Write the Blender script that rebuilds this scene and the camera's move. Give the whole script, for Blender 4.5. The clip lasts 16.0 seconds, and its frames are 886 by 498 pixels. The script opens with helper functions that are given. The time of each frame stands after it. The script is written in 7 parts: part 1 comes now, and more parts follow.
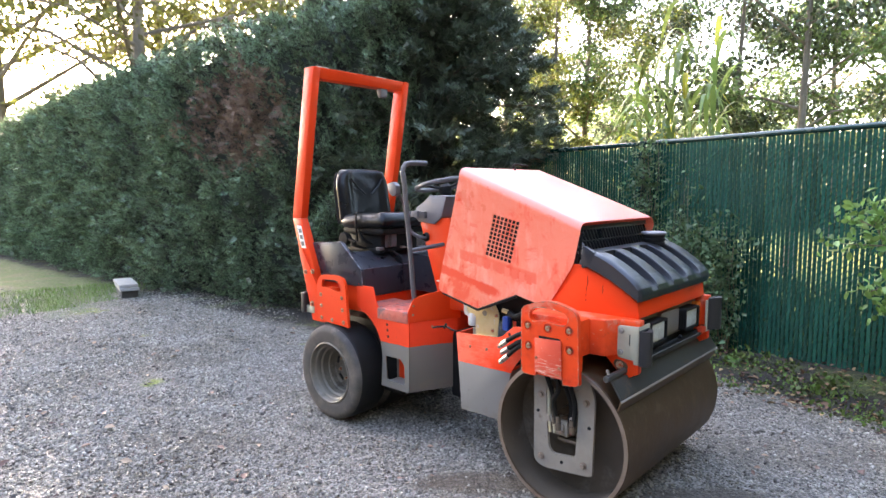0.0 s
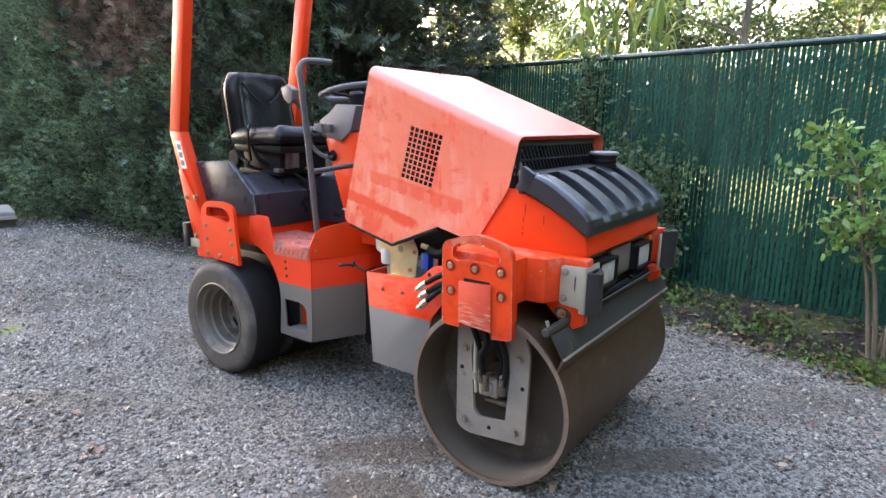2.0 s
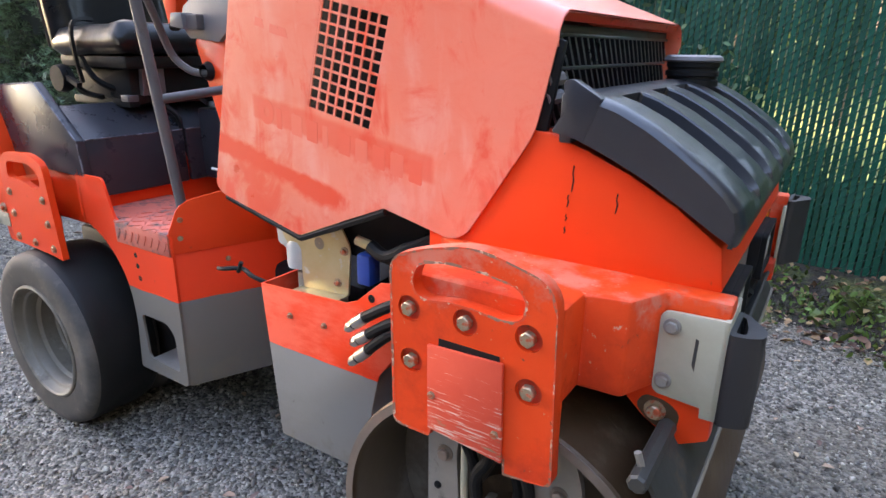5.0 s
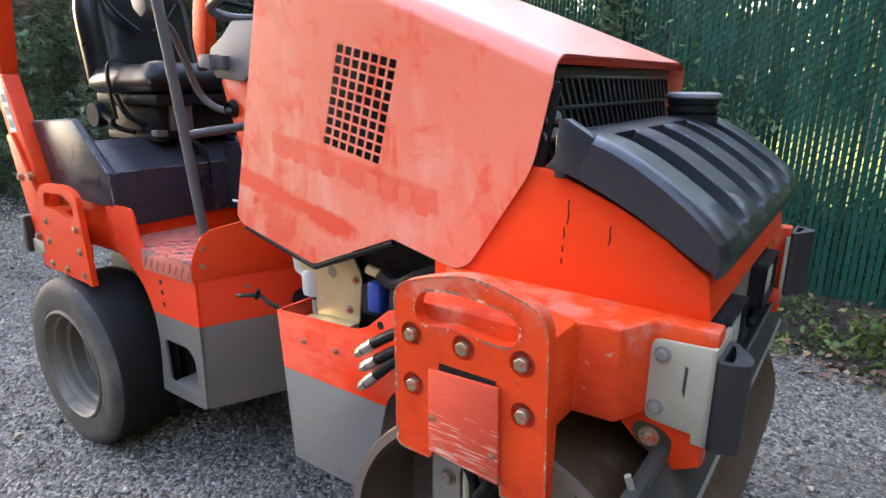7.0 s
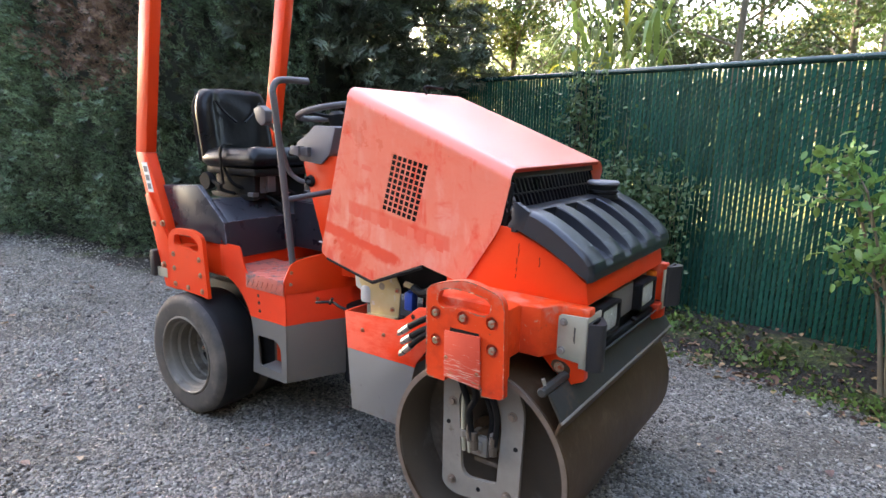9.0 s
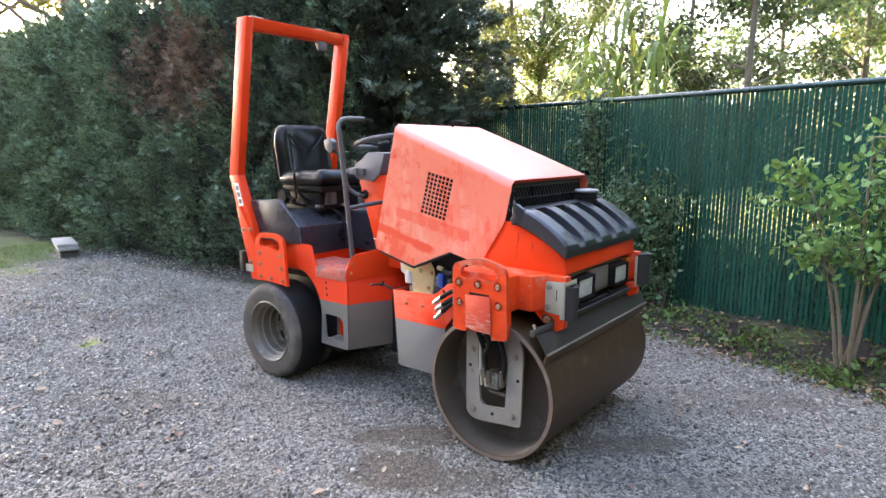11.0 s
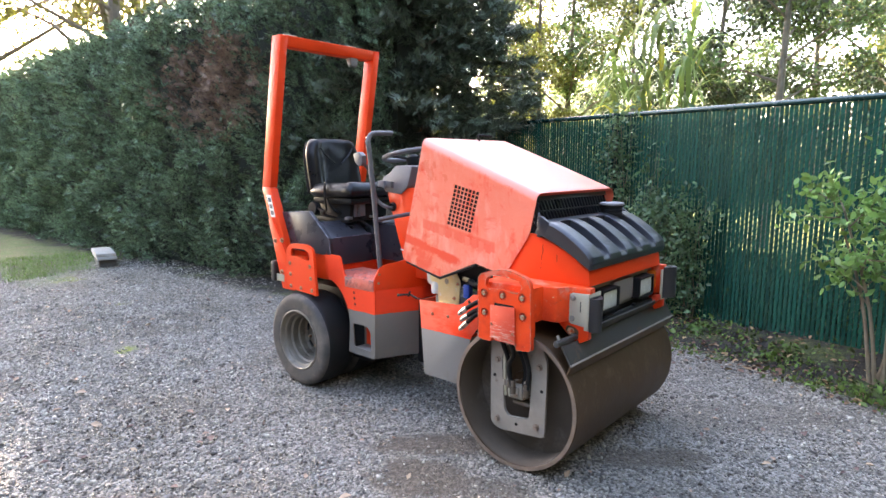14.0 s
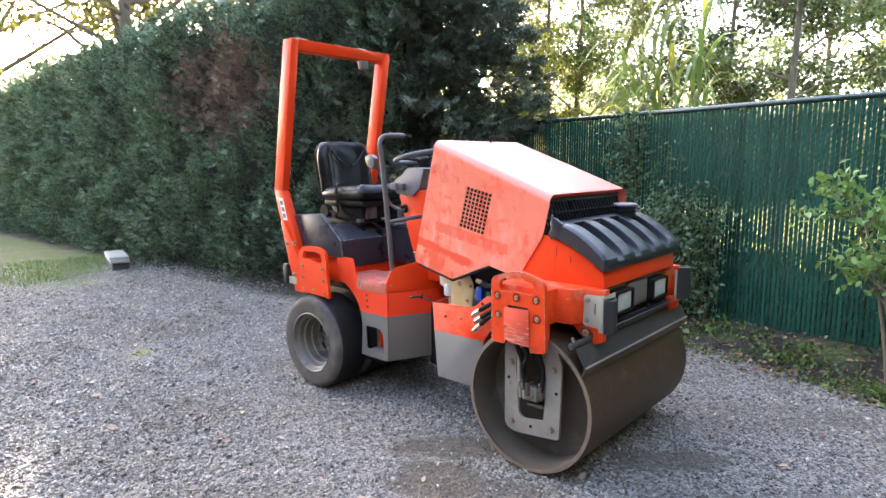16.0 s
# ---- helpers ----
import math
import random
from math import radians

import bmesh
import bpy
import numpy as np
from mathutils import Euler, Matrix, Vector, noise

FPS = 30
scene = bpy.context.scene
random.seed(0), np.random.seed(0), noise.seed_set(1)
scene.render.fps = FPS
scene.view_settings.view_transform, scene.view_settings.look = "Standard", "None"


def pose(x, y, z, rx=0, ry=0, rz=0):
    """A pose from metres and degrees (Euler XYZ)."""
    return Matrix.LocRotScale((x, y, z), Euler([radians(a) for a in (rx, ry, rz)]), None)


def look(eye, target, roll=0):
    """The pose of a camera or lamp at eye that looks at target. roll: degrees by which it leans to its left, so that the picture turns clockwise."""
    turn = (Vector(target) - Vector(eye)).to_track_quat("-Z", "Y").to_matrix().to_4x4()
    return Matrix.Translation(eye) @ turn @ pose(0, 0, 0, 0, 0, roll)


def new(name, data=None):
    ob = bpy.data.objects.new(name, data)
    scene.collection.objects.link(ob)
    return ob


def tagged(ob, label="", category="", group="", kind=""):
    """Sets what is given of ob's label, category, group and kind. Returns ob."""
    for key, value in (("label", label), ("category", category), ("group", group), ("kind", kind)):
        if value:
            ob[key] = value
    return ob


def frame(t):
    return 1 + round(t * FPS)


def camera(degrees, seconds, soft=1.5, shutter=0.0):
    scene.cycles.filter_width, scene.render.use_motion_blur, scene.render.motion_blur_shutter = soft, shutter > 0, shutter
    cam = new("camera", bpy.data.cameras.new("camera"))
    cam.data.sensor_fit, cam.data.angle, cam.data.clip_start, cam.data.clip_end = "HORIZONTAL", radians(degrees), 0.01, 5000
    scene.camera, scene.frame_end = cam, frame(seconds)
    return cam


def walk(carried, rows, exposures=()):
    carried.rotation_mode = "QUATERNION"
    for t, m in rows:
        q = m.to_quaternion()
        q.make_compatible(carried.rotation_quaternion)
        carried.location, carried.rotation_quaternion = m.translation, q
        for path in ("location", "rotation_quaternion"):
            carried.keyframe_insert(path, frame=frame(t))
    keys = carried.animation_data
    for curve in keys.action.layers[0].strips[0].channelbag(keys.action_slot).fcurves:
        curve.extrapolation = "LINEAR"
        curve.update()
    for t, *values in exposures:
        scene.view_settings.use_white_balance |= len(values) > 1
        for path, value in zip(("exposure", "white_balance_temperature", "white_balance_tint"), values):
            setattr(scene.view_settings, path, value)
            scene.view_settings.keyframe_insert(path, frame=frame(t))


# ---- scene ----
cam = camera(71.9, 16.0)
PATH = [
    (0, (0.014, -0.069, 1.511), (-0.002, 1.922, 1.315), -0.2),
    (0.5, (0.015, -0.057, 1.504), (-0.007, 1.93, 1.277), 0.1),
    (1, (0.043, -0.032, 1.487), (0.036, 1.947, 1.197), -0.0),
    (1.5, (0.124, 0.147, 1.456), (0.14, 2.099, 1.02), -0.8),
    (2, (0.135, 0.541, 1.409), (0.332, 2.487, 0.991), 1.1),
    (2.5, (0.177, 0.923, 1.381), (0.475, 2.859, 0.977), 0.9),
    (3, (0.245, 1.318, 1.33), (0.531, 3.232, 0.827), -1.0),
    (5.3, (0.303, 1.807, 1.283), (0.582, 3.684, 0.652), 1.2),
    (5.5, (0.306, 1.805, 1.277), (0.566, 3.691, 0.665), 1.0),
    (6, (0.313, 1.805, 1.272), (0.574, 3.695, 0.67), 1.3),
    (6.5, (0.315, 1.799, 1.282), (0.578, 3.684, 0.67), 1.4),
    (7, (0.33, 1.747, 1.308), (0.545, 3.66, 0.767), 0.5),
    (7.5, (0.264, 1.555, 1.357), (0.567, 3.487, 0.937), 1.5),
    (8, (0.226, 1.323, 1.431), (0.466, 3.271, 1.047), 0.1),
    (8.5, (0.25, 1.041, 1.462), (0.385, 2.993, 1.046), -0.0),
    (9, (0.181, 0.794, 1.487), (0.407, 2.741, 1.09), 1.4),
    (9.2, (0.139, 0.698, 1.481), (0.355, 2.649, 1.1), 0.4),
    (11.3, (0.156, -0.115, 1.512), (0.256, 1.856, 1.185), 0.5),
    (11.5, (0.184, -0.121, 1.514), (0.278, 1.851, 1.191), 0.8),
    (12, (0.186, -0.121, 1.509), (0.242, 1.854, 1.193), 0.7),
    (12.5, (0.164, -0.109, 1.519), (0.217, 1.865, 1.2), 0.7),
    (13, (0.156, -0.122, 1.506), (0.189, 1.856, 1.209), 0.2),
    (13.5, (0.156, -0.127, 1.507), (0.181, 1.851, 1.215), -0.1),
    (14, (0.155, -0.133, 1.507), (0.178, 1.846, 1.218), 0.2),
    (14.5, (0.152, -0.13, 1.515), (0.18, 1.848, 1.218), -0.0),
    (15, (0.155, -0.136, 1.508), (0.17, 1.842, 1.215), -0.4),
    (15.5, (0.149, -0.139, 1.504), (0.156, 1.841, 1.218), -0.5),
    (16, (0.134, -0.129, 1.517), (0.128, 1.85, 1.229), -0.3),
]
walk(cam, [(t, look(eye, target, roll)) for t, eye, target, roll in PATH], [(0.0, 4.31, 7450, 19), (1.0, 4.31, 7450, 19), (1.5, 4.39, 7450, 19), (2.0, 4.18, 7450, 19), (3.0, 4.08, 7450, 19), (5.5, 4.08, 7450, 19), (6.5, 4.06, 7450, 19), (8.0, 4.02, 7450, 19), (9.0, 4.00, 7450, 19), (11.5, 4.29, 7450, 19), (16.0, 4.31, 7450, 19)])

# ---- world, sun, exposure ----
SUN_EL, SUN_AZ = 20.0, -30.0      # degrees; azimuth from +y, plus is towards +x
world = bpy.data.worlds.new("World")
scene.world = world
world.use_nodes = True
wn = world.node_tree
sky = wn.nodes.new("ShaderNodeTexSky")
sky.sky_type = "NISHITA"
sky.sun_disc = False
sky.sun_elevation = radians(SUN_EL)
sky.sun_rotation = radians(SUN_AZ)
sky.air_density, sky.dust_density, sky.ozone_density = 1.0, 2.6, 1.5
wn.links.new(sky.outputs["Color"], wn.nodes["Background"].inputs["Color"])
wn.nodes["Background"].inputs["Strength"].default_value = 0.15

sun = new("sun", bpy.data.lights.new("sun", "SUN"))
sun.data.energy, sun.data.angle, sun.data.color = 3.0, radians(1.0), (1.0, 0.91, 0.78)
sun_dir = Vector((math.sin(radians(SUN_AZ)) * math.cos(radians(SUN_EL)), math.cos(radians(SUN_AZ)) * math.cos(radians(SUN_EL)), math.sin(radians(SUN_EL))))
sun.matrix_world = look(sun_dir * 50, (0, 0, 0))


# ---- materials ----
def mat(name, col, col2=None, scale=6.0, rough=0.5, metal=0.0, bump=0.0, bscale=60.0, contrast=0.5, spec=0.5, rvar=0.15, island=0.0, sub=0.0, coord="Object"):
    """A procedural material: two colours mixed by coarse and fine noise, with varied roughness and fine relief."""
    m = bpy.data.materials.new(name)
    m.use_nodes = True
    nt = m.node_tree
    b = nt.nodes["Principled BSDF"]
    tc = nt.nodes.new("ShaderNodeTexCoord")
    n1 = nt.nodes.new("ShaderNodeTexNoise")
    n1.inputs["Scale"].default_value, n1.inputs["Detail"].default_value, n1.inputs["Roughness"].default_value = scale, 8.0, 0.65
    nt.links.new(tc.outputs[coord], n1.inputs["Vector"])
    ramp = nt.nodes.new("ShaderNodeValToRGB")
    w = 0.5 * (1.0 - contrast) + 0.02
    ramp.color_ramp.elements[0].position, ramp.color_ramp.elements[1].position = 0.5 - w, 0.5 + w
    ramp.color_ramp.elements[0].color = (*col, 1)
    ramp.color_ramp.elements[1].color = (*(col2 or [min(1, c * 1.25) for c in col]), 1)
    nt.links.new(n1.outputs["Fac"], ramp.inputs["Fac"])
    out = ramp.outputs["Color"]
    n2 = nt.nodes.new("ShaderNodeTexNoise")
    n2.inputs["Scale"].default_value, n2.inputs["Detail"].default_value = bscale, 4.0
    nt.links.new(tc.outputs[coord], n2.inputs["Vector"])
    if island:
        g = nt.nodes.new("ShaderNodeNewGeometry")
        hsv = nt.nodes.new("ShaderNodeHueSaturation")
        mr = nt.nodes.new("ShaderNodeMapRange")
        mr.inputs["To Min"].default_value, mr.inputs["To Max"].default_value = 1 - island, 1 + island
        nt.links.new(g.outputs["Random Per Island"], mr.inputs["Value"])
        nt.links.new(mr.outputs["Result"], hsv.inputs["Value"])
        mr2 = nt.nodes.new("ShaderNodeMapRange")
        mr2.inputs["To Min"].default_value, mr2.inputs["To Max"].default_value = 0.5 - 0.04 * island, 0.5 + 0.04 * island
        nt.links.new(g.outputs["Random Per Island"], mr2.inputs["Value"])
        nt.links.new(mr2.outputs["Result"], hsv.inputs["Hue"])
        nt.links.new(out, hsv.inputs["Color"])
        out = hsv.outputs["Color"]
    nt.links.new(out, b.inputs["Base Color"])
    b.inputs["Metallic"].default_value = metal
    b.inputs["Specular IOR Level"].default_value = spec
    r = nt.nodes.new("ShaderNodeMapRange")
    r.inputs["To Min"].default_value, r.inputs["To Max"].default_value = max(0.03, rough - rvar), min(1, rough + rvar)
    nt.links.new(n1.outputs["Fac"], r.inputs["Value"])
    nt.links.new(r.outputs["Result"], b.inputs["Roughness"])
    if bump:
        bp = nt.nodes.new("ShaderNodeBump")
        bp.inputs["Strength"].default_value, bp.inputs["Distance"].default_value = bump, 0.01
        nt.links.new(n2.outputs["Fac"], bp.inputs["Height"])
        nt.links.new(bp.outputs["Normal"], b.inputs["Normal"])
    if sub:
        tr = nt.nodes.new("ShaderNodeBsdfTranslucent")
        mx = nt.nodes.new("ShaderNodeMixShader")
        mx.inputs["Fac"].default_value = sub
        nt.links.new(out, tr.inputs["Color"])
        nt.links.new(b.outputs["BSDF"], mx.inputs[1])
        nt.links.new(tr.outputs["BSDF"], mx.inputs[2])
        nt.links.new(mx.outputs["Shader"], nt.nodes["Material Output"].inputs["Surface"])
    return m


def worn(m, col, scale, lo, hi, rough=0.8, metal=0.0, vec=(1, 1, 1), grad=None):
    """Adds a second layer (rust, chipped or chalky paint, dirt) to a material, where a noise lies between lo and hi."""
    nt = m.node_tree
    b = nt.nodes["Principled BSDF"]
    tc = nt.nodes.new("ShaderNodeTexCoord")
    mp = nt.nodes.new("ShaderNodeMapping")
    mp.inputs["Scale"].default_value = vec
    n = nt.nodes.new("ShaderNodeTexNoise")
    n.inputs["Scale"].default_value, n.inputs["Detail"].default_value, n.inputs["Roughness"].default_value = scale, 10.0, 0.7
    mr = nt.nodes.new("ShaderNodeMapRange")
    mr.inputs["From Min"].default_value, mr.inputs["From Max"].default_value = lo, hi
    nt.links.new(tc.outputs["Object"], mp.inputs["Vector"])
    nt.links.new(mp.outputs["Vector"], n.inputs["Vector"])
    fac = n.outputs["Fac"]
    if grad:                              # more of it towards one end: slope and level along an axis
        sx = nt.nodes.new("ShaderNodeSeparateXYZ")
        nt.links.new(tc.outputs["Object"], sx.inputs[0])
        for axis, slope, level in grad:
            ma = nt.nodes.new("ShaderNodeMath")
            ma.operation = "MULTIPLY_ADD"
            ma.inputs[1].default_value, ma.inputs[2].default_value = slope, -slope * level
            nt.links.new(sx.outputs[axis], ma.inputs[0])
            cl = nt.nodes.new("ShaderNodeClamp")
            cl.inputs["Min"].default_value, cl.inputs["Max"].default_value = -0.12, 0.12
            nt.links.new(ma.outputs[0], cl.inputs["Value"])
            ad = nt.nodes.new("ShaderNodeMath")
            nt.links.new(fac, ad.inputs[0])
            nt.links.new(cl.outputs[0], ad.inputs[1])
            fac = ad.outputs[0]
    nt.links.new(fac, mr.inputs["Value"])
    for key, val in (("Base Color", (*col, 1)), ("Roughness", rough), ("Metallic", metal)):
        sock = b.inputs[key]
        mix = nt.nodes.new("ShaderNodeMix")
        mix.data_type = "RGBA" if key == "Base Color" else "FLOAT"
        a, c, o = (mix.inputs[6], mix.inputs[7], mix.outputs[2]) if key == "Base Color" else (mix.inputs[2], mix.inputs[3], mix.outputs[0])
        if sock.is_linked:
            src = sock.links[0].from_socket
            nt.links.new(src, a)
        else:
            a.default_value = sock.default_value
        c.default_value = val
        nt.links.new(mr.outputs["Result"], mix.inputs[0])
        nt.links.new(o, sock)
    return m


RED = (0.79, 0.047, 0.012)
M = {}
M["paint"] = worn(mat("orange_paint", RED, (0.82, 0.062, 0.010), 5, 0.34, bump=0.03, bscale=300, spec=0.22), (0.30, 0.06, 0.03), 26, 0.66, 0.72, 0.7)
M["chipped"] = worn(worn(mat("chipped_orange_paint", (0.70, 0.046, 0.008), (0.80, 0.072, 0.014), 9, 0.42, bump=0.06, bscale=150, spec=0.22), (0.46, 0.030, 0.010), 5, 0.50, 0.72, 0.6), (0.11, 0.066, 0.048), 40, 0.665, 0.68, 0.8)
worn(M["chipped"], (0.64, 0.155, 0.095), 8, 0.54, 0.66, 0.6, grad=(("Z", 2.0, 0.895),))
worn(M["chipped"], (0.60, 0.26, 0.17), 50, 0.635, 0.66, 0.7)
# Hood top: chalky paint whose colour also carries the sky's sheen.
M["chalky"] = worn(mat("chalky_sky_sheen_paint", (0.80, 0.150, 0.086), (0.82, 0.225, 0.150), 3.5, 0.36, bump=0.015, bscale=260, contrast=0.3, rvar=0.08), (0.55, 0.16, 0.11), 60, 0.70, 0.74, 0.7)
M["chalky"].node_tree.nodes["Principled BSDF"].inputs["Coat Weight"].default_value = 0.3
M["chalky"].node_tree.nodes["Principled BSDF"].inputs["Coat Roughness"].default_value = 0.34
M["ghost"] = mat("ghost_lettering", (0.79, 0.125, 0.070), (0.80, 0.165, 0.105), 12, 0.40, contrast=0.3)
M["ghost2"] = mat("ghost_letters", (0.79, 0.098, 0.046), (0.80, 0.120, 0.064), 18, 0.42, contrast=0.3)
M["tread"] = worn(mat("tread_paint", (0.55, 0.10, 0.06), (0.62, 0.17, 0.12), 20, 0.6, bump=0.1, bscale=90), (0.16, 0.11, 0.10), 18, 0.5, 0.62, 0.8)
# Darker red for bolt recesses, a small reflector and the hood lip's shade.
M["dark_red"] = worn(mat("dark_red_paint", (0.50, 0.035, 0.01), (0.58, 0.05, 0.015), 12, 0.5), (0.08, 0.05, 0.04), 30, 0.6, 0.66, 0.8)
M["grey"] = worn(mat("grey_paint", (0.140, 0.124, 0.106), (0.170, 0.153, 0.134), 8, 0.55, bump=0.04, bscale=120), (0.13, 0.115, 0.095), 14, 0.58, 0.72, 0.8)
M["galv"] = worn(mat("galvanised", (0.36, 0.330, 0.235), (0.45, 0.415, 0.31), 14, 0.5, metal=0.12, bump=0.04), (0.20, 0.17, 0.12), 22, 0.64, 0.72, 0.8)
M["plate"] = worn(mat("grey_steel_plate", (0.20, 0.172, 0.140), (0.28, 0.245, 0.205), 12, 0.6, metal=0.1, bump=0.06), (0.12, 0.09, 0.07), 16, 0.6, 0.72, 0.85)
M["zinc"] = worn(mat("yellow_zinc", (0.52, 0.40, 0.20), (0.60, 0.50, 0.30), 14, 0.35, metal=0.55), (0.55, 0.52, 0.45), 24, 0.60, 0.66, 0.5)
M["bolt"] = worn(mat("bolt_steel", (0.30, 0.22, 0.14), (0.42, 0.33, 0.23), 40, 0.42, metal=0.75), (0.42, 0.07, 0.02), 50, 0.50, 0.58, 0.7)
M["edge"] = worn(mat("rubbed_paint_edge", (0.70, 0.055, 0.012), (0.60, 0.06, 0.02), 30, 0.5), (0.26, 0.12, 0.075), 17, 0.50, 0.54, 0.8)
M["edge"] = worn(M["edge"], (0.60, 0.36, 0.25), 60, 0.56, 0.60, 0.7)
M["fitting"] = mat("fitting_steel", (0.62, 0.60, 0.56), (0.45, 0.42, 0.38), 40, 0.32, metal=0.9)
M["rust"] = worn(worn(mat("rolled_steel", (0.058, 0.031, 0.014), (0.090, 0.051, 0.026), 7, 0.5, metal=0.3, bump=0.08, bscale=45), (0.105, 0.066, 0.036), 12, 0.52, 0.66, 0.6), (0.13, 0.095, 0.066), 5, 0.64, 0.68, 0.6, vec=(1, 3, 1))
M["rim_edge"] = mat("worn_steel_edge", (0.19, 0.14, 0.105), (0.30, 0.23, 0.18), 16, 0.5, metal=0.5, bump=0.1)
M["inner"] = worn(mat("drum_inside", (0.074, 0.053, 0.036), (0.110, 0.082, 0.058), 6, 0.8, bump=0.08, bscale=50), (0.18, 0.148, 0.118), 5, 0.56, 0.74, 0.9)
M["rubber"] = worn(mat("tyre_rubber", (0.009, 0.009, 0.009), (0.015, 0.0145, 0.014), 10, 0.55, bump=0.05, bscale=90, spec=0.2), (0.05, 0.043, 0.036), 9, 0.62, 0.85, 0.9)
M["scraper"] = worn(mat("dark_scraper_steel", (0.028, 0.027, 0.023), (0.048, 0.045, 0.039), 9, 0.58, metal=0.1, bump=0.06), (0.10, 0.07, 0.045), 12, 0.58, 0.7, 0.8)
M["sidewall"] = worn(worn(mat("tyre_sidewall", (0.030, 0.027, 0.025), (0.060, 0.053, 0.047), 7, 0.75, bump=0.05, bscale=70), (0.125, 0.106, 0.085), 5, 0.44, 0.72, 0.9), (0.15, 0.125, 0.10), 11, 0.56, 0.72, 0.9)
M["wheelrim"] = worn(worn(mat("wheel_rim", (0.115, 0.097, 0.074), (0.185, 0.160, 0.128), 8, 0.55, metal=0.15, bump=0.05), (0.075, 0.058, 0.042), 6, 0.52, 0.68, 0.85), (0.30, 0.265, 0.22), 15, 0.60, 0.72, 0.7)
M["black"] = worn(mat("black_plastic", (0.012, 0.013, 0.018), (0.021, 0.022, 0.028), 9, 0.36, bump=0.04, bscale=240, spec=0.36, rvar=0.1), (0.05, 0.047, 0.045), 10, 0.6, 0.8, 0.6)
M["black"].node_tree.nodes["Principled BSDF"].inputs["Coat Weight"].default_value = 0.5
M["black"].node_tree.nodes["Principled BSDF"].inputs["Coat Roughness"].default_value = 0.22
M["cover"] = worn(mat("grey_black_cover", (0.024, 0.024, 0.030), (0.036, 0.036, 0.043), 9, 0.30, bump=0.06, bscale=300, spec=0.34), (0.10, 0.09, 0.085), 9, 0.62, 0.8, 0.7)
M["rubbed"] = worn(mat("rubbed_plastic", (0.10, 0.10, 0.12), (0.22, 0.22, 0.25), 20, 0.5), (0.022, 0.022, 0.032), 26, 0.50, 0.56, 0.4)
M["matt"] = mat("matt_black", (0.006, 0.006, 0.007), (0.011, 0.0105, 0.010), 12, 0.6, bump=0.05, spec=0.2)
M["vinyl"] = mat("seat_vinyl", (0.006, 0.006, 0.007), (0.010, 0.010, 0.011), 8, 0.30, bump=0.14, bscale=26, spec=0.26, rvar=0.08)
M["bumper"] = mat("rubber_bumper", (0.014, 0.0135, 0.015), (0.022, 0.021, 0.022), 12, 0.5, bump=0.04)
M["tube"] = worn(mat("grey_tube", (0.085, 0.075, 0.078), (0.12, 0.108, 0.110), 14, 0.45), (0.07, 0.06, 0.05), 24, 0.62, 0.7, 0.7)
M["console"] = mat("grey_plastic", (0.13, 0.12, 0.125), (0.17, 0.16, 0.165), 12, 0.5, bump=0.06, bscale=300)
M["white"] = mat("white_plastic", (0.42, 0.42, 0.40), (0.52, 0.52, 0.50), 10, 0.4)
M["blue"] = mat("blue_filter", (0.008, 0.045, 0.24), (0.012, 0.06, 0.30), 10, 0.35)
M["amber"] = mat("amber_lens", (0.50, 0.11, 0.012), (0.58, 0.15, 0.02), 10, 0.2)
M["reflector"] = mat("lamp_reflector", (0.55, 0.56, 0.50), (0.72, 0.73, 0.66), 30, 0.22, metal=0.3, bump=0.35, bscale=90)
M["sticker"] = mat("white_sticker", (0.62, 0.62, 0.60), (0.72, 0.72, 0.70), 20, 0.4)
M["scratched"] = worn(worn(mat("scratched_orange_plate", (0.62, 0.050, 0.018), (0.70, 0.085, 0.040), 10, 0.5), (0.68, 0.48, 0.40), 11, 0.575, 0.64, 0.7, vec=(1.2, 1, 22.0), grad=(("Z", -1.0, 0.745),)), (0.30, 0.20, 0.11), 14, 0.58, 0.66, 0.8, vec=(1, 1, 4), grad=(("Z", -1.4, 0.695),))


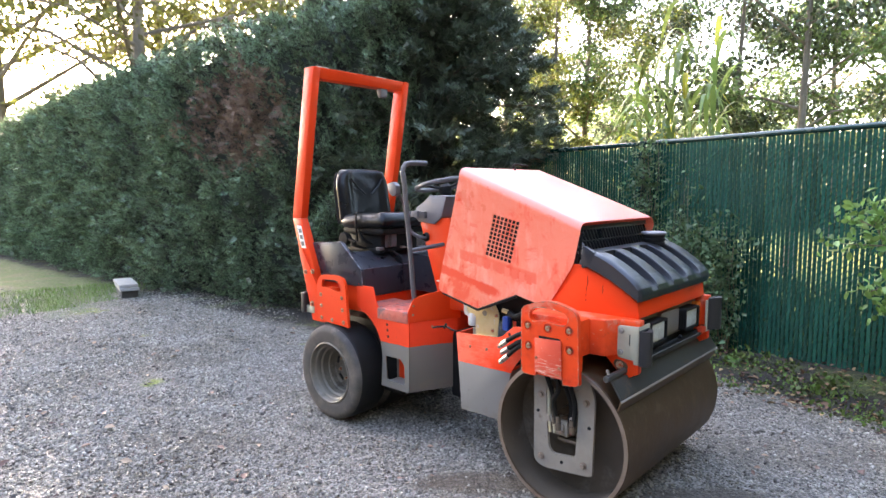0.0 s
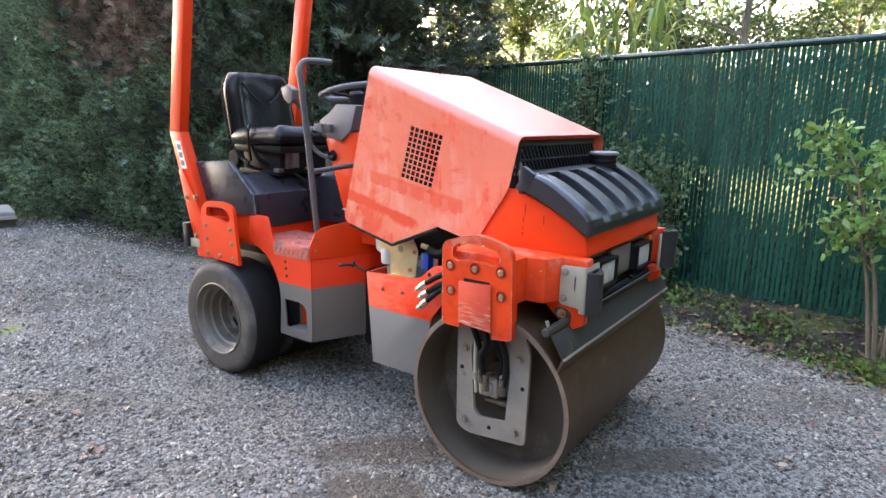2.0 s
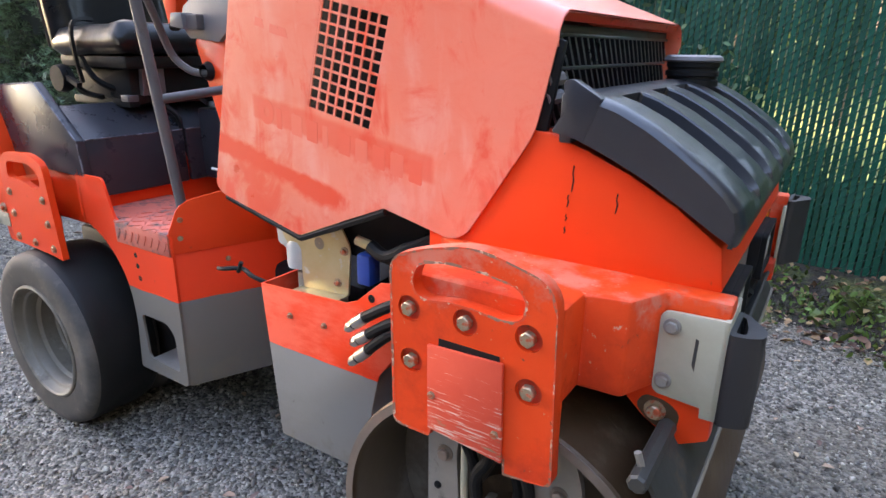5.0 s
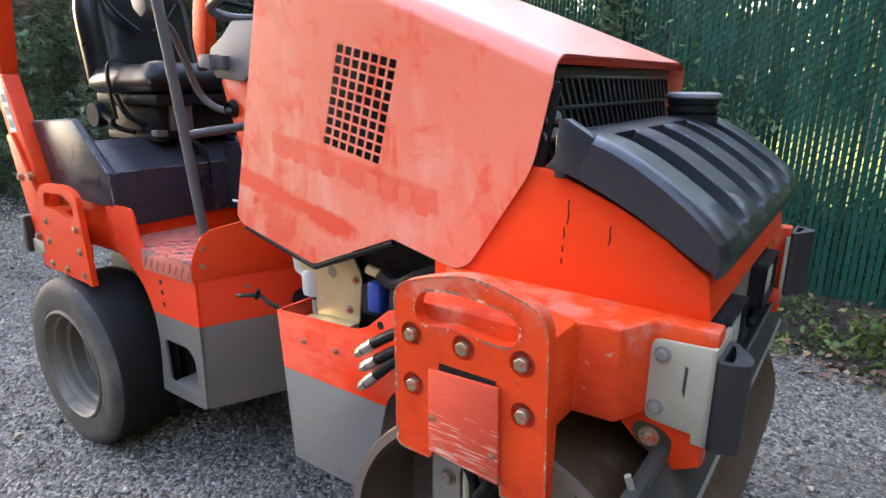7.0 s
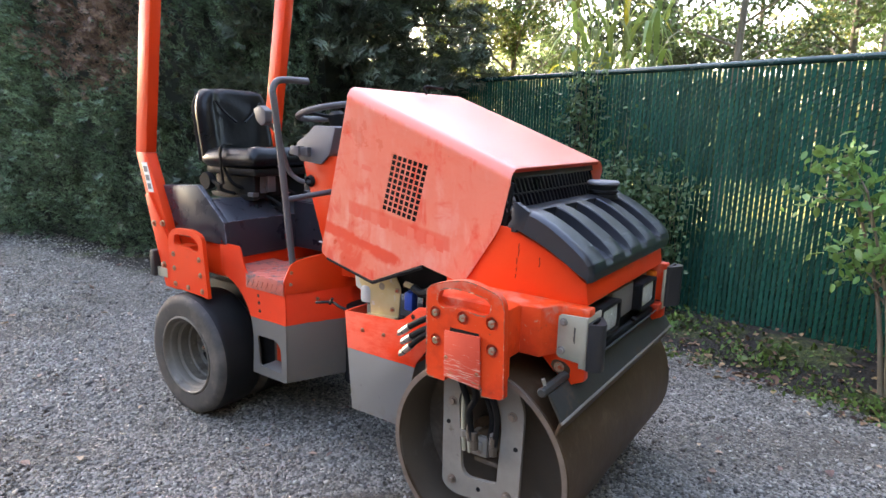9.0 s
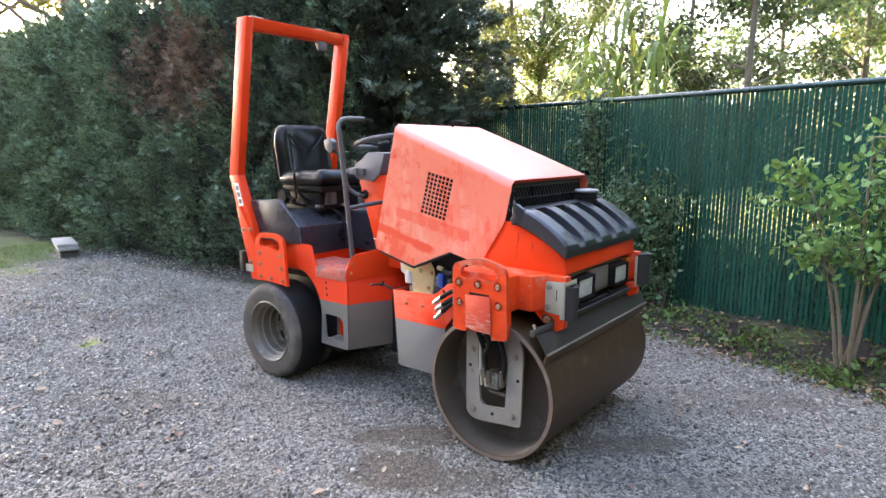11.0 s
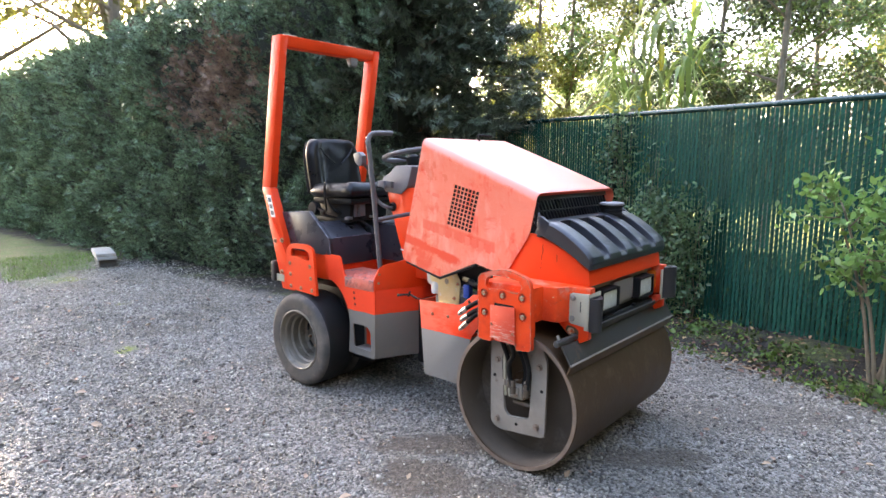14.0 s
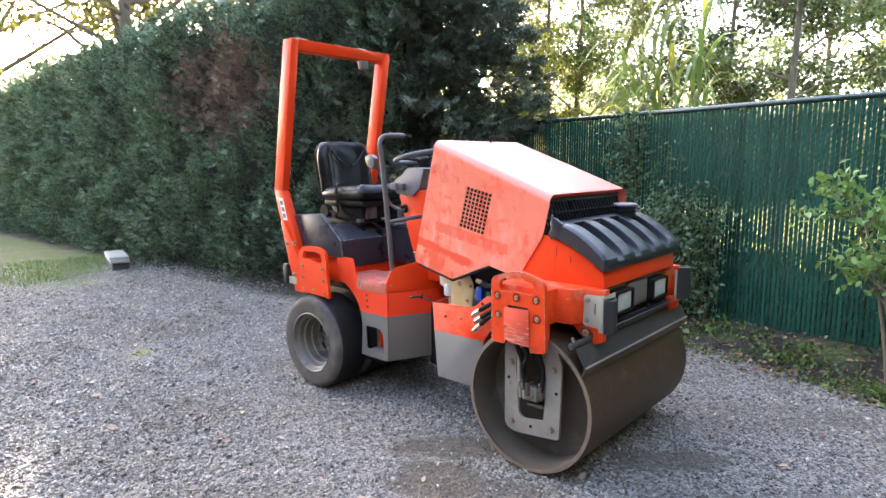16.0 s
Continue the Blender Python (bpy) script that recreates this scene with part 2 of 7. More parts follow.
def two_tone(name, top, low, z, rough=0.5, patch=None):
    """Paint in two colours with a sharp level line at height z, with scuffs."""
    m = mat(name, top, [c * 1.15 for c in top], 6, rough, bump=0.04, bscale=140, spec=0.25)
    if patch:
        worn(m, patch, 4.5, 0.43, 0.58, 0.4, vec=(0.8, 1, 2.2))
    nt = m.node_tree
    b = nt.nodes["Principled BSDF"]
    tc = nt.nodes.new("ShaderNodeTexCoord")
    sx = nt.nodes.new("ShaderNodeSeparateXYZ")
    nt.links.new(tc.outputs["Object"], sx.inputs[0])
    ns = nt.nodes.new("ShaderNodeTexNoise")
    ns.inputs["Scale"].default_value = 14
    nt.links.new(tc.outputs["Object"], ns.inputs["Vector"])
    ad = nt.nodes.new("ShaderNodeMath")
    ad.operation = "MULTIPLY_ADD"
    ad.inputs[1].default_value = 0.008
    nt.links.new(ns.outputs["Fac"], ad.inputs[0])
    nt.links.new(sx.outputs["Z"], ad.inputs[2])
    gt = nt.nodes.new("ShaderNodeMath")
    gt.operation = "LESS_THAN"
    gt.inputs[1].default_value = z + 0.004
    nt.links.new(ad.outputs[0], gt.inputs[0])
    mix = nt.nodes.new("ShaderNodeMix")
    mix.data_type = "RGBA"
    src = b.inputs["Base Color"].links[0].from_socket
    nt.links.new(gt.outputs[0], mix.inputs[0])
    nt.links.new(src, mix.inputs[6])
    mix.inputs[7].default_value = (*low, 1)
    nt.links.new(mix.outputs[2], b.inputs["Base Color"])
    return worn(worn(m, (0.10, 0.075, 0.06), 17, 0.66, 0.74, 0.8), (0.20, 0.168, 0.13), 9, 0.58, 0.78, 0.85, grad=(("Z", -0.9, 0.36),))


def hood_paint():
    """Sun-bleached orange paint: cloudy, streaked upwards, with the old colour left in a slanting band, low down and under a peeled decal."""
    m = mat("faded_orange_paint", (0.81, 0.165, 0.092), (0.83, 0.235, 0.155), 3.2, 0.30, bump=0.02, bscale=260, contrast=0.25, rvar=0.08)
    nt = m.node_tree
    L, N = nt.links.new, nt.nodes.new
    b = nt.nodes["Principled BSDF"]
    tc, sep = N("ShaderNodeTexCoord"), N("ShaderNodeSeparateXYZ")
    L(tc.outputs["Object"], sep.inputs[0])

    def calc(op, a, c=0.0, e=0.0):
        n = N("ShaderNodeMath")
        n.operation = op
        for i, v in enumerate((a, c, e)):
            if isinstance(v, (int, float)):
                n.inputs[i].default_value = v
            else:
                L(v, n.inputs[i])
        return n.outputs[0]

    def clouds(scale, vec=(1, 1, 1), turn=0.0, warp=0.0, detail=6.0, rough=0.55):
        mp, n = N("ShaderNodeMapping"), N("ShaderNodeTexNoise")
        mp.inputs["Scale"].default_value, mp.inputs["Rotation"].default_value = vec, (0, radians(turn), 0)
        n.inputs["Scale"].default_value, n.inputs["Detail"].default_value, n.inputs["Roughness"].default_value, n.inputs["Distortion"].default_value = scale, detail, rough, warp
        L(tc.outputs["Object"], mp.inputs["Vector"])
        L(mp.outputs["Vector"], n.inputs["Vector"])
        return n.outputs["Fac"]

    def step(v, lo, hi):
        n = N("ShaderNodeMapRange")
        n.interpolation_type = "SMOOTHSTEP"
        n.inputs["From Min"].default_value, n.inputs["From Max"].default_value = lo, hi
        L(v, n.inputs["Value"])
        return n.outputs["Result"]

    def lay(f, col, k):
        n = N("ShaderNodeMix")
        n.data_type = "RGBA"
        L(calc("MULTIPLY", f, k), n.inputs[0])
        L(b.inputs["Base Color"].links[0].from_socket, n.inputs[6])
        n.inputs[7].default_value = (*col, 1)
        L(n.outputs[2], b.inputs["Base Color"])

    X, Z = sep.outputs["X"], sep.outputs["Z"]
    soft = clouds(7.0, warp=0.5, detail=9.0, rough=0.66)
    # pale upright streaks and rubbed clouds
    lay(step(clouds(6.0, (2.6, 1, 0.7), 12, 0.4), 0.46, 0.72), (0.83, 0.33, 0.25), 0.6)
    lay(step(clouds(9.0, (1, 1, 1.6), -20, 0.8, 9.0, 0.68), 0.42, 0.78), (0.80, 0.105, 0.046), 0.50)
    # old decal: level along its slanting length, u along and v across
    v = calc("MULTIPLY_ADD", X, 0.19, calc("ADD", Z, -0.990))
    edge = calc("MULTIPLY_ADD", soft, 0.020, -0.010)
    inside = calc("MULTIPLY", step(calc("ADD", v, edge), -0.006, 0.004), step(calc("ADD", v, edge), 0.060, 0.046))
    inside = calc("MULTIPLY", inside, calc("MULTIPLY", step(calc("ADD", X, edge), -0.735, -0.722), step(calc("ADD", X, edge), -0.220, -0.236)))
    lay(inside, (0.80, 0.085, 0.034), 0.72)
    # old colour in a band below it and in the low rear corner, wiped through with pale strokes
    w = calc("MULTIPLY_ADD", X, 0.26, calc("ADD", Z, -0.840))
    band = calc("MULTIPLY", step(w, -0.050, -0.004), step(w, 0.034, 0.004))
    band = calc("MULTIPLY", band, step(X, -0.36, -0.56))
    lay(step(calc("ADD", calc("MULTIPLY", band, 0.30), soft), 0.54, 0.74), (0.80, 0.052, 0.012), 0.95)
    low = calc("MULTIPLY", step(Z, 1.07, 0.95), step(X, -0.50, -0.68))
    strokes = clouds(10.0, (1.0, 1, 0.42), 32, 1.2, 7.0, 0.6)
    lay(step(calc("ADD", calc("MULTIPLY", low, 0.16), strokes), 0.54, 0.72), (0.80, 0.062, 0.018), 0.85)
    # fine specks
    lay(step(clouds(55.0), 0.70, 0.74), (0.45, 0.10, 0.06), 0.6)
    b.inputs["Coat Weight"].default_value, b.inputs["Coat Roughness"].default_value = 0.5, 0.25
    return m


M["faded"] = hood_paint()
M["boxpaint"] = two_tone("faded_two_tone_paint", (0.80, 0.105, 0.055), (0.215, 0.203, 0.186), 0.545, patch=(0.80, 0.042, 0.007))
M["twotone"] = two_tone("two_tone_paint", RED, (0.165, 0.148, 0.126), 0.545)


# ---- mesh helpers ----
def finish(bm, angle=32):
    bmesh.ops.recalc_face_normals(bm, faces=bm.faces[:])
    lim = radians(angle)
    for f in bm.faces:
        f.smooth = True
    for e in bm.edges:
        e.smooth = not (len(e.link_faces) != 2 or e.calc_face_angle(0) > lim)


def part(name, bm, material, parent, label="", angle=32):
    finish(bm, angle)
    me = bpy.data.meshes.new(name)
    bm.to_mesh(me)
    bm.free()
    ob = new(name, me)
    me.materials.append(material)
    if parent:
        ob.parent = parent
    if label:
        ob["label"] = label
    return ob


def again(ob, m):
    """Another part on the same mesh under the same thing."""
    o = ob.copy()
    scene.collection.objects.link(o)
    o.matrix_basis = m
    return o


def empty(name, m=None):
    e = new(name)
    e.empty_display_size = 0.1
    if m is not None:
        e.matrix_basis = m
    return e


def bevelled(bm, geom_edges, width, seg=2):
    if width > 0:
        bmesh.ops.bevel(bm, geom=geom_edges, offset=width, segments=seg, affect="EDGES", profile=0.5, clamp_overlap=True)


def box(lo, hi, bev=0.006, bm=None, seg=2):
    bm2 = bmesh.new()
    c = [(a + b) / 2 for a, b in zip(lo, hi)]
    s = [abs(b - a) for a, b in zip(lo, hi)]
    bmesh.ops.create_cube(bm2, size=1, matrix=Matrix.Translation(c) @ Matrix.Diagonal((*s, 1)))
    bevelled(bm2, bm2.edges[:], min(bev, min(s) * 0.45), seg)
    return join(bm, bm2)


def join(bm, bm2):
    if bm is None:
        return bm2
    me = bpy.data.meshes.new("tmp")
    bm2.to_mesh(me)
    bm2.free()
    bm.from_mesh(me)
    bpy.data.meshes.remove(me)
    return bm


AX = {"y": lambda u, v, w: (u, w, v), "x": lambda u, v, w: (w, u, v), "z": lambda u, v, w: (u, v, w)}


def prism(poly, axis, lo, hi, bev=0.006, bm=None, seg=2):
    """A polygon drawn out along an axis: (x, z) along y, (y, z) along x, (x, y) along z."""
    b = bmesh.new()
    f = AX[axis]
    a = [b.verts.new(f(u, v, lo)) for u, v in poly]
    c = [b.verts.new(f(u, v, hi)) for u, v in poly]
    n = len(poly)
    b.faces.new(a)
    b.faces.new(c[::-1])
    for i in range(n):
        b.faces.new((a[i], c[i], c[(i + 1) % n], a[(i + 1) % n]))
    bmesh.ops.recalc_face_normals(b, faces=b.faces[:])
    bevelled(b, b.edges[:], bev, seg)
    return join(bm, b)


def plate(outer, holes, axis, lo, hi, bm=None):
    """A plate with real holes, drawn out along an axis."""
    b = bmesh.new()
    f = AX[axis]
    for w in (lo, hi):
        edges = []
        for loop in (outer, *holes):
            vs = [b.verts.new(f(u, v, w)) for u, v in loop]
            edges += [b.edges.new((vs[i], vs[(i + 1) % len(vs)])) for i in range(len(vs))]
        bmesh.ops.triangle_fill(b, edges=edges, use_beauty=True)
    b.verts.ensure_lookup_table()
    total = sum(len(l) for l in (outer, *holes))
    k = 0
    for loop in (outer, *holes):
        n = len(loop)
        for i in range(n):
            i0, i1 = k + i, k + (i + 1) % n
            b.faces.new((b.verts[i0], b.verts[i1], b.verts[total + i1], b.verts[total + i0]))
        k += n
    bmesh.ops.recalc_face_normals(b, faces=b.faces[:])
    return join(bm, b)


def rounded(poly, r, seg=5):
    """The polygon with its corners rounded; r is a radius or one for each corner."""
    out, n = [], len(poly)
    for i in range(n):
        p, a, b = Vector(poly[i]), Vector(poly[i - 1]), Vector(poly[(i + 1) % n])
        ri = r[i] if isinstance(r, (list, tuple)) else r
        da, db = (a - p), (b - p)
        ri = min(ri, da.length * 0.49, db.length * 0.49)
        if ri < 1e-4:
            out.append(tuple(p))
            continue
        s, e = p + da.normalized() * ri, p + db.normalized() * ri
        for k in range(seg + 1):
            t = k / seg
            q = s * (1 - t) ** 2 + p * 2 * t * (1 - t) + e * t * t
            out.append(tuple(q))
    return out


def circle(cx, cy, r, n=24):
    return [(cx + r * math.cos(2 * math.pi * i / n), cy + r * math.sin(2 * math.pi * i / n)) for i in range(n)]


def smooth_path(pts, n=6):
    """A smooth curve through the points."""
    P = [Vector(p) for p in pts]
    out = []
    for i in range(len(P) - 1):
        p0, p1, p2, p3 = P[max(0, i - 1)], P[i], P[i + 1], P[min(len(P) - 1, i + 2)]
        for k in range(n):
            t = k / n
            out.append(0.5 * ((2 * p1) + (p2 - p0) * t + (2 * p0 - 5 * p1 + 4 * p2 - p3) * t * t + (3 * p1 - p0 - 3 * p2 + p3) * t ** 3))
    out.append(P[-1])
    return out


def tube(pts, r, seg=12, bm=None, caps=True):
    """A round tube along points; r is a radius or one for each point."""
    b = bm or bmesh.new()
    P = [Vector(p) for p in pts]
    rs = r if isinstance(r, (list, tuple)) else [r] * len(P)
    rings, up = [], None
    for i, p in enumerate(P):
        d = (P[min(i + 1, len(P) - 1)] - P[max(i - 1, 0)]).normalized()
        if up is None:
            up = d.orthogonal().normalized()
        up = (up - d * up.dot(d)).normalized()
        side = d.cross(up)
        rings.append([b.verts.new(p + rs[i] * (math.cos(2 * math.pi * k / seg) * up + math.sin(2 * math.pi * k / seg) * side)) for k in range(seg)])
    for a, c in zip(rings, rings[1:]):
        for k in range(seg):
            b.faces.new((a[k], a[(k + 1) % seg], c[(k + 1) % seg], c[k]))
    if caps:
        b.faces.new(rings[0][::-1])
        b.faces.new(rings[-1])
    return b


def lathe(profile, centre, seg=64, bm=None, closed=False):
    """A body of revolution about an axis along y: profile of (radius, y)."""
    b = bm or bmesh.new()
    cx, cy, cz = centre
    rings = []
    for r, y in profile:
        rings.append([b.verts.new((cx + r * math.cos(2 * math.pi * k / seg), cy + y, cz + r * math.sin(2 * math.pi * k / seg))) for k in range(seg)])
    pairs = list(zip(rings, rings[1:])) + ([(rings[-1], rings[0])] if closed else [])
    for a, c in pairs:
        for k in range(seg):
            b.faces.new((a[k], a[(k + 1) % seg], c[(k + 1) % seg], c[k]))
    return b


def hexbolt(r, h, washer=True):
    """A bolt head that points to -y, with a washer, its seat at y = 0."""
    b = bmesh.new()
    if washer:
        lathe([(0.001, -0.003), (r * 1.35, -0.003), (r * 1.4, 0.0)], (0, 0, 0), 16, b)
    prism(circle(0, 0, r, 6), "y", -h, -0.003, r * 0.12, b, 1)
    return b


def soup(name, verts, faces, material, parent=None, label="", smooth=False):
    """One mesh from many small loose pieces, from arrays."""
    me = bpy.data.meshes.new(name)
    verts, faces = np.asarray(verts, dtype=np.float32), np.asarray(faces, dtype=np.int32)
    me.vertices.add(len(verts))
    me.vertices.foreach_set("co", verts.ravel())
    k = faces.shape[1]
    me.loops.add(faces.size)
    me.loops.foreach_set("vertex_index", faces.ravel())
    me.polygons.add(len(faces))
    me.polygons.foreach_set("loop_start", np.arange(0, faces.size, k, dtype=np.int32))
    me.update(calc_edges=True)
    me.validate()
    for mm in (material if isinstance(material, list) else [material]):
        me.materials.append(mm)
    if smooth:
        me.shade_smooth()
    ob = new(name, me)
    if parent:
        ob.parent = parent
    if label:
        ob["label"] = label
    return ob


def scatter(template, faces, places, turns, sizes):
    """Copies of a small template mesh at places, with 3x3 turns and sizes, as arrays."""
    t = np.asarray(template, dtype=np.float64)
    v = np.einsum("nij,kj->nki", turns, t) * np.asarray(sizes).reshape(-1, 1, 1) + np.asarray(places)[:, None, :]
    f = np.asarray(faces)[None] + (np.arange(len(places)) * len(t))[:, None, None]
    return v.reshape(-1, 3), f.reshape(-1, np.asarray(faces).shape[1])


def frames_from(d, spin):
    """Turns whose third axis is d, spun about it."""
    d = d / np.linalg.norm(d, axis=1, keepdims=True)
    ref = np.where(np.abs(d[:, 2:3]) < 0.9, np.array([[0, 0, 1.0]]), np.array([[1.0, 0, 0]]))
    a = np.cross(ref, d)
    a /= np.linalg.norm(a, axis=1, keepdims=True)
    b = np.cross(d, a)
    c, s = np.cos(spin)[:, None], np.sin(spin)[:, None]
    return np.stack([a * c + b * s, b * c - a * s, d], axis=2)


# ---- the road roller; x ahead, y to its left, z up, from under the drum's axle ----
roller = tagged(empty("road_roller", pose(0.905, 3.128, 0, 0, 0, -41.5)), "orange and grey compact road roller with steel drum, parked on gravel", "road roller")
HW = 0.42                                # half width of the body


def bolt_parts(name, spots, y, r, h, parent, material, label="", washer=True):
    first = None
    for x, z in spots:
        if first is None:
            first = part(name, hexbolt(r, h, washer), material, parent, label)
            first.matrix_basis = pose(x, y, z, 0, 11, 0)
        else:
            again(first, pose(x, y, z, 0, (x * 977 + z * 331) % 60, 0))
    return first


# drum
DZ, DR, DW = 0.352, 0.352, 0.57
drum = part("drum", lathe([(DR - 0.02, -DW), (DR - 0.004, -DW), (DR, -DW + 0.005), (DR, DW - 0.005), (DR - 0.004, DW), (DR - 0.02, DW), (DR - 0.02, DW - 0.02), (DR - 0.022, DW - 0.2), (0.02, DW - 0.2), (0.02, -DW + 0.2), (DR - 0.022, -DW + 0.2), (DR - 0.02, -DW + 0.02)], (0, 0, DZ), 96, closed=True), M["rust"], roller, "smooth brown steel drum, worn and dusty")
for s in (-1, 1):
    part("drum_lining", lathe([(DR - 0.0205, s * (DW - 0.012)), (DR - 0.023, s * (DW - 0.19)), (0.03, s * (DW - 0.192))], (0, 0, DZ), 72), M["inner"], drum, "dusty inside of the drum")
    part("drum_edge", lathe([(DR - 0.021, s * (DW + 0.0005)), (DR - 0.021, s * (DW + 0.0025)), (DR - 0.003, s * (DW + 0.0025)), (DR - 0.003, s * (DW + 0.0005))], (0, 0, DZ), 96, closed=True), M["rim_edge"], drum, "bare rubbed steel edge")


def drum_carrier(s):
    y0, y1 = s * 0.515, s * 0.500
    outer = rounded([(-0.170, 0.64), (-0.168, 0.175), (-0.115, 0.150), (0.150, 0.178), (0.158, 0.55), (0.120, 0.66)], [0.02, 0.05, 0.05, 0.02, 0.03, 0.02])
    hole = rounded([(-0.085, 0.600), (-0.103, 0.530), (-0.085, 0.262), (-0.06, 0.235), (0.062, 0.250), (0.075, 0.470), (0.045, 0.600)], 0.02)
    c = part("drum_carrier", plate(outer, [hole], "y", min(y0, y1), max(y0, y1)), M["plate"], roller, "grey steel carrier plate inside the drum")
    if s < 0:
        bolt_parts("bolt", [(-0.128, 0.515), (0.115, 0.525), (-0.125, 0.205), (0.105, 0.222)], y0, 0.013, 0.014, c, M["rim_edge"])
        bolt_parts("rivet", [(-0.145, 0.43), (-0.01, 0.205), (0.132, 0.41)], y0, 0.006, 0.006, c, M["matt"])
    return c


carrier = drum_carrier(-1)
drum_carrier(1)
motor = part("drum_motor", lathe([(0.001, 0.0), (0.045, 0.0), (0.05, 0.008), (0.05, 0.06), (0.085, 0.065), (0.09, 0.14), (0.001, 0.14)], (-0.005, -0.505, 0.375), 28), M["rust"], carrier, "dirty hydraulic drum motor")
bm = box((-0.058, -0.520, 0.335), (0.022, -0.45, 0.415), 0.010)
box((-0.040, -0.532, 0.352), (0.006, -0.46, 0.398), 0.008, bm)
box((0.020, -0.512, 0.360), (0.048, -0.46, 0.440), 0.008, bm)
part("valve_block", bm, M["plate"], carrier, "greasy steel valve block")
part("block_flange", box((-0.045, -0.496, 0.300), (0.060, -0.45, 0.318), 0.005), M["inner"], carrier, "dusty steel flange")
bolt_parts("block_bolt", [(-0.030, 0.388), (-0.004, 0.362)], -0.532, 0.007, 0.007, carrier, M["rim_edge"])
for x in (-0.074, -0.050):
    part("steel_pipe", tube(smooth_path([(x - 0.004, -0.525, 0.560), (x, -0.530, 0.46), (x + 0.004, -0.524, 0.345)]), 0.0075, 10), M["galv"], carrier, "dusty steel pipe")
    part("pipe_nut", tube([(x + 0.001, -0.530, 0.430), (x + 0.003, -0.528, 0.400)], 0.012, 6), M["plate"], carrier)
hoses = [[(-0.07, -0.60, 0.70), (-0.062, -0.555, 0.60), (-0.055, -0.525, 0.52), (-0.042, -0.528, 0.42)],
         [(-0.02, -0.60, 0.70), (-0.012, -0.550, 0.58), (-0.045, -0.540, 0.50), (-0.020, -0.535, 0.38)],
         [(0.03, -0.58, 0.70), (0.045, -0.545, 0.60), (0.062, -0.525, 0.50), (0.050, -0.525, 0.38)],
         [(-0.04, -0.56, 0.70), (0.0, -0.535, 0.62), (0.03, -0.505, 0.50), (0.02, -0.50, 0.40)]]
for h in hoses:
    part("hose", tube(smooth_path(h), 0.0115, 10), M["matt"], carrier, "black hydraulic hose")
for x, y, z in ((-0.042, -0.530, 0.43), (-0.020, -0.537, 0.405), (0.050, -0.527, 0.40)):
    part("hose_fitting", tube([(x, y, z + 0.03), (x, y, z), (x, y, z), (x, y + 0.004, z - 0.035)], [0.012, 0.012, 0.015, 0.015], 10), M["inner"], carrier, "steel hose fitting")

# front frame: mounting shelf over the drum
plan = [(-0.16, -0.614), (0.135, -0.614), (0.135, -0.535), (0.205, -0.53), (0.24, -0.455), (0.335, -0.455), (0.335, -0.405), (0.255, -0.405), (0.255, 0.405), (0.335, 0.405), (0.335, 0.455), (0.24, 0.455), (0.205, 0.53), (0.135, 0.535), (0.135, 0.61), (-0.16, 0.61), (-0.16, 0.44), (-0.235, 0.40), (-0.235, -0.40), (-0.16, -0.44)]
frame_ob = part("front_frame", prism(plan, "z", 0.765, 0.930, 0.006), M["chipped"], roller, "orange steel frame, chipped along the edges")
for s in (-1, 1):
    y0, y1 = sorted((s * 0.456, s * 0.42))
    part("frame_cheek", prism([(0.16, 0.90), (0.332, 0.90), (0.332, 0.69), (0.285, 0.665), (0.225, 0.70), (0.16, 0.76)], "y", y0, y1, 0.005), M["paint"], frame_ob)
    y0, y1 = sorted((s * 0.605, s * 0.46))
    part("pad_rib", prism([(-0.15, 0.90), (0.132, 0.90), (0.132, 0.70), (0.10, 0.64), (-0.12, 0.64), (-0.15, 0.70)], "y", *sorted((s * 0.605, s * 0.585)), 0.004), M["paint"], frame_ob)


# lashing brackets with five bolts and a cover plate
def inset(loop, d):
    """The loop drawn in by about d (out where d is minus), unevenly."""
    n, out = len(loop), []
    area = sum(loop[i - 1][0] * loop[i][1] - loop[i][0] * loop[i - 1][1] for i in range(n))
    for i in range(n):
        t = (Vector(loop[(i + 1) % n]) - Vector(loop[i - 1])).normalized()
        k = d * (0.75 + 0.55 * math.sin(i * 2.1) * math.sin(i * 0.9 + 1)) * (1 if area > 0 else -1)
        out.append((loop[i][0] - t.y * k, loop[i][1] + t.x * k))
    return out


def edge_strip(a, c, y0, y1):
    """A thin band between two loops with as many points each."""
    b = bmesh.new()
    rows = [[b.verts.new((x, y, z)) for x, z in loop] for loop, y in ((a, y0), (c, y0), (c, y1), (a, y1))]
    n = len(a)
    for k in range(4):
        for i in range(n):
            b.faces.new((rows[k][i], rows[k][(i + 1) % n], rows[(k + 1) % 4][(i + 1) % n], rows[(k + 1) % 4][i]))
    bmesh.ops.recalc_face_normals(b, faces=b.faces[:])
    return b


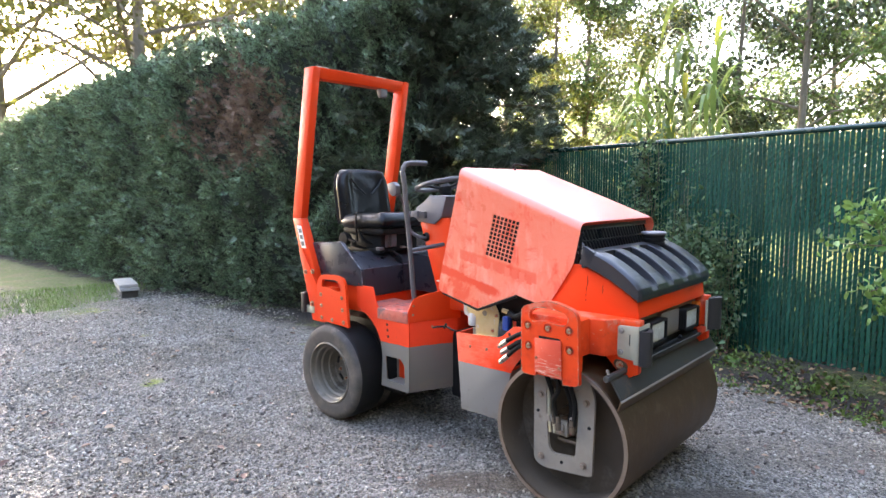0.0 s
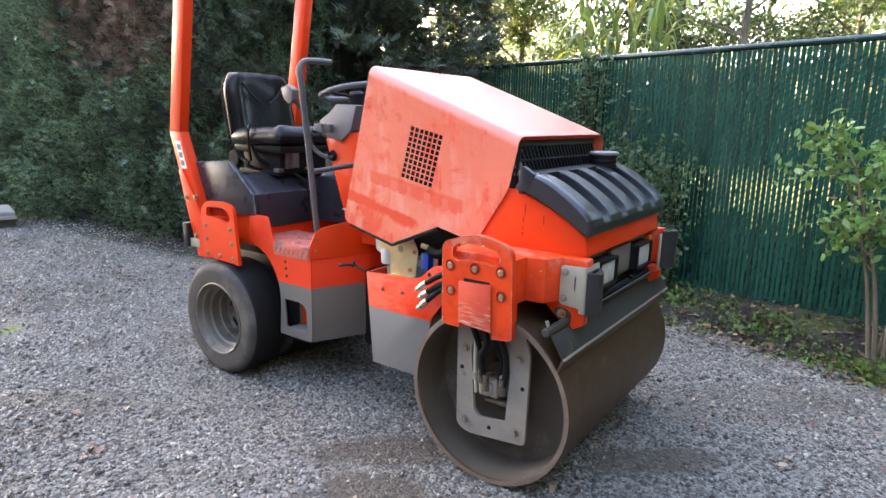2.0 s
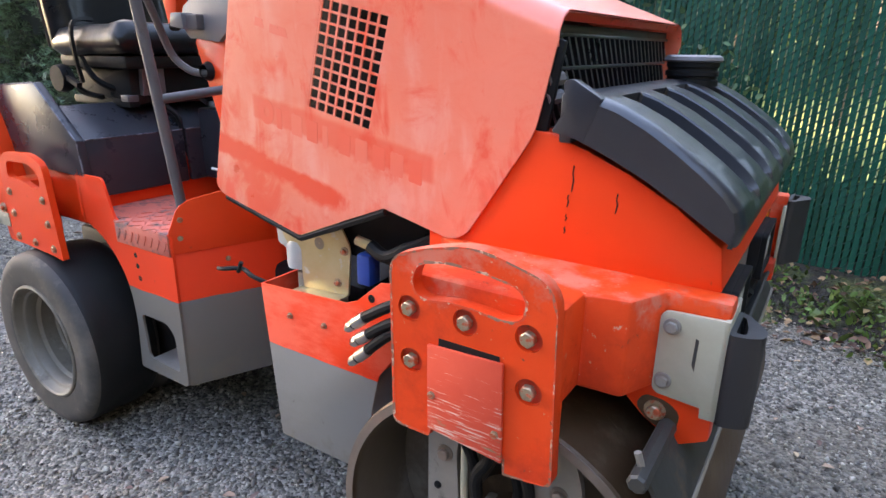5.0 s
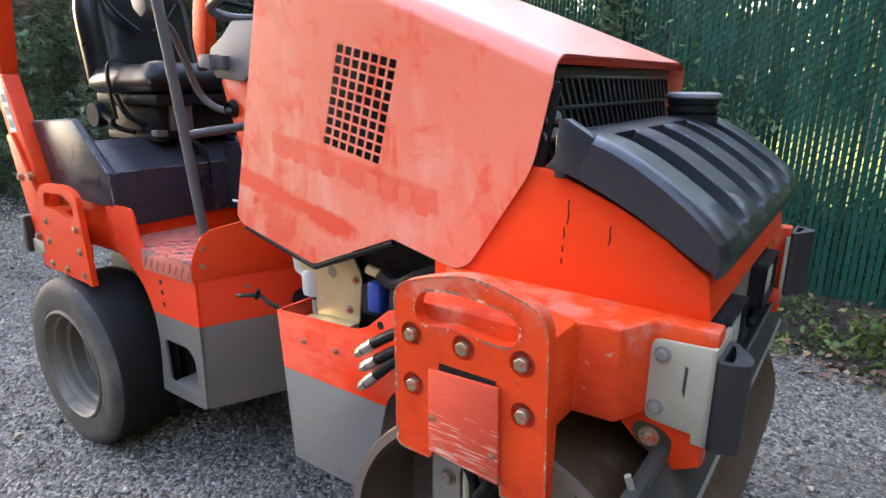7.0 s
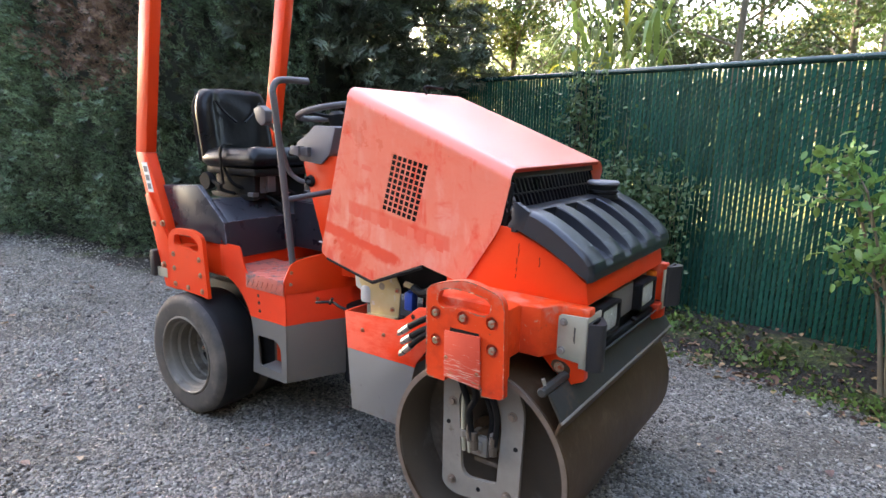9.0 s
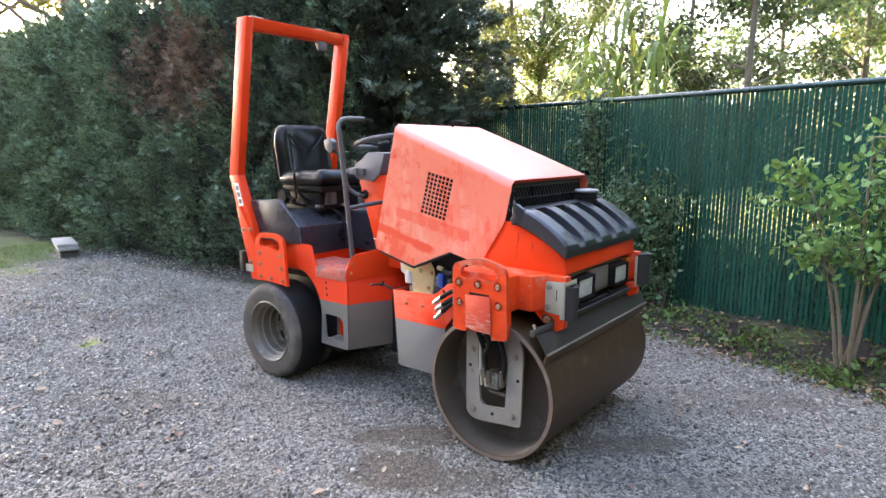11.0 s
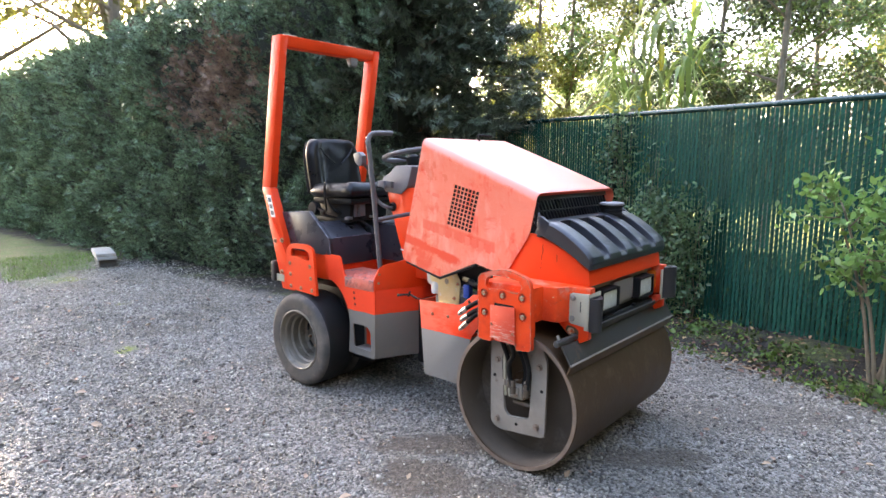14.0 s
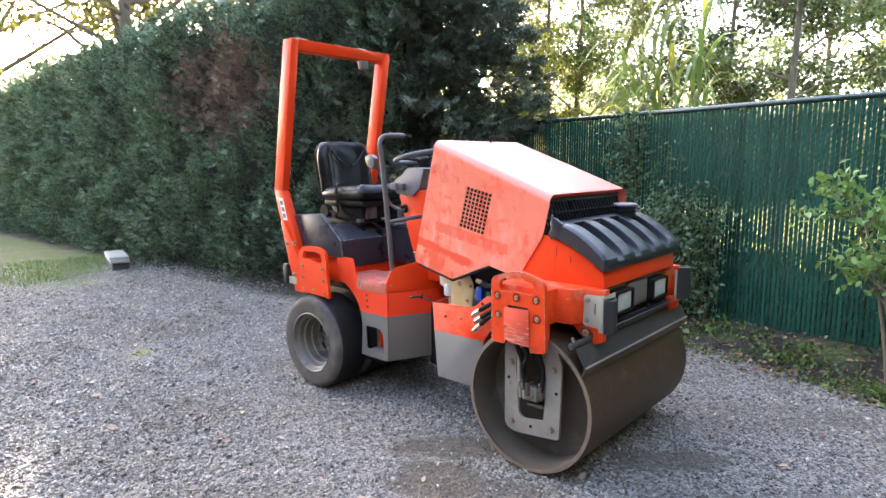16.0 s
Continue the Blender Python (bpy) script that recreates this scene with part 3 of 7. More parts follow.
def lashing_bracket(s):
    y0, y1 = (s * 0.640, s * 0.615)
    outer = rounded([(-0.162, 0.645), (-0.166, 0.962), (-0.082, 0.992), (0.000, 1.008), (0.132, 0.974), (0.144, 0.640), (0.06, 0.628), (0.058, 0.665), (-0.078, 0.668), (-0.085, 0.645)], [0.02, 0.03, 0.05, 0.05, 0.045, 0.012, 0.004, 0.004, 0.004, 0.004])
    slot = rounded([(-0.120, 0.930), (-0.108, 0.958), (-0.057, 0.969), (0.008, 0.967), (0.068, 0.957), (0.086, 0.936), (0.078, 0.908), (0.053, 0.900), (0.002, 0.906), (-0.046, 0.908), (-0.093, 0.900), (-0.114, 0.908)], 0.014)
    seats = [circle(x, z, 0.0225, 18) for x, z in BOLTS]
    br = part("lashing_bracket", plate(outer, [slot] + (seats if s < 0 else []), "y", *sorted((y0, y1))), M["chipped"], roller, "thick chipped orange bracket with a hand slot")
    if s < 0:
        for x, z in BOLTS:
            part("bolt_recess", lathe([(0.001, 0.009), (0.0228, 0.009), (0.0236, 0.0)], (x, y0, z), 24), M["dark_red"], br)
        bolt_parts("bolt", BOLTS, y0 + 0.009, 0.0130, 0.017, br, M["bolt"], "rusty hexagon bolt", False)
        for loop, side in ((outer, -1), (slot, 1)):
            part("rubbed_edge", edge_strip(loop, inset(loop, 0.005 * -side), y0 - 0.0006, y0 - 0.0001), M["edge"], br, "bare rubbed edge")
        cov = part("cover_plate", prism([(-0.082, 0.668), (-0.084, 0.826), (0.055, 0.832), (0.060, 0.655)], "y", y0 - 0.009, y0 - 0.0025, 0.0015), M["scratched"], br, "scratched orange cover plate with worn white markings")
        bolt_parts("screw", [(-0.074, 0.735), (0.047, 0.705)], y0 - 0.009, 0.005, 0.004, cov, M["bolt"])
        part("plate_gap", box((-0.066, y0 - 0.0015, 0.822), (0.046, y0 - 0.0005, 0.839), 0), M["matt"], br)
    return br


BOLTS = [(-0.126, 0.877), (-0.018, 0.879), (0.091, 0.882), (-0.122, 0.782), (0.096, 0.794)]

lashing_bracket(-1)
lashing_bracket(1)

# nose under the tank
nose = part("nose", prism([(-0.242, 0.80), (-0.242, 1.08), (-0.045, 1.155), (0.006, 1.152), (0.075, 1.128), (0.148, 1.097), (0.228, 1.054), (0.301, 1.000), (0.311, 0.93), (0.26, 0.915), (0.25, 0.80)], "y", -0.412, 0.412, 0.004), M["paint"], roller, "bright orange nose panels")
for x, z, h in ((0.052, 1.101, 0.045), (0.046, 1.050, 0.022), (0.045, 1.015, 0.012), (0.044, 0.992, 0.012), (0.131, 1.063, 0.034)):
    part("paint_crack", prism([(x, z), (x + 0.0022, z), (x + 0.001, z - h * 0.3), (x + 0.0035, z - h * 0.55), (x + 0.001, z - h), (x - 0.001, z - h), (x + 0.001, z - h * 0.55), (x - 0.001, z - h * 0.3)], "y", -0.4128, -0.4118, 0), M["matt"], nose)
part("lamp_panel", box((0.258, -0.40, 0.765), (0.268, 0.40, 0.916), 0.003), M["grey"], nose, "grey lamp panel")
part("panel_step", box((0.268, -0.114, 0.79), (0.290, 0.114, 0.905), 0.004), M["grey"], nose)
part("lower_bar", box((0.20, -0.41, 0.715), (0.262, 0.41, 0.768), 0.004), M["matt"], nose)
for yy in (-0.213, 0.213):
    case = rounded([(yy - 0.094, 0.782), (yy - 0.094, 0.894), (yy + 0.094, 0.894), (yy + 0.094, 0.782)], 0.014)
    bezel = rounded([(yy - 0.083, 0.793), (yy - 0.083, 0.883), (yy + 0.083, 0.883), (yy + 0.083, 0.793)], 0.010)
    lamp = part("headlight", prism(case, "x", 0.262, 0.312, 0.004), M["matt"], roller, "square headlight in a black housing")
    part("bezel", plate(case, [bezel], "x", 0.3125, 0.324), M["matt"], lamp)
    b = bmesh.new()
    n = 12
    g = []
    for i in range(n + 1):
        row = []
        for j in range(n + 1):
            u, v = i / n * 2 - 1, j / n * 2 - 1
            k = max(0, (1 - u ** 4) * (1 - v ** 4)) ** 0.5
            row.append(b.verts.new((0.3128 + 0.007 * k, yy + u * 0.084 * (1 - 0.03 * v * v), 0.838 + v * 0.046 * (1 - 0.03 * u * u))))
        g.append(row)
    for i in range(n):
        for j in range(n):
            b.faces.new((g[i][j], g[i + 1][j], g[i + 1][j + 1], g[i][j + 1]))
    part("lens", b, M["reflector"], lamp, "domed pale lamp glass", 60)
for s, y in ((1, 0.372), (-1, -0.372)):
    part("indicator", box((0.262, y - 0.028, 0.800), (0.300, y + 0.028, 0.900), 0.008), M["amber"], roller, "amber indicator lamp")
part("hazard_tip", box((0.30, 0.33, 0.735), (0.335, 0.40, 0.765), 0.004), M["dark_red"], roller, "small red reflector")

# buffers
for s in (-1, 1):
    wide = 0.034 if s > 0 else 0.0
    y0, y1 = sorted((s * 0.466 + wide, s * 0.458 + wide))
    bp = part("buffer_plate", prism(rounded([(0.236, 0.758), (0.236, 0.902), (0.336, 0.906), (0.336, 0.735), (0.313, 0.735), (0.313, 0.752)], [0.015, 0.015, 0.002, 0.002, 0.002, 0.002]), "y", y0, y1, 0.001), M["galv"], roller, "galvanised plate of the rubber buffer")
    part("flange", box((0.328, s * 0.466 + wide, 0.735), (0.336, s * 0.35 + wide, 0.906), 0.001), M["galv"], bp)
    if s < 0:
        bolt_parts("bolt", [(0.255, 0.879), (0.252, 0.783)], y0, 0.010, 0.010, bp, M["plate"])
        part("scuff", prism([(0.292, 0.868), (0.297, 0.866), (0.296, 0.812), (0.291, 0.822)], "y", y0 - 0.0006, y0 - 0.0001, 0), M["scraper"], bp)
    ring = rounded([(0.336, s * 0.47 + wide), (0.336, s * 0.365 + wide), (0.350, s * 0.37 + wide), (0.385, s * 0.425 + wide), (0.383, s * 0.455 + wide), (0.358, s * 0.468 + wide)], 0.012)
    hole = rounded([(0.344, s * 0.455 + wide), (0.344, s * 0.385 + wide), (0.350, s * 0.39 + wide), (0.358, s * 0.43 + wide), (0.358, s * 0.455 + wide)], 0.006)
    part("rubber_buffer", plate(ring, [hole], "z", 0.733 + (0.012 if s > 0 else 0), 0.888 + (0.030 if s > 0 else 0)), M["bumper"], roller, "black hollow rubber buffer")
bolt_parts("frame_bolt", [(0.245, 0.72)], -0.4575, 0.013, 0.012, frame_ob, M["bolt"], "rusty bolt")
part("bare_patch", prism(rounded([(0.212, 0.722), (0.225, 0.745), (0.262, 0.742), (0.285, 0.725), (0.280, 0.685), (0.25, 0.690), (0.228, 0.702)], 0.012), "y", -0.4572, -0.4560, 0), M["rust"], frame_ob, "bare rusty patch")

# scraper with its square tube
tb = part("scraper_tube", tube([(0.268, -0.632, 0.697), (0.268, -0.628, 0.697), (0.268, -0.620, 0.697), (0.268, 0.62, 0.697)], [0.012, 0.016, 0.0155, 0.0155], 8), M["scraper"], roller, "dark grey steel scraper tube")
part("tube_bolt", tube([(0.268, -0.600, 0.70), (0.258, -0.603, 0.732)], 0.006, 6), M["plate"], tb)
sc = part("scraper", prism([(0.273, 0.680), (0.280, 0.684), (0.329, 0.604), (0.322, 0.598)], "y", -0.598, 0.598, 0.001), M["scraper"], roller, "dark grey steel scraper across the drum")
part("rubber_strip", prism([(0.300, 0.550), (0.307, 0.548), (0.325, 0.597), (0.315, 0.599)], "y", -0.590, 0.590, 0.001), M["rust"], sc, "brown worn scraper strip")
part("edge_strip", prism([(0.326, 0.596), (0.333, 0.600), (0.329, 0.609), (0.323, 0.605)], "y", -0.600, 0.600, 0.001), M["plate"], sc, "worn steel edge")
part("scraper_back", prism([(0.273, 0.680), (0.278, 0.686), (0.330, 0.742), (0.325, 0.745)], "y", -0.34, 0.598, 0.001), M["scraper"], sc)
for y in (-0.25, 0.1, 0.42):
    part("scraper_arm", tube([(0.268, y, 0.70), (0.312, y - 0.01, 0.765)], 0.010, 8), M["matt"], tb)
part("scraper_spring", tube([(0.300, -0.36, 0.742), (0.300, 0.40, 0.742)], 0.013, 8), M["matt"], tb, "black rod in front of the lamps")

# water tank with grooves in its top
TANK_TOP = [(0.050, 1.222), (0.085, 1.220), (0.13, 1.206), (0.18, 1.181), (0.227, 1.151), (0.270, 1.120), (0.303, 1.092), (0.322, 1.068), (0.330, 1.040), (0.322, 1.010)]


def tank():
    """A curved top with four sharp-edged grooves, and two sides."""
    b = bmesh.new()
    prof = TANK_TOP
    low = [(0.02, 1.160), (0.06, 1.150), (0.12, 1.125), (0.18, 1.096), (0.24, 1.060), (0.29, 1.028), (0.305, 1.020), (0.312, 1.016), (0.316, 1.013), (0.318, 1.010)]

    def at(pr, t):
        t *= len(pr) - 1
        i = min(int(t), len(pr) - 2)
        f = t - i
        return [a + (c - a) * f for a, c in zip(pr[i], pr[i + 1])]

    def taper(t):
        return min(1, max(0, (t - T0) / (T1 - T0)))

    grooves = [-0.290, -0.105, 0.080, 0.262]
    ys = [-0.44, -0.435, -0.425, -0.41]
    for g in grooves:
        ys += [g - 0.058, g - 0.054, g - 0.047, g - 0.041, g, g + 0.041, g + 0.047, g + 0.054, g + 0.058]
    ys = sorted(ys + [0.40, 0.425, 0.435, 0.44])
    T0, T1 = 0.15, 0.86
    ts = sorted([0, 0.05, 0.10, T0, T0 + 0.008, T0 + 0.02] + [T0 + 0.02 + (T1 - T0 - 0.02) * k / 22 for k in range(1, 23)] + [0.75, 0.78, 0.82, 0.85, 0.88, 0.91, 0.94, 0.97, 1.0])
    top = []
    for t in ts:
        x, z = at(prof, t)
        x2, z2 = at(prof, min(1, t + 0.02))
        nrm = Vector((z - z2, 0, x2 - x)).normalized() if t < 0.98 else Vector((1, 0, 0))
        row = []
        for y in ys:
            d = 0
            if T0 < t < T1:
                s = min(1, (t - T0) / 0.02) * (1 - (t - T0) / (T1 - T0)) ** 1.0
                for g in grooves:
                    q = abs(y - g)
                    if q < 0.0575:
                        d = 0.082 * s * (0.05 if q > 0.053 else 0.90 if q > 0.046 else 1.0)
            for g in grooves:
                if abs(y - g) < 0.0585:
                    y = g + 0.010 * taper(t) + (y - g) * (1 - 0.38 * taper(t))
            edge = max(0, (abs(y) - 0.41) / 0.03)
            row.append(b.verts.new(Vector((x, y, z)) - nrm * (d + 0.012 * edge ** 2.5)))
        top.append(row)
    for i in range(len(ts) - 1):
        for j in range(len(ys) - 1):
            b.faces.new((top[i][j], top[i + 1][j], top[i + 1][j + 1], top[i][j + 1]))
    for j in (0, len(ys) - 1):
        bot = []
        for i, t in enumerate(ts):
            x, z = at(low, t)
            bot.append(b.verts.new((x, ys[j], z)))
        for i in range(len(ts) - 1):
            b.faces.new((top[i][j], bot[i], bot[i + 1], top[i + 1][j]))
    return b


tk = part("water_tank", tank(), M["black"], roller, "black moulded plastic tank with four grooves", 26)
for s in (-1, 1):
    part("tank_horn", prism(rounded([(0.018, 1.158), (0.040, 1.186), (0.036, 1.240), (0.050, 1.243), (0.10, 1.214), (0.075, 1.146)], 0.006), "y", *sorted((s * 0.4405, s * 0.415)), 0.003), M["black"], tk)
part("tank_back", box((0.03, -0.435, 1.14), (0.052, 0.435, 1.220), 0.004), M["black"], tk)
cap = part("filler_neck", lathe([(0.001, 0.0), (0.062, 0.0), (0.062, 0.014), (0.057, 0.017), (0.057, 0.022), (0.062, 0.025), (0.062, 0.034), (0.057, 0.037), (0.057, 0.042), (0.061, 0.045), (0.061, 0.055), (0.001, 0.055)], (0, 0, 0), 32), M["matt"], tk, "black filler neck")
cap.matrix_basis = pose(0.085, 0.25, 1.205, 90, 0, 0)
lid = part("filler_cap", lathe([(0.001, 0.072), (0.058, 0.072), (0.066, 0.068), (0.068, 0.060), (0.064, 0.056), (0.001, 0.056)], (0, 0, 0), 32), M["console"], tk, "flat grey dusty cap")
lid.matrix_basis = cap.matrix_basis.copy()

# radiator under the hood's front edge
rad = part("radiator", box((-0.10, -0.40, 1.12), (-0.055, 0.40, 1.325), 0.004), M["matt"], roller, "black louvred radiator guard")
for z0, z1 in ((1.258, 1.308), (1.205, 1.250), (1.155, 1.197)):
    for k in range(24):
        y = -0.375 + k * 0.0315
        part("fin", prism([(y, z1), (y + 0.009, z1), (y + 0.046, z0), (y + 0.034, z0)], "x", -0.034, -0.016, 0), M["cover"], rad)
for z in (1.152, 1.201, 1.254, 1.311):
    part("guard_bar", box((-0.058, -0.385, z - 0.003), (-0.016, 0.385, z + 0.003), 0.001), M["black"], rad)
part("top_bar", box((-0.06, -0.385, 1.313), (-0.02, 0.385, 1.330), 0.003), M["scraper"], rad, "dark metal bar")
for z in (1.205, 1.235):
    part("wing_bolt", tube([(-0.01, -0.405, z), (0.005, -0.375, z + 0.006)], 0.012, 8), M["console"], rad)
part("side_seal", prism([(-0.07, 1.12), (-0.005, 1.14), (0.02, 1.30), (-0.05, 1.32)], "y", -0.408, -0.395, 0.003), M["matt"], rad)

# hood: two side sheets and a top sheet with rounded folds
TB, TF = (-0.725, 1.628), (0.014, 1.350)   # back and front end of the top


def hood():
    r = 0.05
    outer = rounded([(-0.735, TB[1] - r), (-0.893, 0.945), (-0.868, 0.925), (-0.605, 0.862), (-0.352, 0.966), (-0.185, 0.928), (-0.150, 0.945), (-0.020, 1.148), (0.012, TF[1] - r)], [0.0, 0.012, 0.012, 0.012, 0.004, 0.02, 0.03, 0.03, 0.0])
    vent = [(-0.502, 1.382), (-0.326, 1.344), (-0.381, 1.118), (-0.558, 1.156)]
    b = plate(outer, [vent], "y", -HW, -HW + 0.004)
    plate(outer, [vent], "y", HW - 0.004, HW, b)
    for off in (0.0, 0.004):
        rows = []
        for x, z in (TB, ((TB[0] + TF[0]) / 2, (TB[1] + TF[1]) / 2), TF):
            pts = []
            for s in (-1, 1):
                arc = []
                for k in range(-1, 9):
                    a = math.pi / 2 * k / 8
                    arc.append((s * (HW - r + (r - off) * math.cos(a)), z - r + (r - off) * math.sin(a)))
                pts += arc if s < 0 else arc[::-1]
            rows.append([b.verts.new((x - (0.01 if x < -0.7 else 0.002 * (x > 0)), y, zz)) for i, (y, zz) in enumerate(pts)])
        for p, q in zip(rows, rows[1:]):
            for i in range(len(p) - 1):
                b.faces.new((p[i], p[i + 1], q[i + 1], q[i]))
    return b


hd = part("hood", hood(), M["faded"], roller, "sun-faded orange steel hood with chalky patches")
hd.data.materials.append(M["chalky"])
# faces that look up take the tone with the sky sheen in it
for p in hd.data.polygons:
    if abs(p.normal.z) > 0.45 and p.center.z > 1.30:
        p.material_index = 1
# the shadow on the hood's front lip is put into its darker red
part("front_lip", prism([(-0.004, TF[1] - 0.004), (0.006, TF[1] - 0.004), (0.000, TF[1] - 0.017), (-0.008, TF[1] - 0.017)], "y", -HW + 0.03, HW - 0.03, 0.001), M["dark_red"], hd, "folded front edge in a darker red for its shade")


def vent_grille():
    o, u, v = Vector((-0.499, 1.379)), Vector((0.170, -0.0365)), Vector((-0.056, -0.2195))
    P = lambda a, c: tuple(o + u * a + v * c)
    holes = []
    for i in range(7):
        for j in range(10):
            a0, a1, c0, c1 = (i + 0.11) / 7, (i + 0.89) / 7, (j + 0.11) / 10, (j + 0.89) / 10
            holes.append([P(a0, c0), P(a1, c0), P(a1, c1), P(a0, c1)])
    e = 0.035
    return plate([P(-e, -e), P(1 + e, -e), P(1 + e, 1 + e), P(-e, 1 + e)], holes, "y", -HW + 0.0004, -HW + 0.0034)


part("vent_grille", vent_grille(), M["faded"], hd, "grille of square holes")
part("seal_strip", tube([(-0.86, -HW + 0.006, 0.918), (-0.605, -HW + 0.006, 0.853), (-0.352, -HW + 0.006, 0.956)], 0.008, 6), M["matt"], hd, "black rubber edge")
part("hood_catch", tube([(-0.905, -HW, 0.985), (-0.885, -HW + 0.01, 0.982)], 0.004, 6), M["white"], hd)
part("exhaust_stub", tube(smooth_path([(-0.67, 0.02, 1.62), (-0.68, 0.02, 1.652), (-0.64, 0.10, 1.648)]), 0.006, 8), M["matt"], hd, "bent black handle")
# faint marks where old lettering was peeled off: plain blocks, one ring
for k in range(10):
    x = -0.705 + 0.046 * k
    z = 1.137 - (x + 0.686) * 0.205
    if k == 0:
        outer = [(x + 0.020 + 0.023 * math.cos(a), z + 0.028 * math.sin(a)) for a in np.linspace(0, 2 * math.pi, 20, endpoint=False)]
        hole = [(x + 0.020 + 0.008 * math.cos(a), z + 0.011 * math.sin(a)) for a in np.linspace(0, 2 * math.pi, 12, endpoint=False)]
        part("old_lettering", plate(outer, [hole], "y", -HW - 0.0004, -HW + 0.001), M["ghost2"], hd, "faint ghost of peeled lettering")
    else:
        w = 0.016 if k in (1, 4) else 0.032
        part("old_lettering", prism(rounded([(x + 0.004, z - 0.024), (x + 0.004 + w, z - 0.024 - 0.2 * w), (x + 0.006 + w, z + 0.022 - 0.2 * w), (x + 0.006, z + 0.022)], 0.004), "y", -HW - 0.0004, -HW + 0.001, 0), M["ghost2"] if k % 2 else M["ghost"], hd, "faint ghost of peeled lettering")
for x, z in ((-0.70, 1.345), (-0.655, 1.330), (-0.63, 1.325)):
    part("old_marking", prism([(x, z), (x + 0.022, z - 0.006), (x + 0.026, z - 0.025), (x - 0.004, z - 0.018)], "y", -HW - 0.0004, -HW + 0.001, 0), M["ghost"], hd, "faint ghost of a peeled mark")
# dark engine within, shaped to stop light passing through the vents
part("engine", prism([(-0.70, 0.80), (-0.72, 1.54), (-0.11, 1.31), (-0.11, 0.80)], "y", -0.34, 0.36, 0.02), M["matt"], roller, "dark dirty engine block")

# side box behind the drum
bx = part("side_box", prism([(-0.756, 0.707), (-0.470, 0.722), (-0.435, 0.735), (-0.365, 0.795), (-0.33, 0.80), (-0.20, 0.80), (-0.20, 0.72), (-0.30, 0.66), (-0.375, 0.56), (-0.40, 0.45), (-0.40, 0.272), (-0.718, 0.272)], "y", -HW, -HW + 0.006, 0.001), M["boxpaint"], roller, "orange side box with grey lower half")
part("back_wall", prism([(-0.756, 0.707), (-0.750, 0.707), (-0.712, 0.272), (-0.718, 0.272)], "y", -HW + 0.006, -0.10, 0), M["boxpaint"], bx)
part("bottom", box((-0.718, -HW + 0.006, 0.272), (-0.40, -0.10, 0.280), 0.001), M["boxpaint"], bx)
part("inner_wall", box((-0.70, -0.11, 0.275), (-0.42, -0.10, 0.62), 0.001), M["matt"], bx)
part("drum_side_wall", box((-0.405, -HW + 0.006, 0.275), (-0.399, -0.11, 0.56), 0.001), M["boxpaint"], bx)
# unseen far box and belly block, added to keep light from passing underneath
part("far_box", prism([(-0.756, 0.707), (-0.40, 0.735), (-0.40, 0.272), (-0.718, 0.272)], "y", 0.12, HW, 0.003), M["boxpaint"], bx)
part("belly_pan", box((-0.70, -0.09, 0.20), (-0.41, 0.40, 0.30), 0.01), M["matt"], bx, "unseen dark block added to keep light from under the body")
bolt_parts("bolt", [(-0.655, 0.642), (-0.54, 0.645)], -HW, 0.006, 0.008, bx, M["bolt"])
part("hole", lathe([(0.001, -0.0006), (0.010, -0.0006)], (-0.39, -HW, 0.752), 14), M["matt"], bx)
part("cable", tube(smooth_path([(-0.95, -0.40, 0.70), (-0.90, -0.42, 0.715), (-0.85, -0.40, 0.72), (-0.80, -0.41, 0.713), (-0.752, -0.40, 0.70)]), 0.006, 8), M["matt"], bx, "frayed black cable")
part("cable_clip", tube([(-0.86, -0.405, 0.71), (-0.845, -0.405, 0.74)], 0.006, 6), M["matt"], bx)
for a, m, e in (((-0.29, -0.462, 0.778), (-0.375, -0.47, 0.727), (-0.425, -0.468, 0.687)), ((-0.29, -0.462, 0.738), (-0.365, -0.47, 0.690), (-0.410, -0.468, 0.656)), ((-0.29, -0.462, 0.716), (-0.368, -0.47, 0.650), (-0.418, -0.468, 0.604))):
    A, Mi, E = Vector(a), Vector(m), Vector(e)
    hs = part("hydraulic_hose", tube(smooth_path([A + Vector((0.06, 0.03, 0.005)), A, Mi]), 0.0125, 10), M["matt"], roller, "black hydraulic hose")
    part("crimp", tube([Mi.lerp(A, 0.08), Mi.lerp(E, 0.45)], 0.0142, 12), M["fitting"], hs, "bright crimped hose end")
    part("collar", tube([Mi.lerp(E, 0.45), Mi.lerp(E, 0.55)], 0.012, 12), M["matt"], hs)
    part("hex_plug", tube([Mi.lerp(E, 0.55), Mi.lerp(E, 0.82), Mi.lerp(E, 1.02)], [0.0125, 0.0125, 0.006], 6), M["fitting"], hs)
pb = part("pump_bracket", prism(rounded([(-0.735, 0.93), (-0.725, 0.825), (-0.665, 0.758), (-0.660, 0.69), (-0.512, 0.70), (-0.500, 0.835), (-0.56, 0.93)], [0, 0.01, 0.02, 0.004, 0.02, 0.02, 0]), "y", -0.362, -0.356, 0.001), M["zinc"], roller, "yellow zinc-plated bracket")
part("bracket_foot", prism([(-0.672, 0.70), (-0.510, 0.712), (-0.515, 0.672), (-0.672, 0.660)], "y", -0.40, -0.362, 0.002), M["zinc"], pb)
part("bracket_hole", lathe([(0.001, 0), (0.016, 0)], (-0.599, -0.3628, 0.828), 16), M["plate"], pb)
bolt_parts("bolt", [(-0.517, 0.823), (-0.542, 0.738)], -0.362, 0.008, 0.010, pb, M["bolt"])
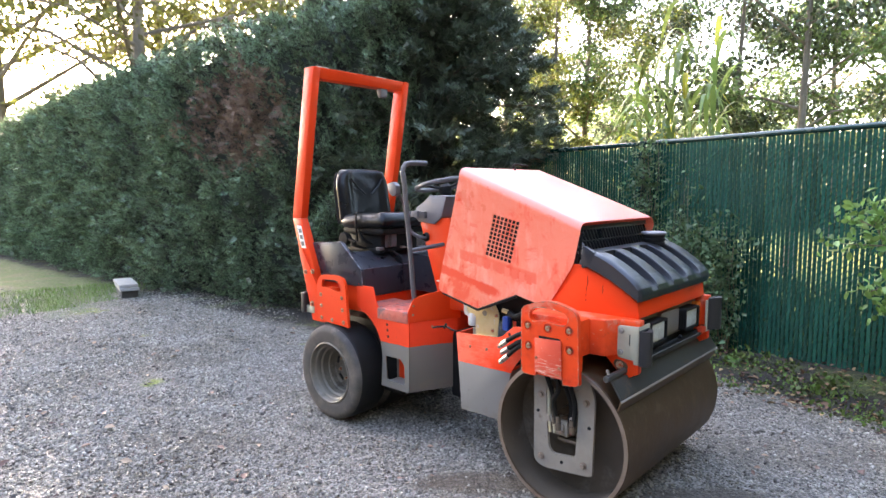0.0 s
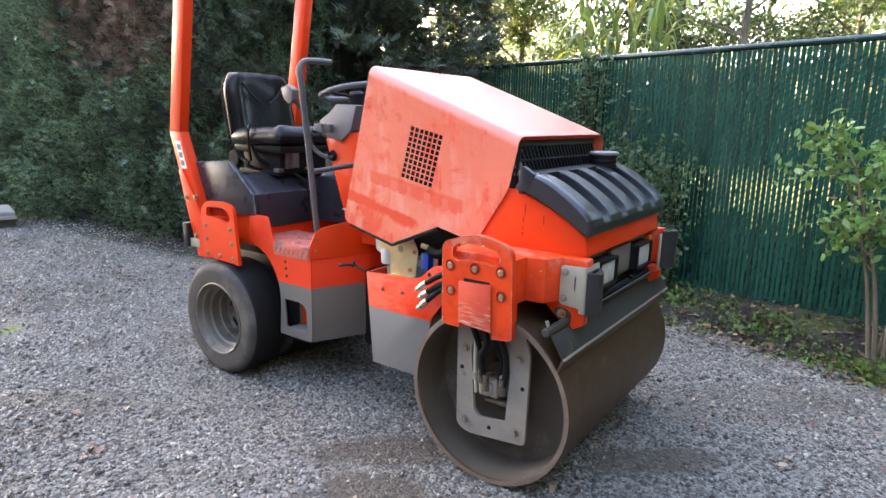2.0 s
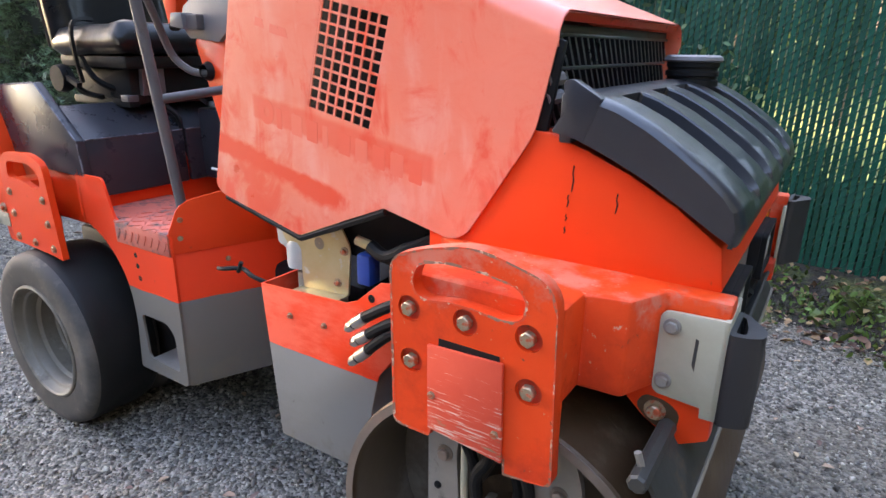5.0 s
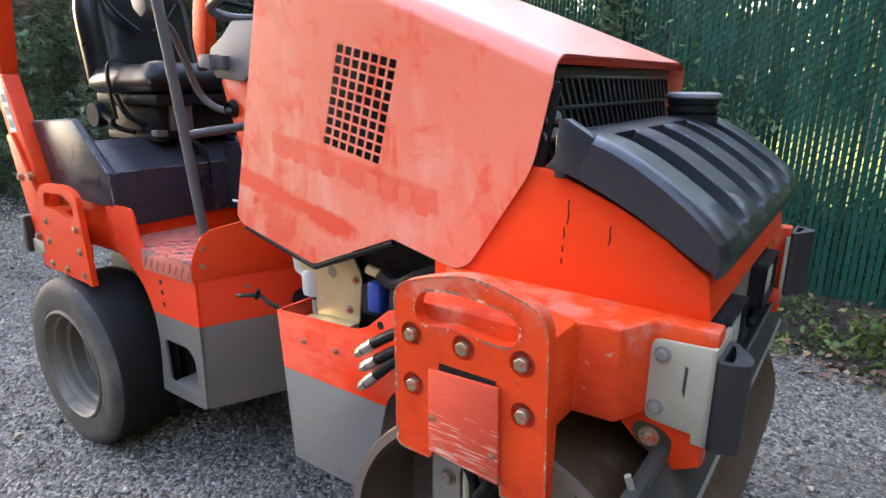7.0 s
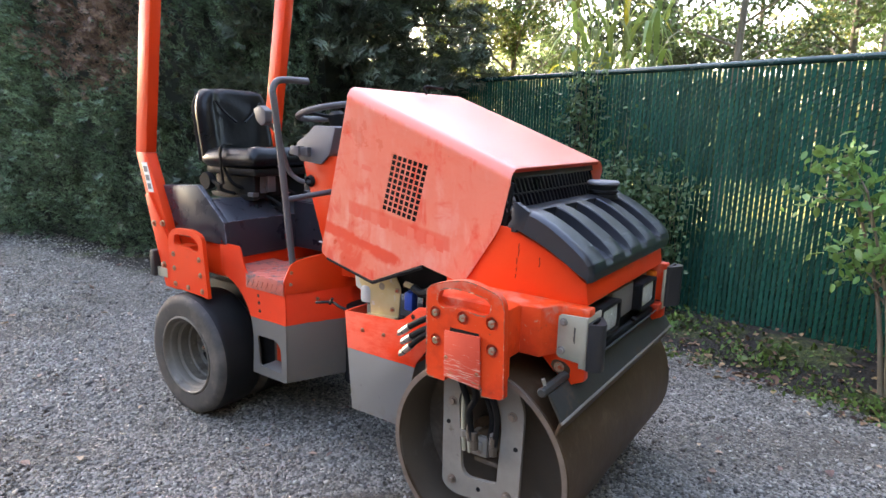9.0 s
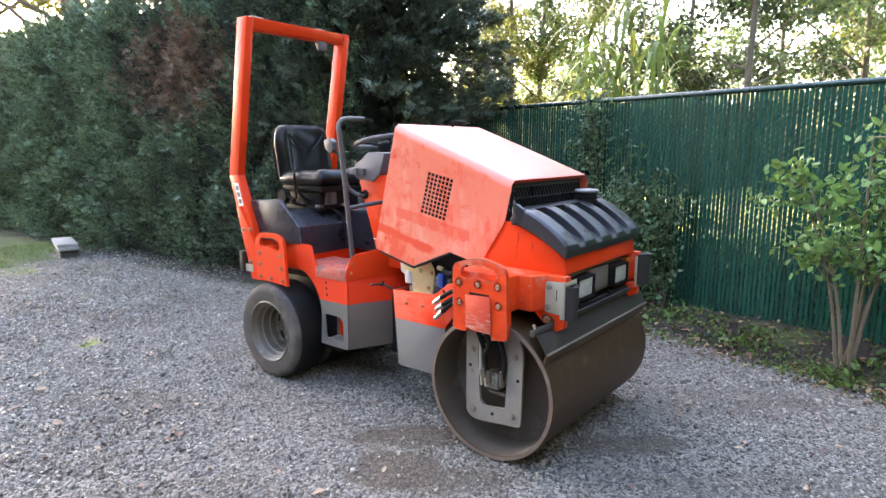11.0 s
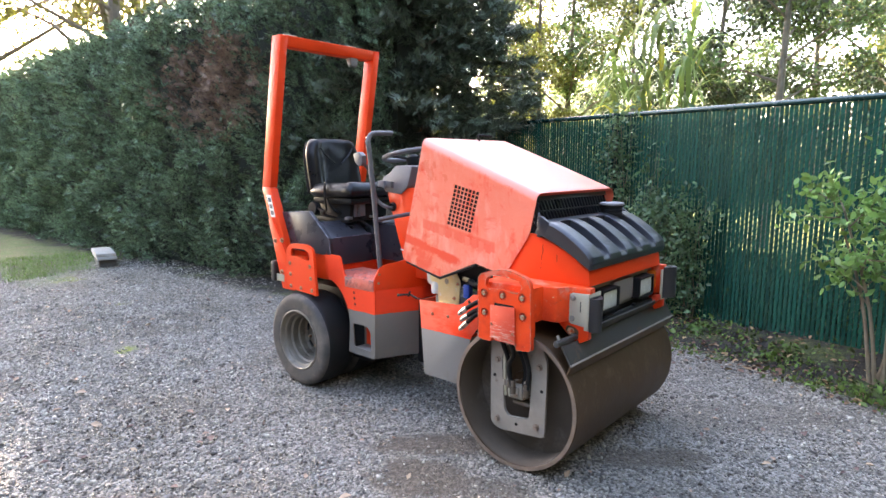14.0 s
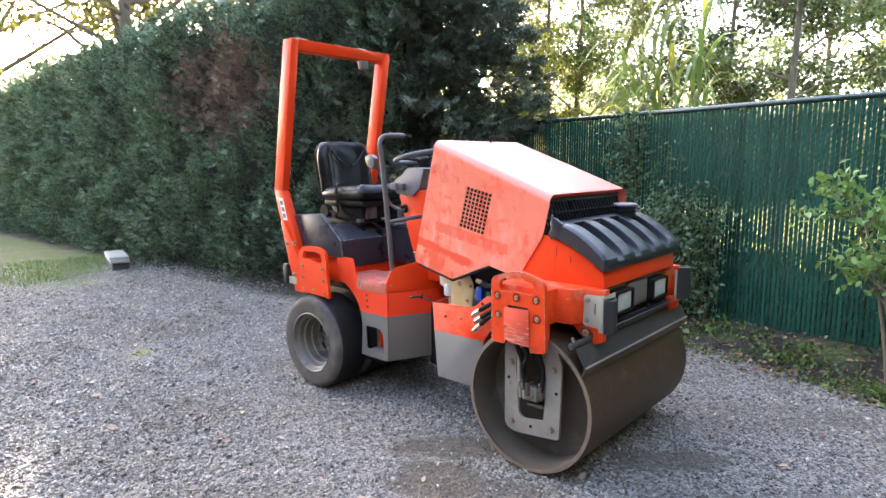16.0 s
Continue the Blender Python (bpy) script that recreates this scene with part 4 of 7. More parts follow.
fl = part("filter_bowl", lathe([(0.001, 0.0), (0.036, 0.0), (0.038, 0.01), (0.038, 0.055), (0.03, 0.07), (0.001, 0.07)], (0, 0, 0), 24), M["white"], roller, "white plastic filter bowl")
fl.matrix_basis = pose(-0.69, -0.335, 0.745, 90, 0, 0)
part("filter_stem", lathe([(0.001, -0.12), (0.022, -0.12), (0.022, 0.0), (0.001, 0.0)], (0, 0, 0), 16), M["plate"], roller, "grey filter stem").matrix_basis = pose(-0.672, -0.34, 0.735, 90, 0, 0)
part("filter_head", prism([(-0.765, 0.90), (-0.755, 0.80), (-0.67, 0.765), (-0.64, 0.90)], "y", -0.355, -0.29, 0.006), M["white"], roller, "white filter housing")
part("fuel_filter", box((-0.475, -0.372, 0.752), (-0.435, -0.33, 0.828), 0.006), M["blue"], roller, "blue fuel filter")
part("brass_fitting", tube([(-0.47, -0.37, 0.862), (-0.43, -0.37, 0.855)], 0.012, 10), M["zinc"], roller, "brass pipe fitting")
part("engine_hose", tube(smooth_path([(-0.43, -0.37, 0.855), (-0.38, -0.375, 0.84), (-0.32, -0.37, 0.87), (-0.25, -0.34, 0.90)]), 0.016, 10), M["matt"], roller, "black engine hose")
part("lower_engine", box((-0.42, -0.33, 0.72), (-0.10, 0.33, 0.86), 0.02), M["matt"], roller, "oily dark engine underside")

# rear chassis
HWR = HW - 0.027                         # half width of the rear body
side = rounded([(-1.63, 0.885), (-1.475, 0.885), (-1.435, 0.757), (-1.150, 0.757), (-1.155, 0.256), (-1.405, 0.256), (-1.390, 0.44), (-1.405, 0.545), (-1.445, 0.62), (-1.51, 0.685), (-1.63, 0.74)], [0, 0.02, 0.03, 0.01, 0.02, 0.01, 0.06, 0.06, 0.06, 0.05, 0])
pocket = rounded([(-1.362, 0.458), (-1.352, 0.305), (-1.190, 0.298), (-1.195, 0.425), (-1.230, 0.458)], 0.018)
ch = part("chassis_side", plate(side, [pocket], "y", -HWR - 0.012, -HWR - 0.004), M["twotone"], roller, "orange over grey chassis side with a pocket")
part("pocket_floor", box((-1.352, -HWR - 0.004, 0.286), (-1.188, -0.30, 0.298), 0.002), M["grey"], ch)
part("pocket_back", box((-1.35, -0.30, 0.29), (-1.18, -0.29, 0.50), 0.002), M["paint"], ch)
part("chassis_box", prism([(-1.388, -0.285), (-1.172, -0.285), (-1.157, -HWR - 0.006), (-1.025, -0.10), (-1.025, 0.10), (-1.15, HWR), (-1.388, HWR)], "z", 0.256, 0.725, 0.004), M["twotone"], ch)
CH = Matrix.Translation((-1.157, -HWR - 0.012, 0)) @ pose(0, 0, 0, 0, 0, 67.3)
b = prism(rounded([(0.0, 0.70), (0.0, 0.765), (0.030, 0.835), (0.060, 0.855), (0.36, 0.905), (0.36, 0.70)], [0, 0.005, 0.02, 0.02, 0, 0]), "y", -0.004, 0.006, 0.001)
b.transform(CH)
part("front_apron", b, M["paint"], ch)
for u, z in ((0.035, 0.80), (0.03, 0.745), (0.16, 0.66)):
    b = hexbolt(0.006, 0.006)
    b.transform(CH @ pose(u, -0.004, z))
    part("bolt", b, M["bolt"], ch)
for z in (0.615, 0.655, 0.69):
    part("hole", lathe([(0.001, -0.0006), (0.009, -0.0006)], (-1.345 + (0.69 - z) * 0.1, -HWR - 0.012, z - 0.03), 12), M["matt"], ch)
st = part("step", prism([(-1.428, -HWR - 0.015), (-1.168, -HWR - 0.015), (-1.066, -0.16), (-1.60, -0.10), (-1.60, -HWR + 0.008), (-1.428, -HWR + 0.008)], "z", 0.746, 0.760, 0.003), M["tread"], roller, "worn tread-plate step")
for i in range(9):
    for j in range(7):
        x, y = -1.425 + i * 0.036, -0.41 + j * 0.036
        a = 0.011 * (1 if (i + j) % 2 else -1)
        if x > -1.185 + (y + HWR) * 0.4:
            continue
        part("tread_bar", prism([(x - 0.011, y - a), (x - 0.008, y - a - 0.004), (x + 0.011, y + a), (x + 0.008, y + a + 0.004)], "z", 0.760, 0.7628, 0), M["tread"], st)
part("step_lip", box((-1.43, -HWR - 0.0175, 0.690), (-1.158, -HWR - 0.0125, 0.757), 0.002), M["tread"], st)
for k in range(8):
    x = -1.42 + 0.034 * k
    part("tread_bar", prism([(x, 0.708), (x + 0.004, 0.704), (x + 0.020, 0.734), (x + 0.016, 0.738)], "y", -HWR - 0.020, -HWR - 0.0175, 0), M["tread"], st)
part("back_riser", box((-1.62, -0.405, 0.72), (-1.605, 0.40, 0.90), 0.002), M["paint"], st)
part("floor_plate", prism([(-1.61, -0.40), (-1.17, -0.40), (-1.04, -0.10), (-1.04, 0.10), (-1.16, 0.40), (-1.61, 0.40)], "z", 0.715, 0.727, 0.002), M["tread"], st)
part("rear_body", box((-2.08, -0.38, 0.70), (-1.60, 0.38, 0.89), 0.01), M["paint"], roller, "orange rear body")
part("axle_beam", box((-1.85, -0.37, 0.23), (-1.70, 0.37, 0.35), 0.02), M["matt"], roller, "black rear axle")
part("underframe", box((-1.95, -0.27, 0.16), (-1.36, 0.27, 0.63), 0.02), M["matt"], roller, "black underframe")
part("articulation_joint", box((-1.06, -0.13, 0.19), (-0.66, 0.13, 0.62), 0.03), M["matt"], roller, "greasy black articulation joint")

# rear lashing plates
for s in (-1, 1):
    y0, y1 = s * 0.488, s * 0.468
    outer = rounded([(-1.950, 0.622), (-1.955, 0.890), (-1.905, 0.937), (-1.735, 0.946), (-1.658, 0.920), (-1.628, 0.605), (-1.672, 0.612)], [0.02, 0.03, 0.05, 0.05, 0.03, 0.008, 0.01])
    slot = rounded([(-1.905, 0.852), (-1.895, 0.907), (-1.745, 0.912), (-1.692, 0.882), (-1.690, 0.842), (-1.735, 0.832), (-1.815, 0.852)], 0.02)
    rp = part("rear_lashing_plate", plate(outer, [slot], "y", *sorted((y0, y1))), M["paint"], roller, "orange lashing plate with a hand slot")
    part("spacer", box((-1.945, min(s * 0.469, s * 0.37), 0.64), (-1.845, max(s * 0.469, s * 0.37), 0.84), 0.006), M["paint"], rp)
    if s < 0:
        bolt_parts("bolt", [(-1.912, 0.80), (-1.690, 0.80), (-1.910, 0.725), (-1.684, 0.72), (-1.908, 0.642), (-1.795, 0.640), (-1.675, 0.638)], y0, 0.010, 0.008, rp, M["bolt"])
    bb = part("rear_buffer", box((-2.155, s * 0.455 - 0.03, 0.645), (-2.11, s * 0.455 + 0.03, 0.79), 0.01), M["bumper"], roller, "black rubber rear buffer")
    part("buffer_bracket", box((-2.11, s * 0.455 - 0.012, 0.65), (-2.02, s * 0.455 - 0.002, 0.70), 0.002), M["galv"], bb)

# roll bar
def rops_side(s):
    y0, y1 = sorted((s * 0.45, s * 0.392))
    part("post", prism([(-2.276, 1.307), (-2.172, 1.307), (-1.985, 2.330), (-2.090, 2.330)], "y", y0, y1, 0.004), M["paint"], rops)
    part("leg", prism([(-2.276, 1.306), (-2.172, 1.306), (-2.03, 0.960), (-1.930, 0.60), (-2.045, 0.60)], "y", y0, y1, 0.004), M["paint"], rops)
    part("gusset", prism([(-2.190, 1.085), (-2.150, 1.095), (-1.93, 0.76), (-1.91, 0.60), (-2.045, 0.60)], "y", *sorted((s * 0.464, s * 0.451)), 0.003), M["paint"], rops)
    if s < 0:
        part("sticker", prism([(-2.222, 1.255), (-2.172, 1.255), (-2.122, 1.10), (-2.172, 1.10)], "y", -0.4522, -0.4502, 0), M["sticker"], rops, "white warning sticker")
        for k in range(3):
            z = 1.235 - k * 0.045
            x = -2.213 + (1.255 - z) * 0.31
            part("sticker_mark", prism([(x, z), (x + 0.034, z), (x + 0.042, z - 0.03), (x + 0.008, z - 0.03)], "y", -0.4532, -0.4522, 0), M["tube"], rops)
        bolt_parts("bolt", [(-2.115, 0.935), (-2.03, 0.945), (-2.045, 0.72)], -0.464, 0.013, 0.014, rops, M["bolt"])


rops = tagged(empty("roll_bar"), "", "")
rops.parent = roller
rops["label"] = "tall orange roll bar"
rops_side(-1)
rops_side(1)
part("cross_beam", prism([(-2.098, 2.262), (-2.006, 2.262), (-1.988, 2.333), (-2.089, 2.333)], "y", -0.4495, 0.4495, 0.004), M["paint"], rops)
part("beam_bracket", box((-2.06, -0.40, 2.333), (-2.01, -0.30, 2.345), 0.002), M["galv"], rops)
part("beam_bracket", box((-2.06, 0.15, 2.333), (-2.01, 0.23, 2.343), 0.002), M["galv"], rops)
part("work_lamp", prism([(-2.07, 2.262), (-2.01, 2.262), (-2.02, 2.20), (-2.05, 2.195)], "y", 0.18, 0.25, 0.008), M["console"], rops, "small grey lamp under the beam")

# seat box
sb = [(-2.125, 0.88), (-2.125, 1.135), (-1.795, 1.160), (-1.590, 0.988), (-1.575, 0.872)]
cv = part("seat_box", prism(sb, "y", -0.405, -0.375, 0.006), M["cover"], roller, "dark grey plastic seat box")
part("seat_box_side", prism(sb, "y", 0.375, 0.405, 0.006), M["cover"], cv)
part("seat_box_top", prism([(-2.12, 0.80), (-2.12, 1.04), (-1.76, 1.085), (-1.592, 0.988), (-1.582, 0.80)], "y", -0.376, -0.022, 0.006), M["cover"], cv)
part("seat_box_top", prism([(-2.12, 0.80), (-2.12, 1.04), (-1.76, 1.085), (-1.592, 0.988), (-1.582, 0.80)], "y", -0.012, 0.376, 0.006), M["cover"], cv)
for a, c in (((-2.12, 1.137), (-1.797, 1.162)), ((-1.793, 1.160), (-1.591, 0.990)), ((-1.588, 0.984), (-1.576, 0.88))):
    part("rubbed_edge", tube([(a[0], -0.4035, a[1] - 0.003), (c[0], -0.4035, c[1] - 0.003)], 0.0028, 6), M["rubbed"], cv, "pale rubbed edge")
for y0, y1 in ((-0.374, -0.026), (-0.010, 0.374)):
    part("rubbed_edge", tube([(-1.5925, y0, 0.988), (-1.5925, y1, 0.988)], 0.0025, 6), M["rubbed"], cv, "pale rubbed edge")
part("seam", box((-2.10, -0.024, 0.78), (-1.606, -0.010, 1.03), 0.001), M["matt"], cv)
part("console_box", prism([(-1.60, 0.80), (-1.60, 1.06), (-1.30, 1.05), (-1.15, 0.98), (-1.15, 0.80)], "y", 0.05, 0.38, 0.01), M["cover"], cv)

# seat
seat = empty("driver_seat")
seat.parent = roller
seat["label"] = "black vinyl seat with bolsters"


def cushion_mesh(w, d, h, bulge, m, lip=0.0, taper=0.06):
    """A padded slab with rounded edges and raised bolsters; w across, d deep, h thick."""
    b = bmesh.new()
    nx, ny = 20, 22
    rows = [[], []]
    for layer in (0, 1):
        for i in range(nx + 1):
            row = []
            for j in range(ny + 1):
                u, v = i / nx * 2 - 1, j / ny * 2 - 1
                k = (1 - abs(u) ** 7) * (1 - abs(v) ** 7)
                q = math.sqrt(max(0, k))
                q = q ** 0.42
                z = (h * (0.55 + 0.45 * q) + bulge * math.exp(-((abs(v) - 0.78) / 0.16) ** 2) * q + lip * math.exp(-((u - 0.82) / 0.2) ** 2) * q + 0.002 * math.sin(9 * u * u + 5 * v) * q) if layer else (1 - q) * h * 0.3
                row.append(b.verts.new(m @ Vector((u * d / 2 * (1 - 0.05 * abs(v) ** 3 * (u < 0)), v * w / 2 * (1 - taper * max(0, -u) ** 3), z))))
            rows[layer].append(row)
    for layer in (0, 1):
        for i in range(nx):
            for j in range(ny):
                f = (rows[layer][i][j], rows[layer][i + 1][j], rows[layer][i + 1][j + 1], rows[layer][i][j + 1])
                b.faces.new(f)
    ring = lambda r: r[0][:-1] + [x[-1] for x in r[:-1]] + r[-1][:0:-1] + [x[0] for x in r[:0:-1]]
    a, c = ring(rows[0]), ring(rows[1])
    for i in range(len(a)):
        b.faces.new((a[i], a[(i + 1) % len(a)], c[(i + 1) % len(a)], c[i]))
    return b


part("cushion", cushion_mesh(0.50, 0.47, 0.098, 0.006, pose(-1.80, 0.02, 1.240, 0, -2, 0), 0.010), M["vinyl"], seat, "", 60)
part("backrest", cushion_mesh(0.47, 0.40, 0.080, 0.022, pose(-2.085, 0.02, 1.455, 0, 80, 0), 0.0, 0.20), M["vinyl"], seat, "", 60)
part("back_shell", cushion_mesh(0.45, 0.38, 0.04, 0.0, pose(-2.085, 0.02, 1.455, 0, 80, 0) @ pose(0, 0, -0.03), 0.0, 0.17), M["matt"], seat, "", 60)
for s in (-1, 1):
    part("pleat", tube(smooth_path([(-2.005, 0.02 + s * 0.15, 1.59), (-1.996, 0.02 + s * 0.10, 1.53), (-1.990, 0.02 + s * 0.03, 1.475)]), 0.007, 6), M["vinyl"], seat)
part("seat_pan", box((-2.02, -0.20, 1.20), (-1.60, 0.24, 1.245), 0.015), M["matt"], seat)
for s in (-1, 1):
    y = 0.02 + s * 0.17
    part("rail", box((-2.02, y - 0.02, 1.07), (-1.66, y + 0.02, 1.098), 0.004), M["matt"], seat)
    part("scissor", tube([(-1.98, y, 1.10), (-1.70, y, 1.20)], 0.011, 6), M["matt"], seat)
    part("scissor", tube([(-1.70, y, 1.10), (-1.98, y, 1.20)], 0.011, 6), M["matt"], seat)
part("suspension_bellows", box((-2.00, -0.16, 1.075), (-1.66, 0.20, 1.21), 0.02), M["matt"], seat)
part("seat_lever", box((-1.645, -0.10, 1.115), (-1.62, -0.05, 1.235), 0.004), M["tube"], seat, "grey adjusting lever")
part("seat_belt", tube(smooth_path([(-1.835, -0.225, 1.15), (-1.83, -0.240, 1.25), (-1.83, -0.236, 1.335), (-1.84, -0.20, 1.358), (-1.85, -0.15, 1.358)]), 0.008, 4), M["matt"], seat, "black seat belt")
part("seat_belt", tube([(-1.84, -0.235, 1.14), (-1.95, -0.225, 1.17)], 0.012, 4), M["matt"], seat)
part("seat_belt", tube(smooth_path([(-1.78, -0.16, 1.11), (-1.68, -0.10, 1.10), (-1.61, -0.03, 1.04), (-1.60, -0.025, 0.95)]), 0.009, 6), M["matt"], seat)
for pts in ([(-1.84, -0.215, 1.235), (-1.79, -0.20, 1.16), (-1.73, -0.13, 1.115), (-1.66, -0.12, 1.112)], [(-1.93, -0.22, 1.19), (-1.88, -0.21, 1.12), (-1.80, -0.18, 1.10)], [(-1.70, 0.0, 1.115), (-1.64, 0.06, 1.11), (-1.60, 0.10, 1.07)]):
    part("seat_belt", tube(smooth_path(pts), 0.010, 4), M["matt"], seat)
part("seat_rail_end", box((-1.70, -0.175, 1.090), (-1.655, -0.135, 1.112), 0.003), M["tube"], seat, "bare metal rail end")
part("seat_rail_end", box((-1.68, 0.02, 1.095), (-1.64, 0.07, 1.112), 0.003), M["plate"], seat)
part("adjuster_plate", prism([(-1.665, 1.11), (-1.650, 1.235), (-1.630, 1.235), (-1.640, 1.11)], "y", -0.125, -0.085, 0.002), M["tube"], seat, "grey adjuster plate")
part("belt_reel", lathe([(0.001, -0.02), (0.045, -0.02), (0.05, 0.0), (0.045, 0.02), (0.001, 0.02)], (-1.97, -0.225, 1.16), 20), M["matt"], seat)

# steering column
col = part("steering_column", prism([(-1.12, 0.76), (-1.30, 1.29), (-1.27, 1.33), (-1.05, 1.33), (-0.92, 0.76)], "y", -0.145, 0.20, 0.006), M["paint"], roller, "orange steering column")
cn = part("control_box", prism(rounded([(-1.30, 1.30), (-1.335, 1.345), (-1.318, 1.392), (-1.255, 1.425), (-1.20, 1.470), (-1.06, 1.466), (-1.10, 1.34), (-1.165, 1.290), (-1.27, 1.300)], 0.008), "y", -0.16, 0.20, 0.008), M["console"], roller, "grey control box")
part("switch_pod", prism(rounded([(-1.335, 1.335), (-1.325, 1.372), (-1.275, 1.372), (-1.27, 1.325)], 0.006), "y", -0.20, -0.15, 0.008), M["console"], cn)
part("switch", prism(rounded([(-1.275, 1.325), (-1.275, 1.368), (-1.225, 1.368), (-1.225, 1.325)], 0.006), "y", -0.185, -0.155, 0.006), M["tube"], cn, "dark grey switch")
part("knob", tube([(-1.34, -0.17, 1.335), (-1.36, -0.175, 1.335)], 0.014, 12), M["matt"], cn)
sw = empty("steering_wheel", pose(-1.235, 0.02, 1.540, 0, -12, 0))
sw.parent = roller
sw["label"] = "black steering wheel"
part("rim", tube([(0.185 * math.cos(a), 0.185 * math.sin(a), 0) for a in np.linspace(0, 2 * math.pi, 49)], 0.0155, 10, caps=False), M["tube"], sw)
for a in (0.3, 2.4, 4.5):
    part("spoke", tube([(0, 0, -0.03), (0.17 * math.cos(a), 0.17 * math.sin(a), 0)], 0.009, 8), M["matt"], sw)
part("hub", tube([(0, 0, -0.08), (0, 0, -0.02), (0, 0, 0.0)], [0.035, 0.045, 0.03], 16), M["matt"], sw)
lv = part("drive_lever", tube(smooth_path([(-1.245, -0.140, 1.198), (-1.305, -0.165, 1.205), (-1.345, -0.198, 1.255), (-1.328, -0.250, 1.360), (-1.292, -0.310, 1.440), (-1.285, -0.372, 1.490)]), 0.0115, 10), M["tube"], roller, "bent grey drive lever")
part("lever_grip", prism(rounded([(-1.322, 1.490), (-1.338, 1.540), (-1.290, 1.556), (-1.256, 1.532), (-1.256, 1.480), (-1.285, 1.464)], 0.01), "y", -0.400, -0.362, 0.010), M["tube"], lv, "grey lever grip")
part("boot", lathe([(0.001, 0.0), (0.03, 0.0), (0.02, -0.02)], (-1.245, -0.146, 1.205), 16), M["matt"], lv)

# hand rail
hr = part("hand_rail", tube(smooth_path([(-1.155, -0.345, 0.758), (-1.152, -0.372, 1.0), (-1.150, -0.405, 1.30), (-1.152, -0.434, 1.56), (-1.158, -0.437, 1.615), (-1.157, -0.415, 1.653), (-1.154, -0.37, 1.665), (-1.15, -0.245, 1.667)], 8), 0.0152, 12), M["tube"], roller, "bent grey tube hand rail")
part("rung", tube([(-1.151, -0.388, 1.14), (-1.10, -0.14, 1.165)], 0.013, 12), M["tube"], hr)

# four smooth tyres
WX, WZ = -1.780, 0.290


def wheel(yc, s):
    w = empty("wheel", pose(WX, yc, WZ, 0, 0, 0 if s < 0 else 180))
    w.parent = roller
    h = 0.128
    prof = [(0.196, -h + 0.02), (0.206, -h + 0.006), (0.220, -h + 0.001), (0.236, -h + 0.003), (0.268, -h - 0.002), (0.290, -h + 0.002), (0.306, -h + 0.012), (0.315, -h + 0.026), (0.319, -h + 0.050), (0.320, 0), (0.319, h - 0.050), (0.315, h - 0.026), (0.306, h - 0.012), (0.290, h - 0.002), (0.268, h + 0.002), (0.22, h), (0.206, h - 0.004), (0.196, h - 0.02)]
    ty = part("tyre", lathe(prof, (0, 0, 0), 80, closed=True), M["rubber"], w, "smooth black rubber tyre")
    ty.data.materials.append(M["sidewall"])
    for p in ty.data.polygons:
        if math.hypot(p.center.x, p.center.z) < 0.311:
            p.material_index = 1
    rim = [(0.208, -h + 0.010), (0.206, -h + 0.001), (0.199, -h - 0.002), (0.193, -h + 0.003), (0.189, -h + 0.016), (0.183, -h + 0.026), (0.174, -h + 0.030), (0.170, -h + 0.036), (0.168, -h + 0.064), (0.162, -h + 0.070), (0.156, -h + 0.074), (0.154, -h + 0.118), (0.146, -h + 0.125), (0.144, -h + 0.165), (0.132, -h + 0.178), (0.112, -h + 0.182), (0.095, -h + 0.176), (0.066, -h + 0.176), (0.062, -h + 0.160), (0.050, -h + 0.155), (0.001, -h + 0.155)]
    part("rim", lathe(rim, (0, 0, 0), 72), M["wheelrim"], w, "dusty grey deep-dish rim")
    part("rim_back", lathe([(0.206, h - 0.004), (0.168, h - 0.02), (0.162, -h + 0.200), (0.001, -h + 0.200)], (0, 0, 0), 48), M["wheelrim"], w)
    part("valve_stem", tube([(0.120, -h + 0.125, -0.104), (0.126, -h + 0.080, -0.108)], [0.006, 0.004], 8), M["matt"], w, "black valve stem")
    first = None
    for k in range(6):
        a = k * math.pi / 3 + 0.3
        m = pose(0.082 * math.cos(a), -h + 0.176, 0.082 * math.sin(a))
        if first is None:
            first = part("wheel_nut", hexbolt(0.012, 0.022), M["bolt"], w)
            first.matrix_basis = m
        else:
            again(first, m)
    first = None
    for k in range(6):
        a = k * math.pi / 3 + 0.75
        m = pose(0.121 * math.cos(a), -h + 0.1795, 0.121 * math.sin(a), 0, 90 - math.degrees(a), 0)
        if first is None:
            first = part("rim_opening", prism(rounded([(-0.028, -0.010), (0.028, -0.010), (0.028, 0.010), (-0.028, 0.010)], 0.010), "y", -0.003, 0.001, 0), M["matt"], w)
            first.matrix_basis = m
        else:
            again(first, m)
    return w


for yc, s in ((-0.412, -1), (-0.135, -1), (0.135, 1), (0.412, 1)):
    wheel(yc, s)


# ---- ground ----
FENCE_P, FENCE_D = Vector((1.37, 7.32)), Vector((0.533, -0.846)).normalized()
FENCE_N = Vector((FENCE_D.y, -FENCE_D.x))            # points to the yard
HEDGE = [Vector((-17.0, 19.4)), Vector((-10.2, 14.0)), Vector((-5.6, 10.15)), Vector((-3.4, 8.45)), Vector((-2.1, 7.62)), Vector((-0.4, 7.0))]
rng = np.random.default_rng(7)


def fence_dist(x, y):
    return (x - FENCE_P.x) * FENCE_N.x + (y - FENCE_P.y) * FENCE_N.y


def smooth01(t):
    t = np.clip(t, 0, 1)
    return t * t * (3 - 2 * t)


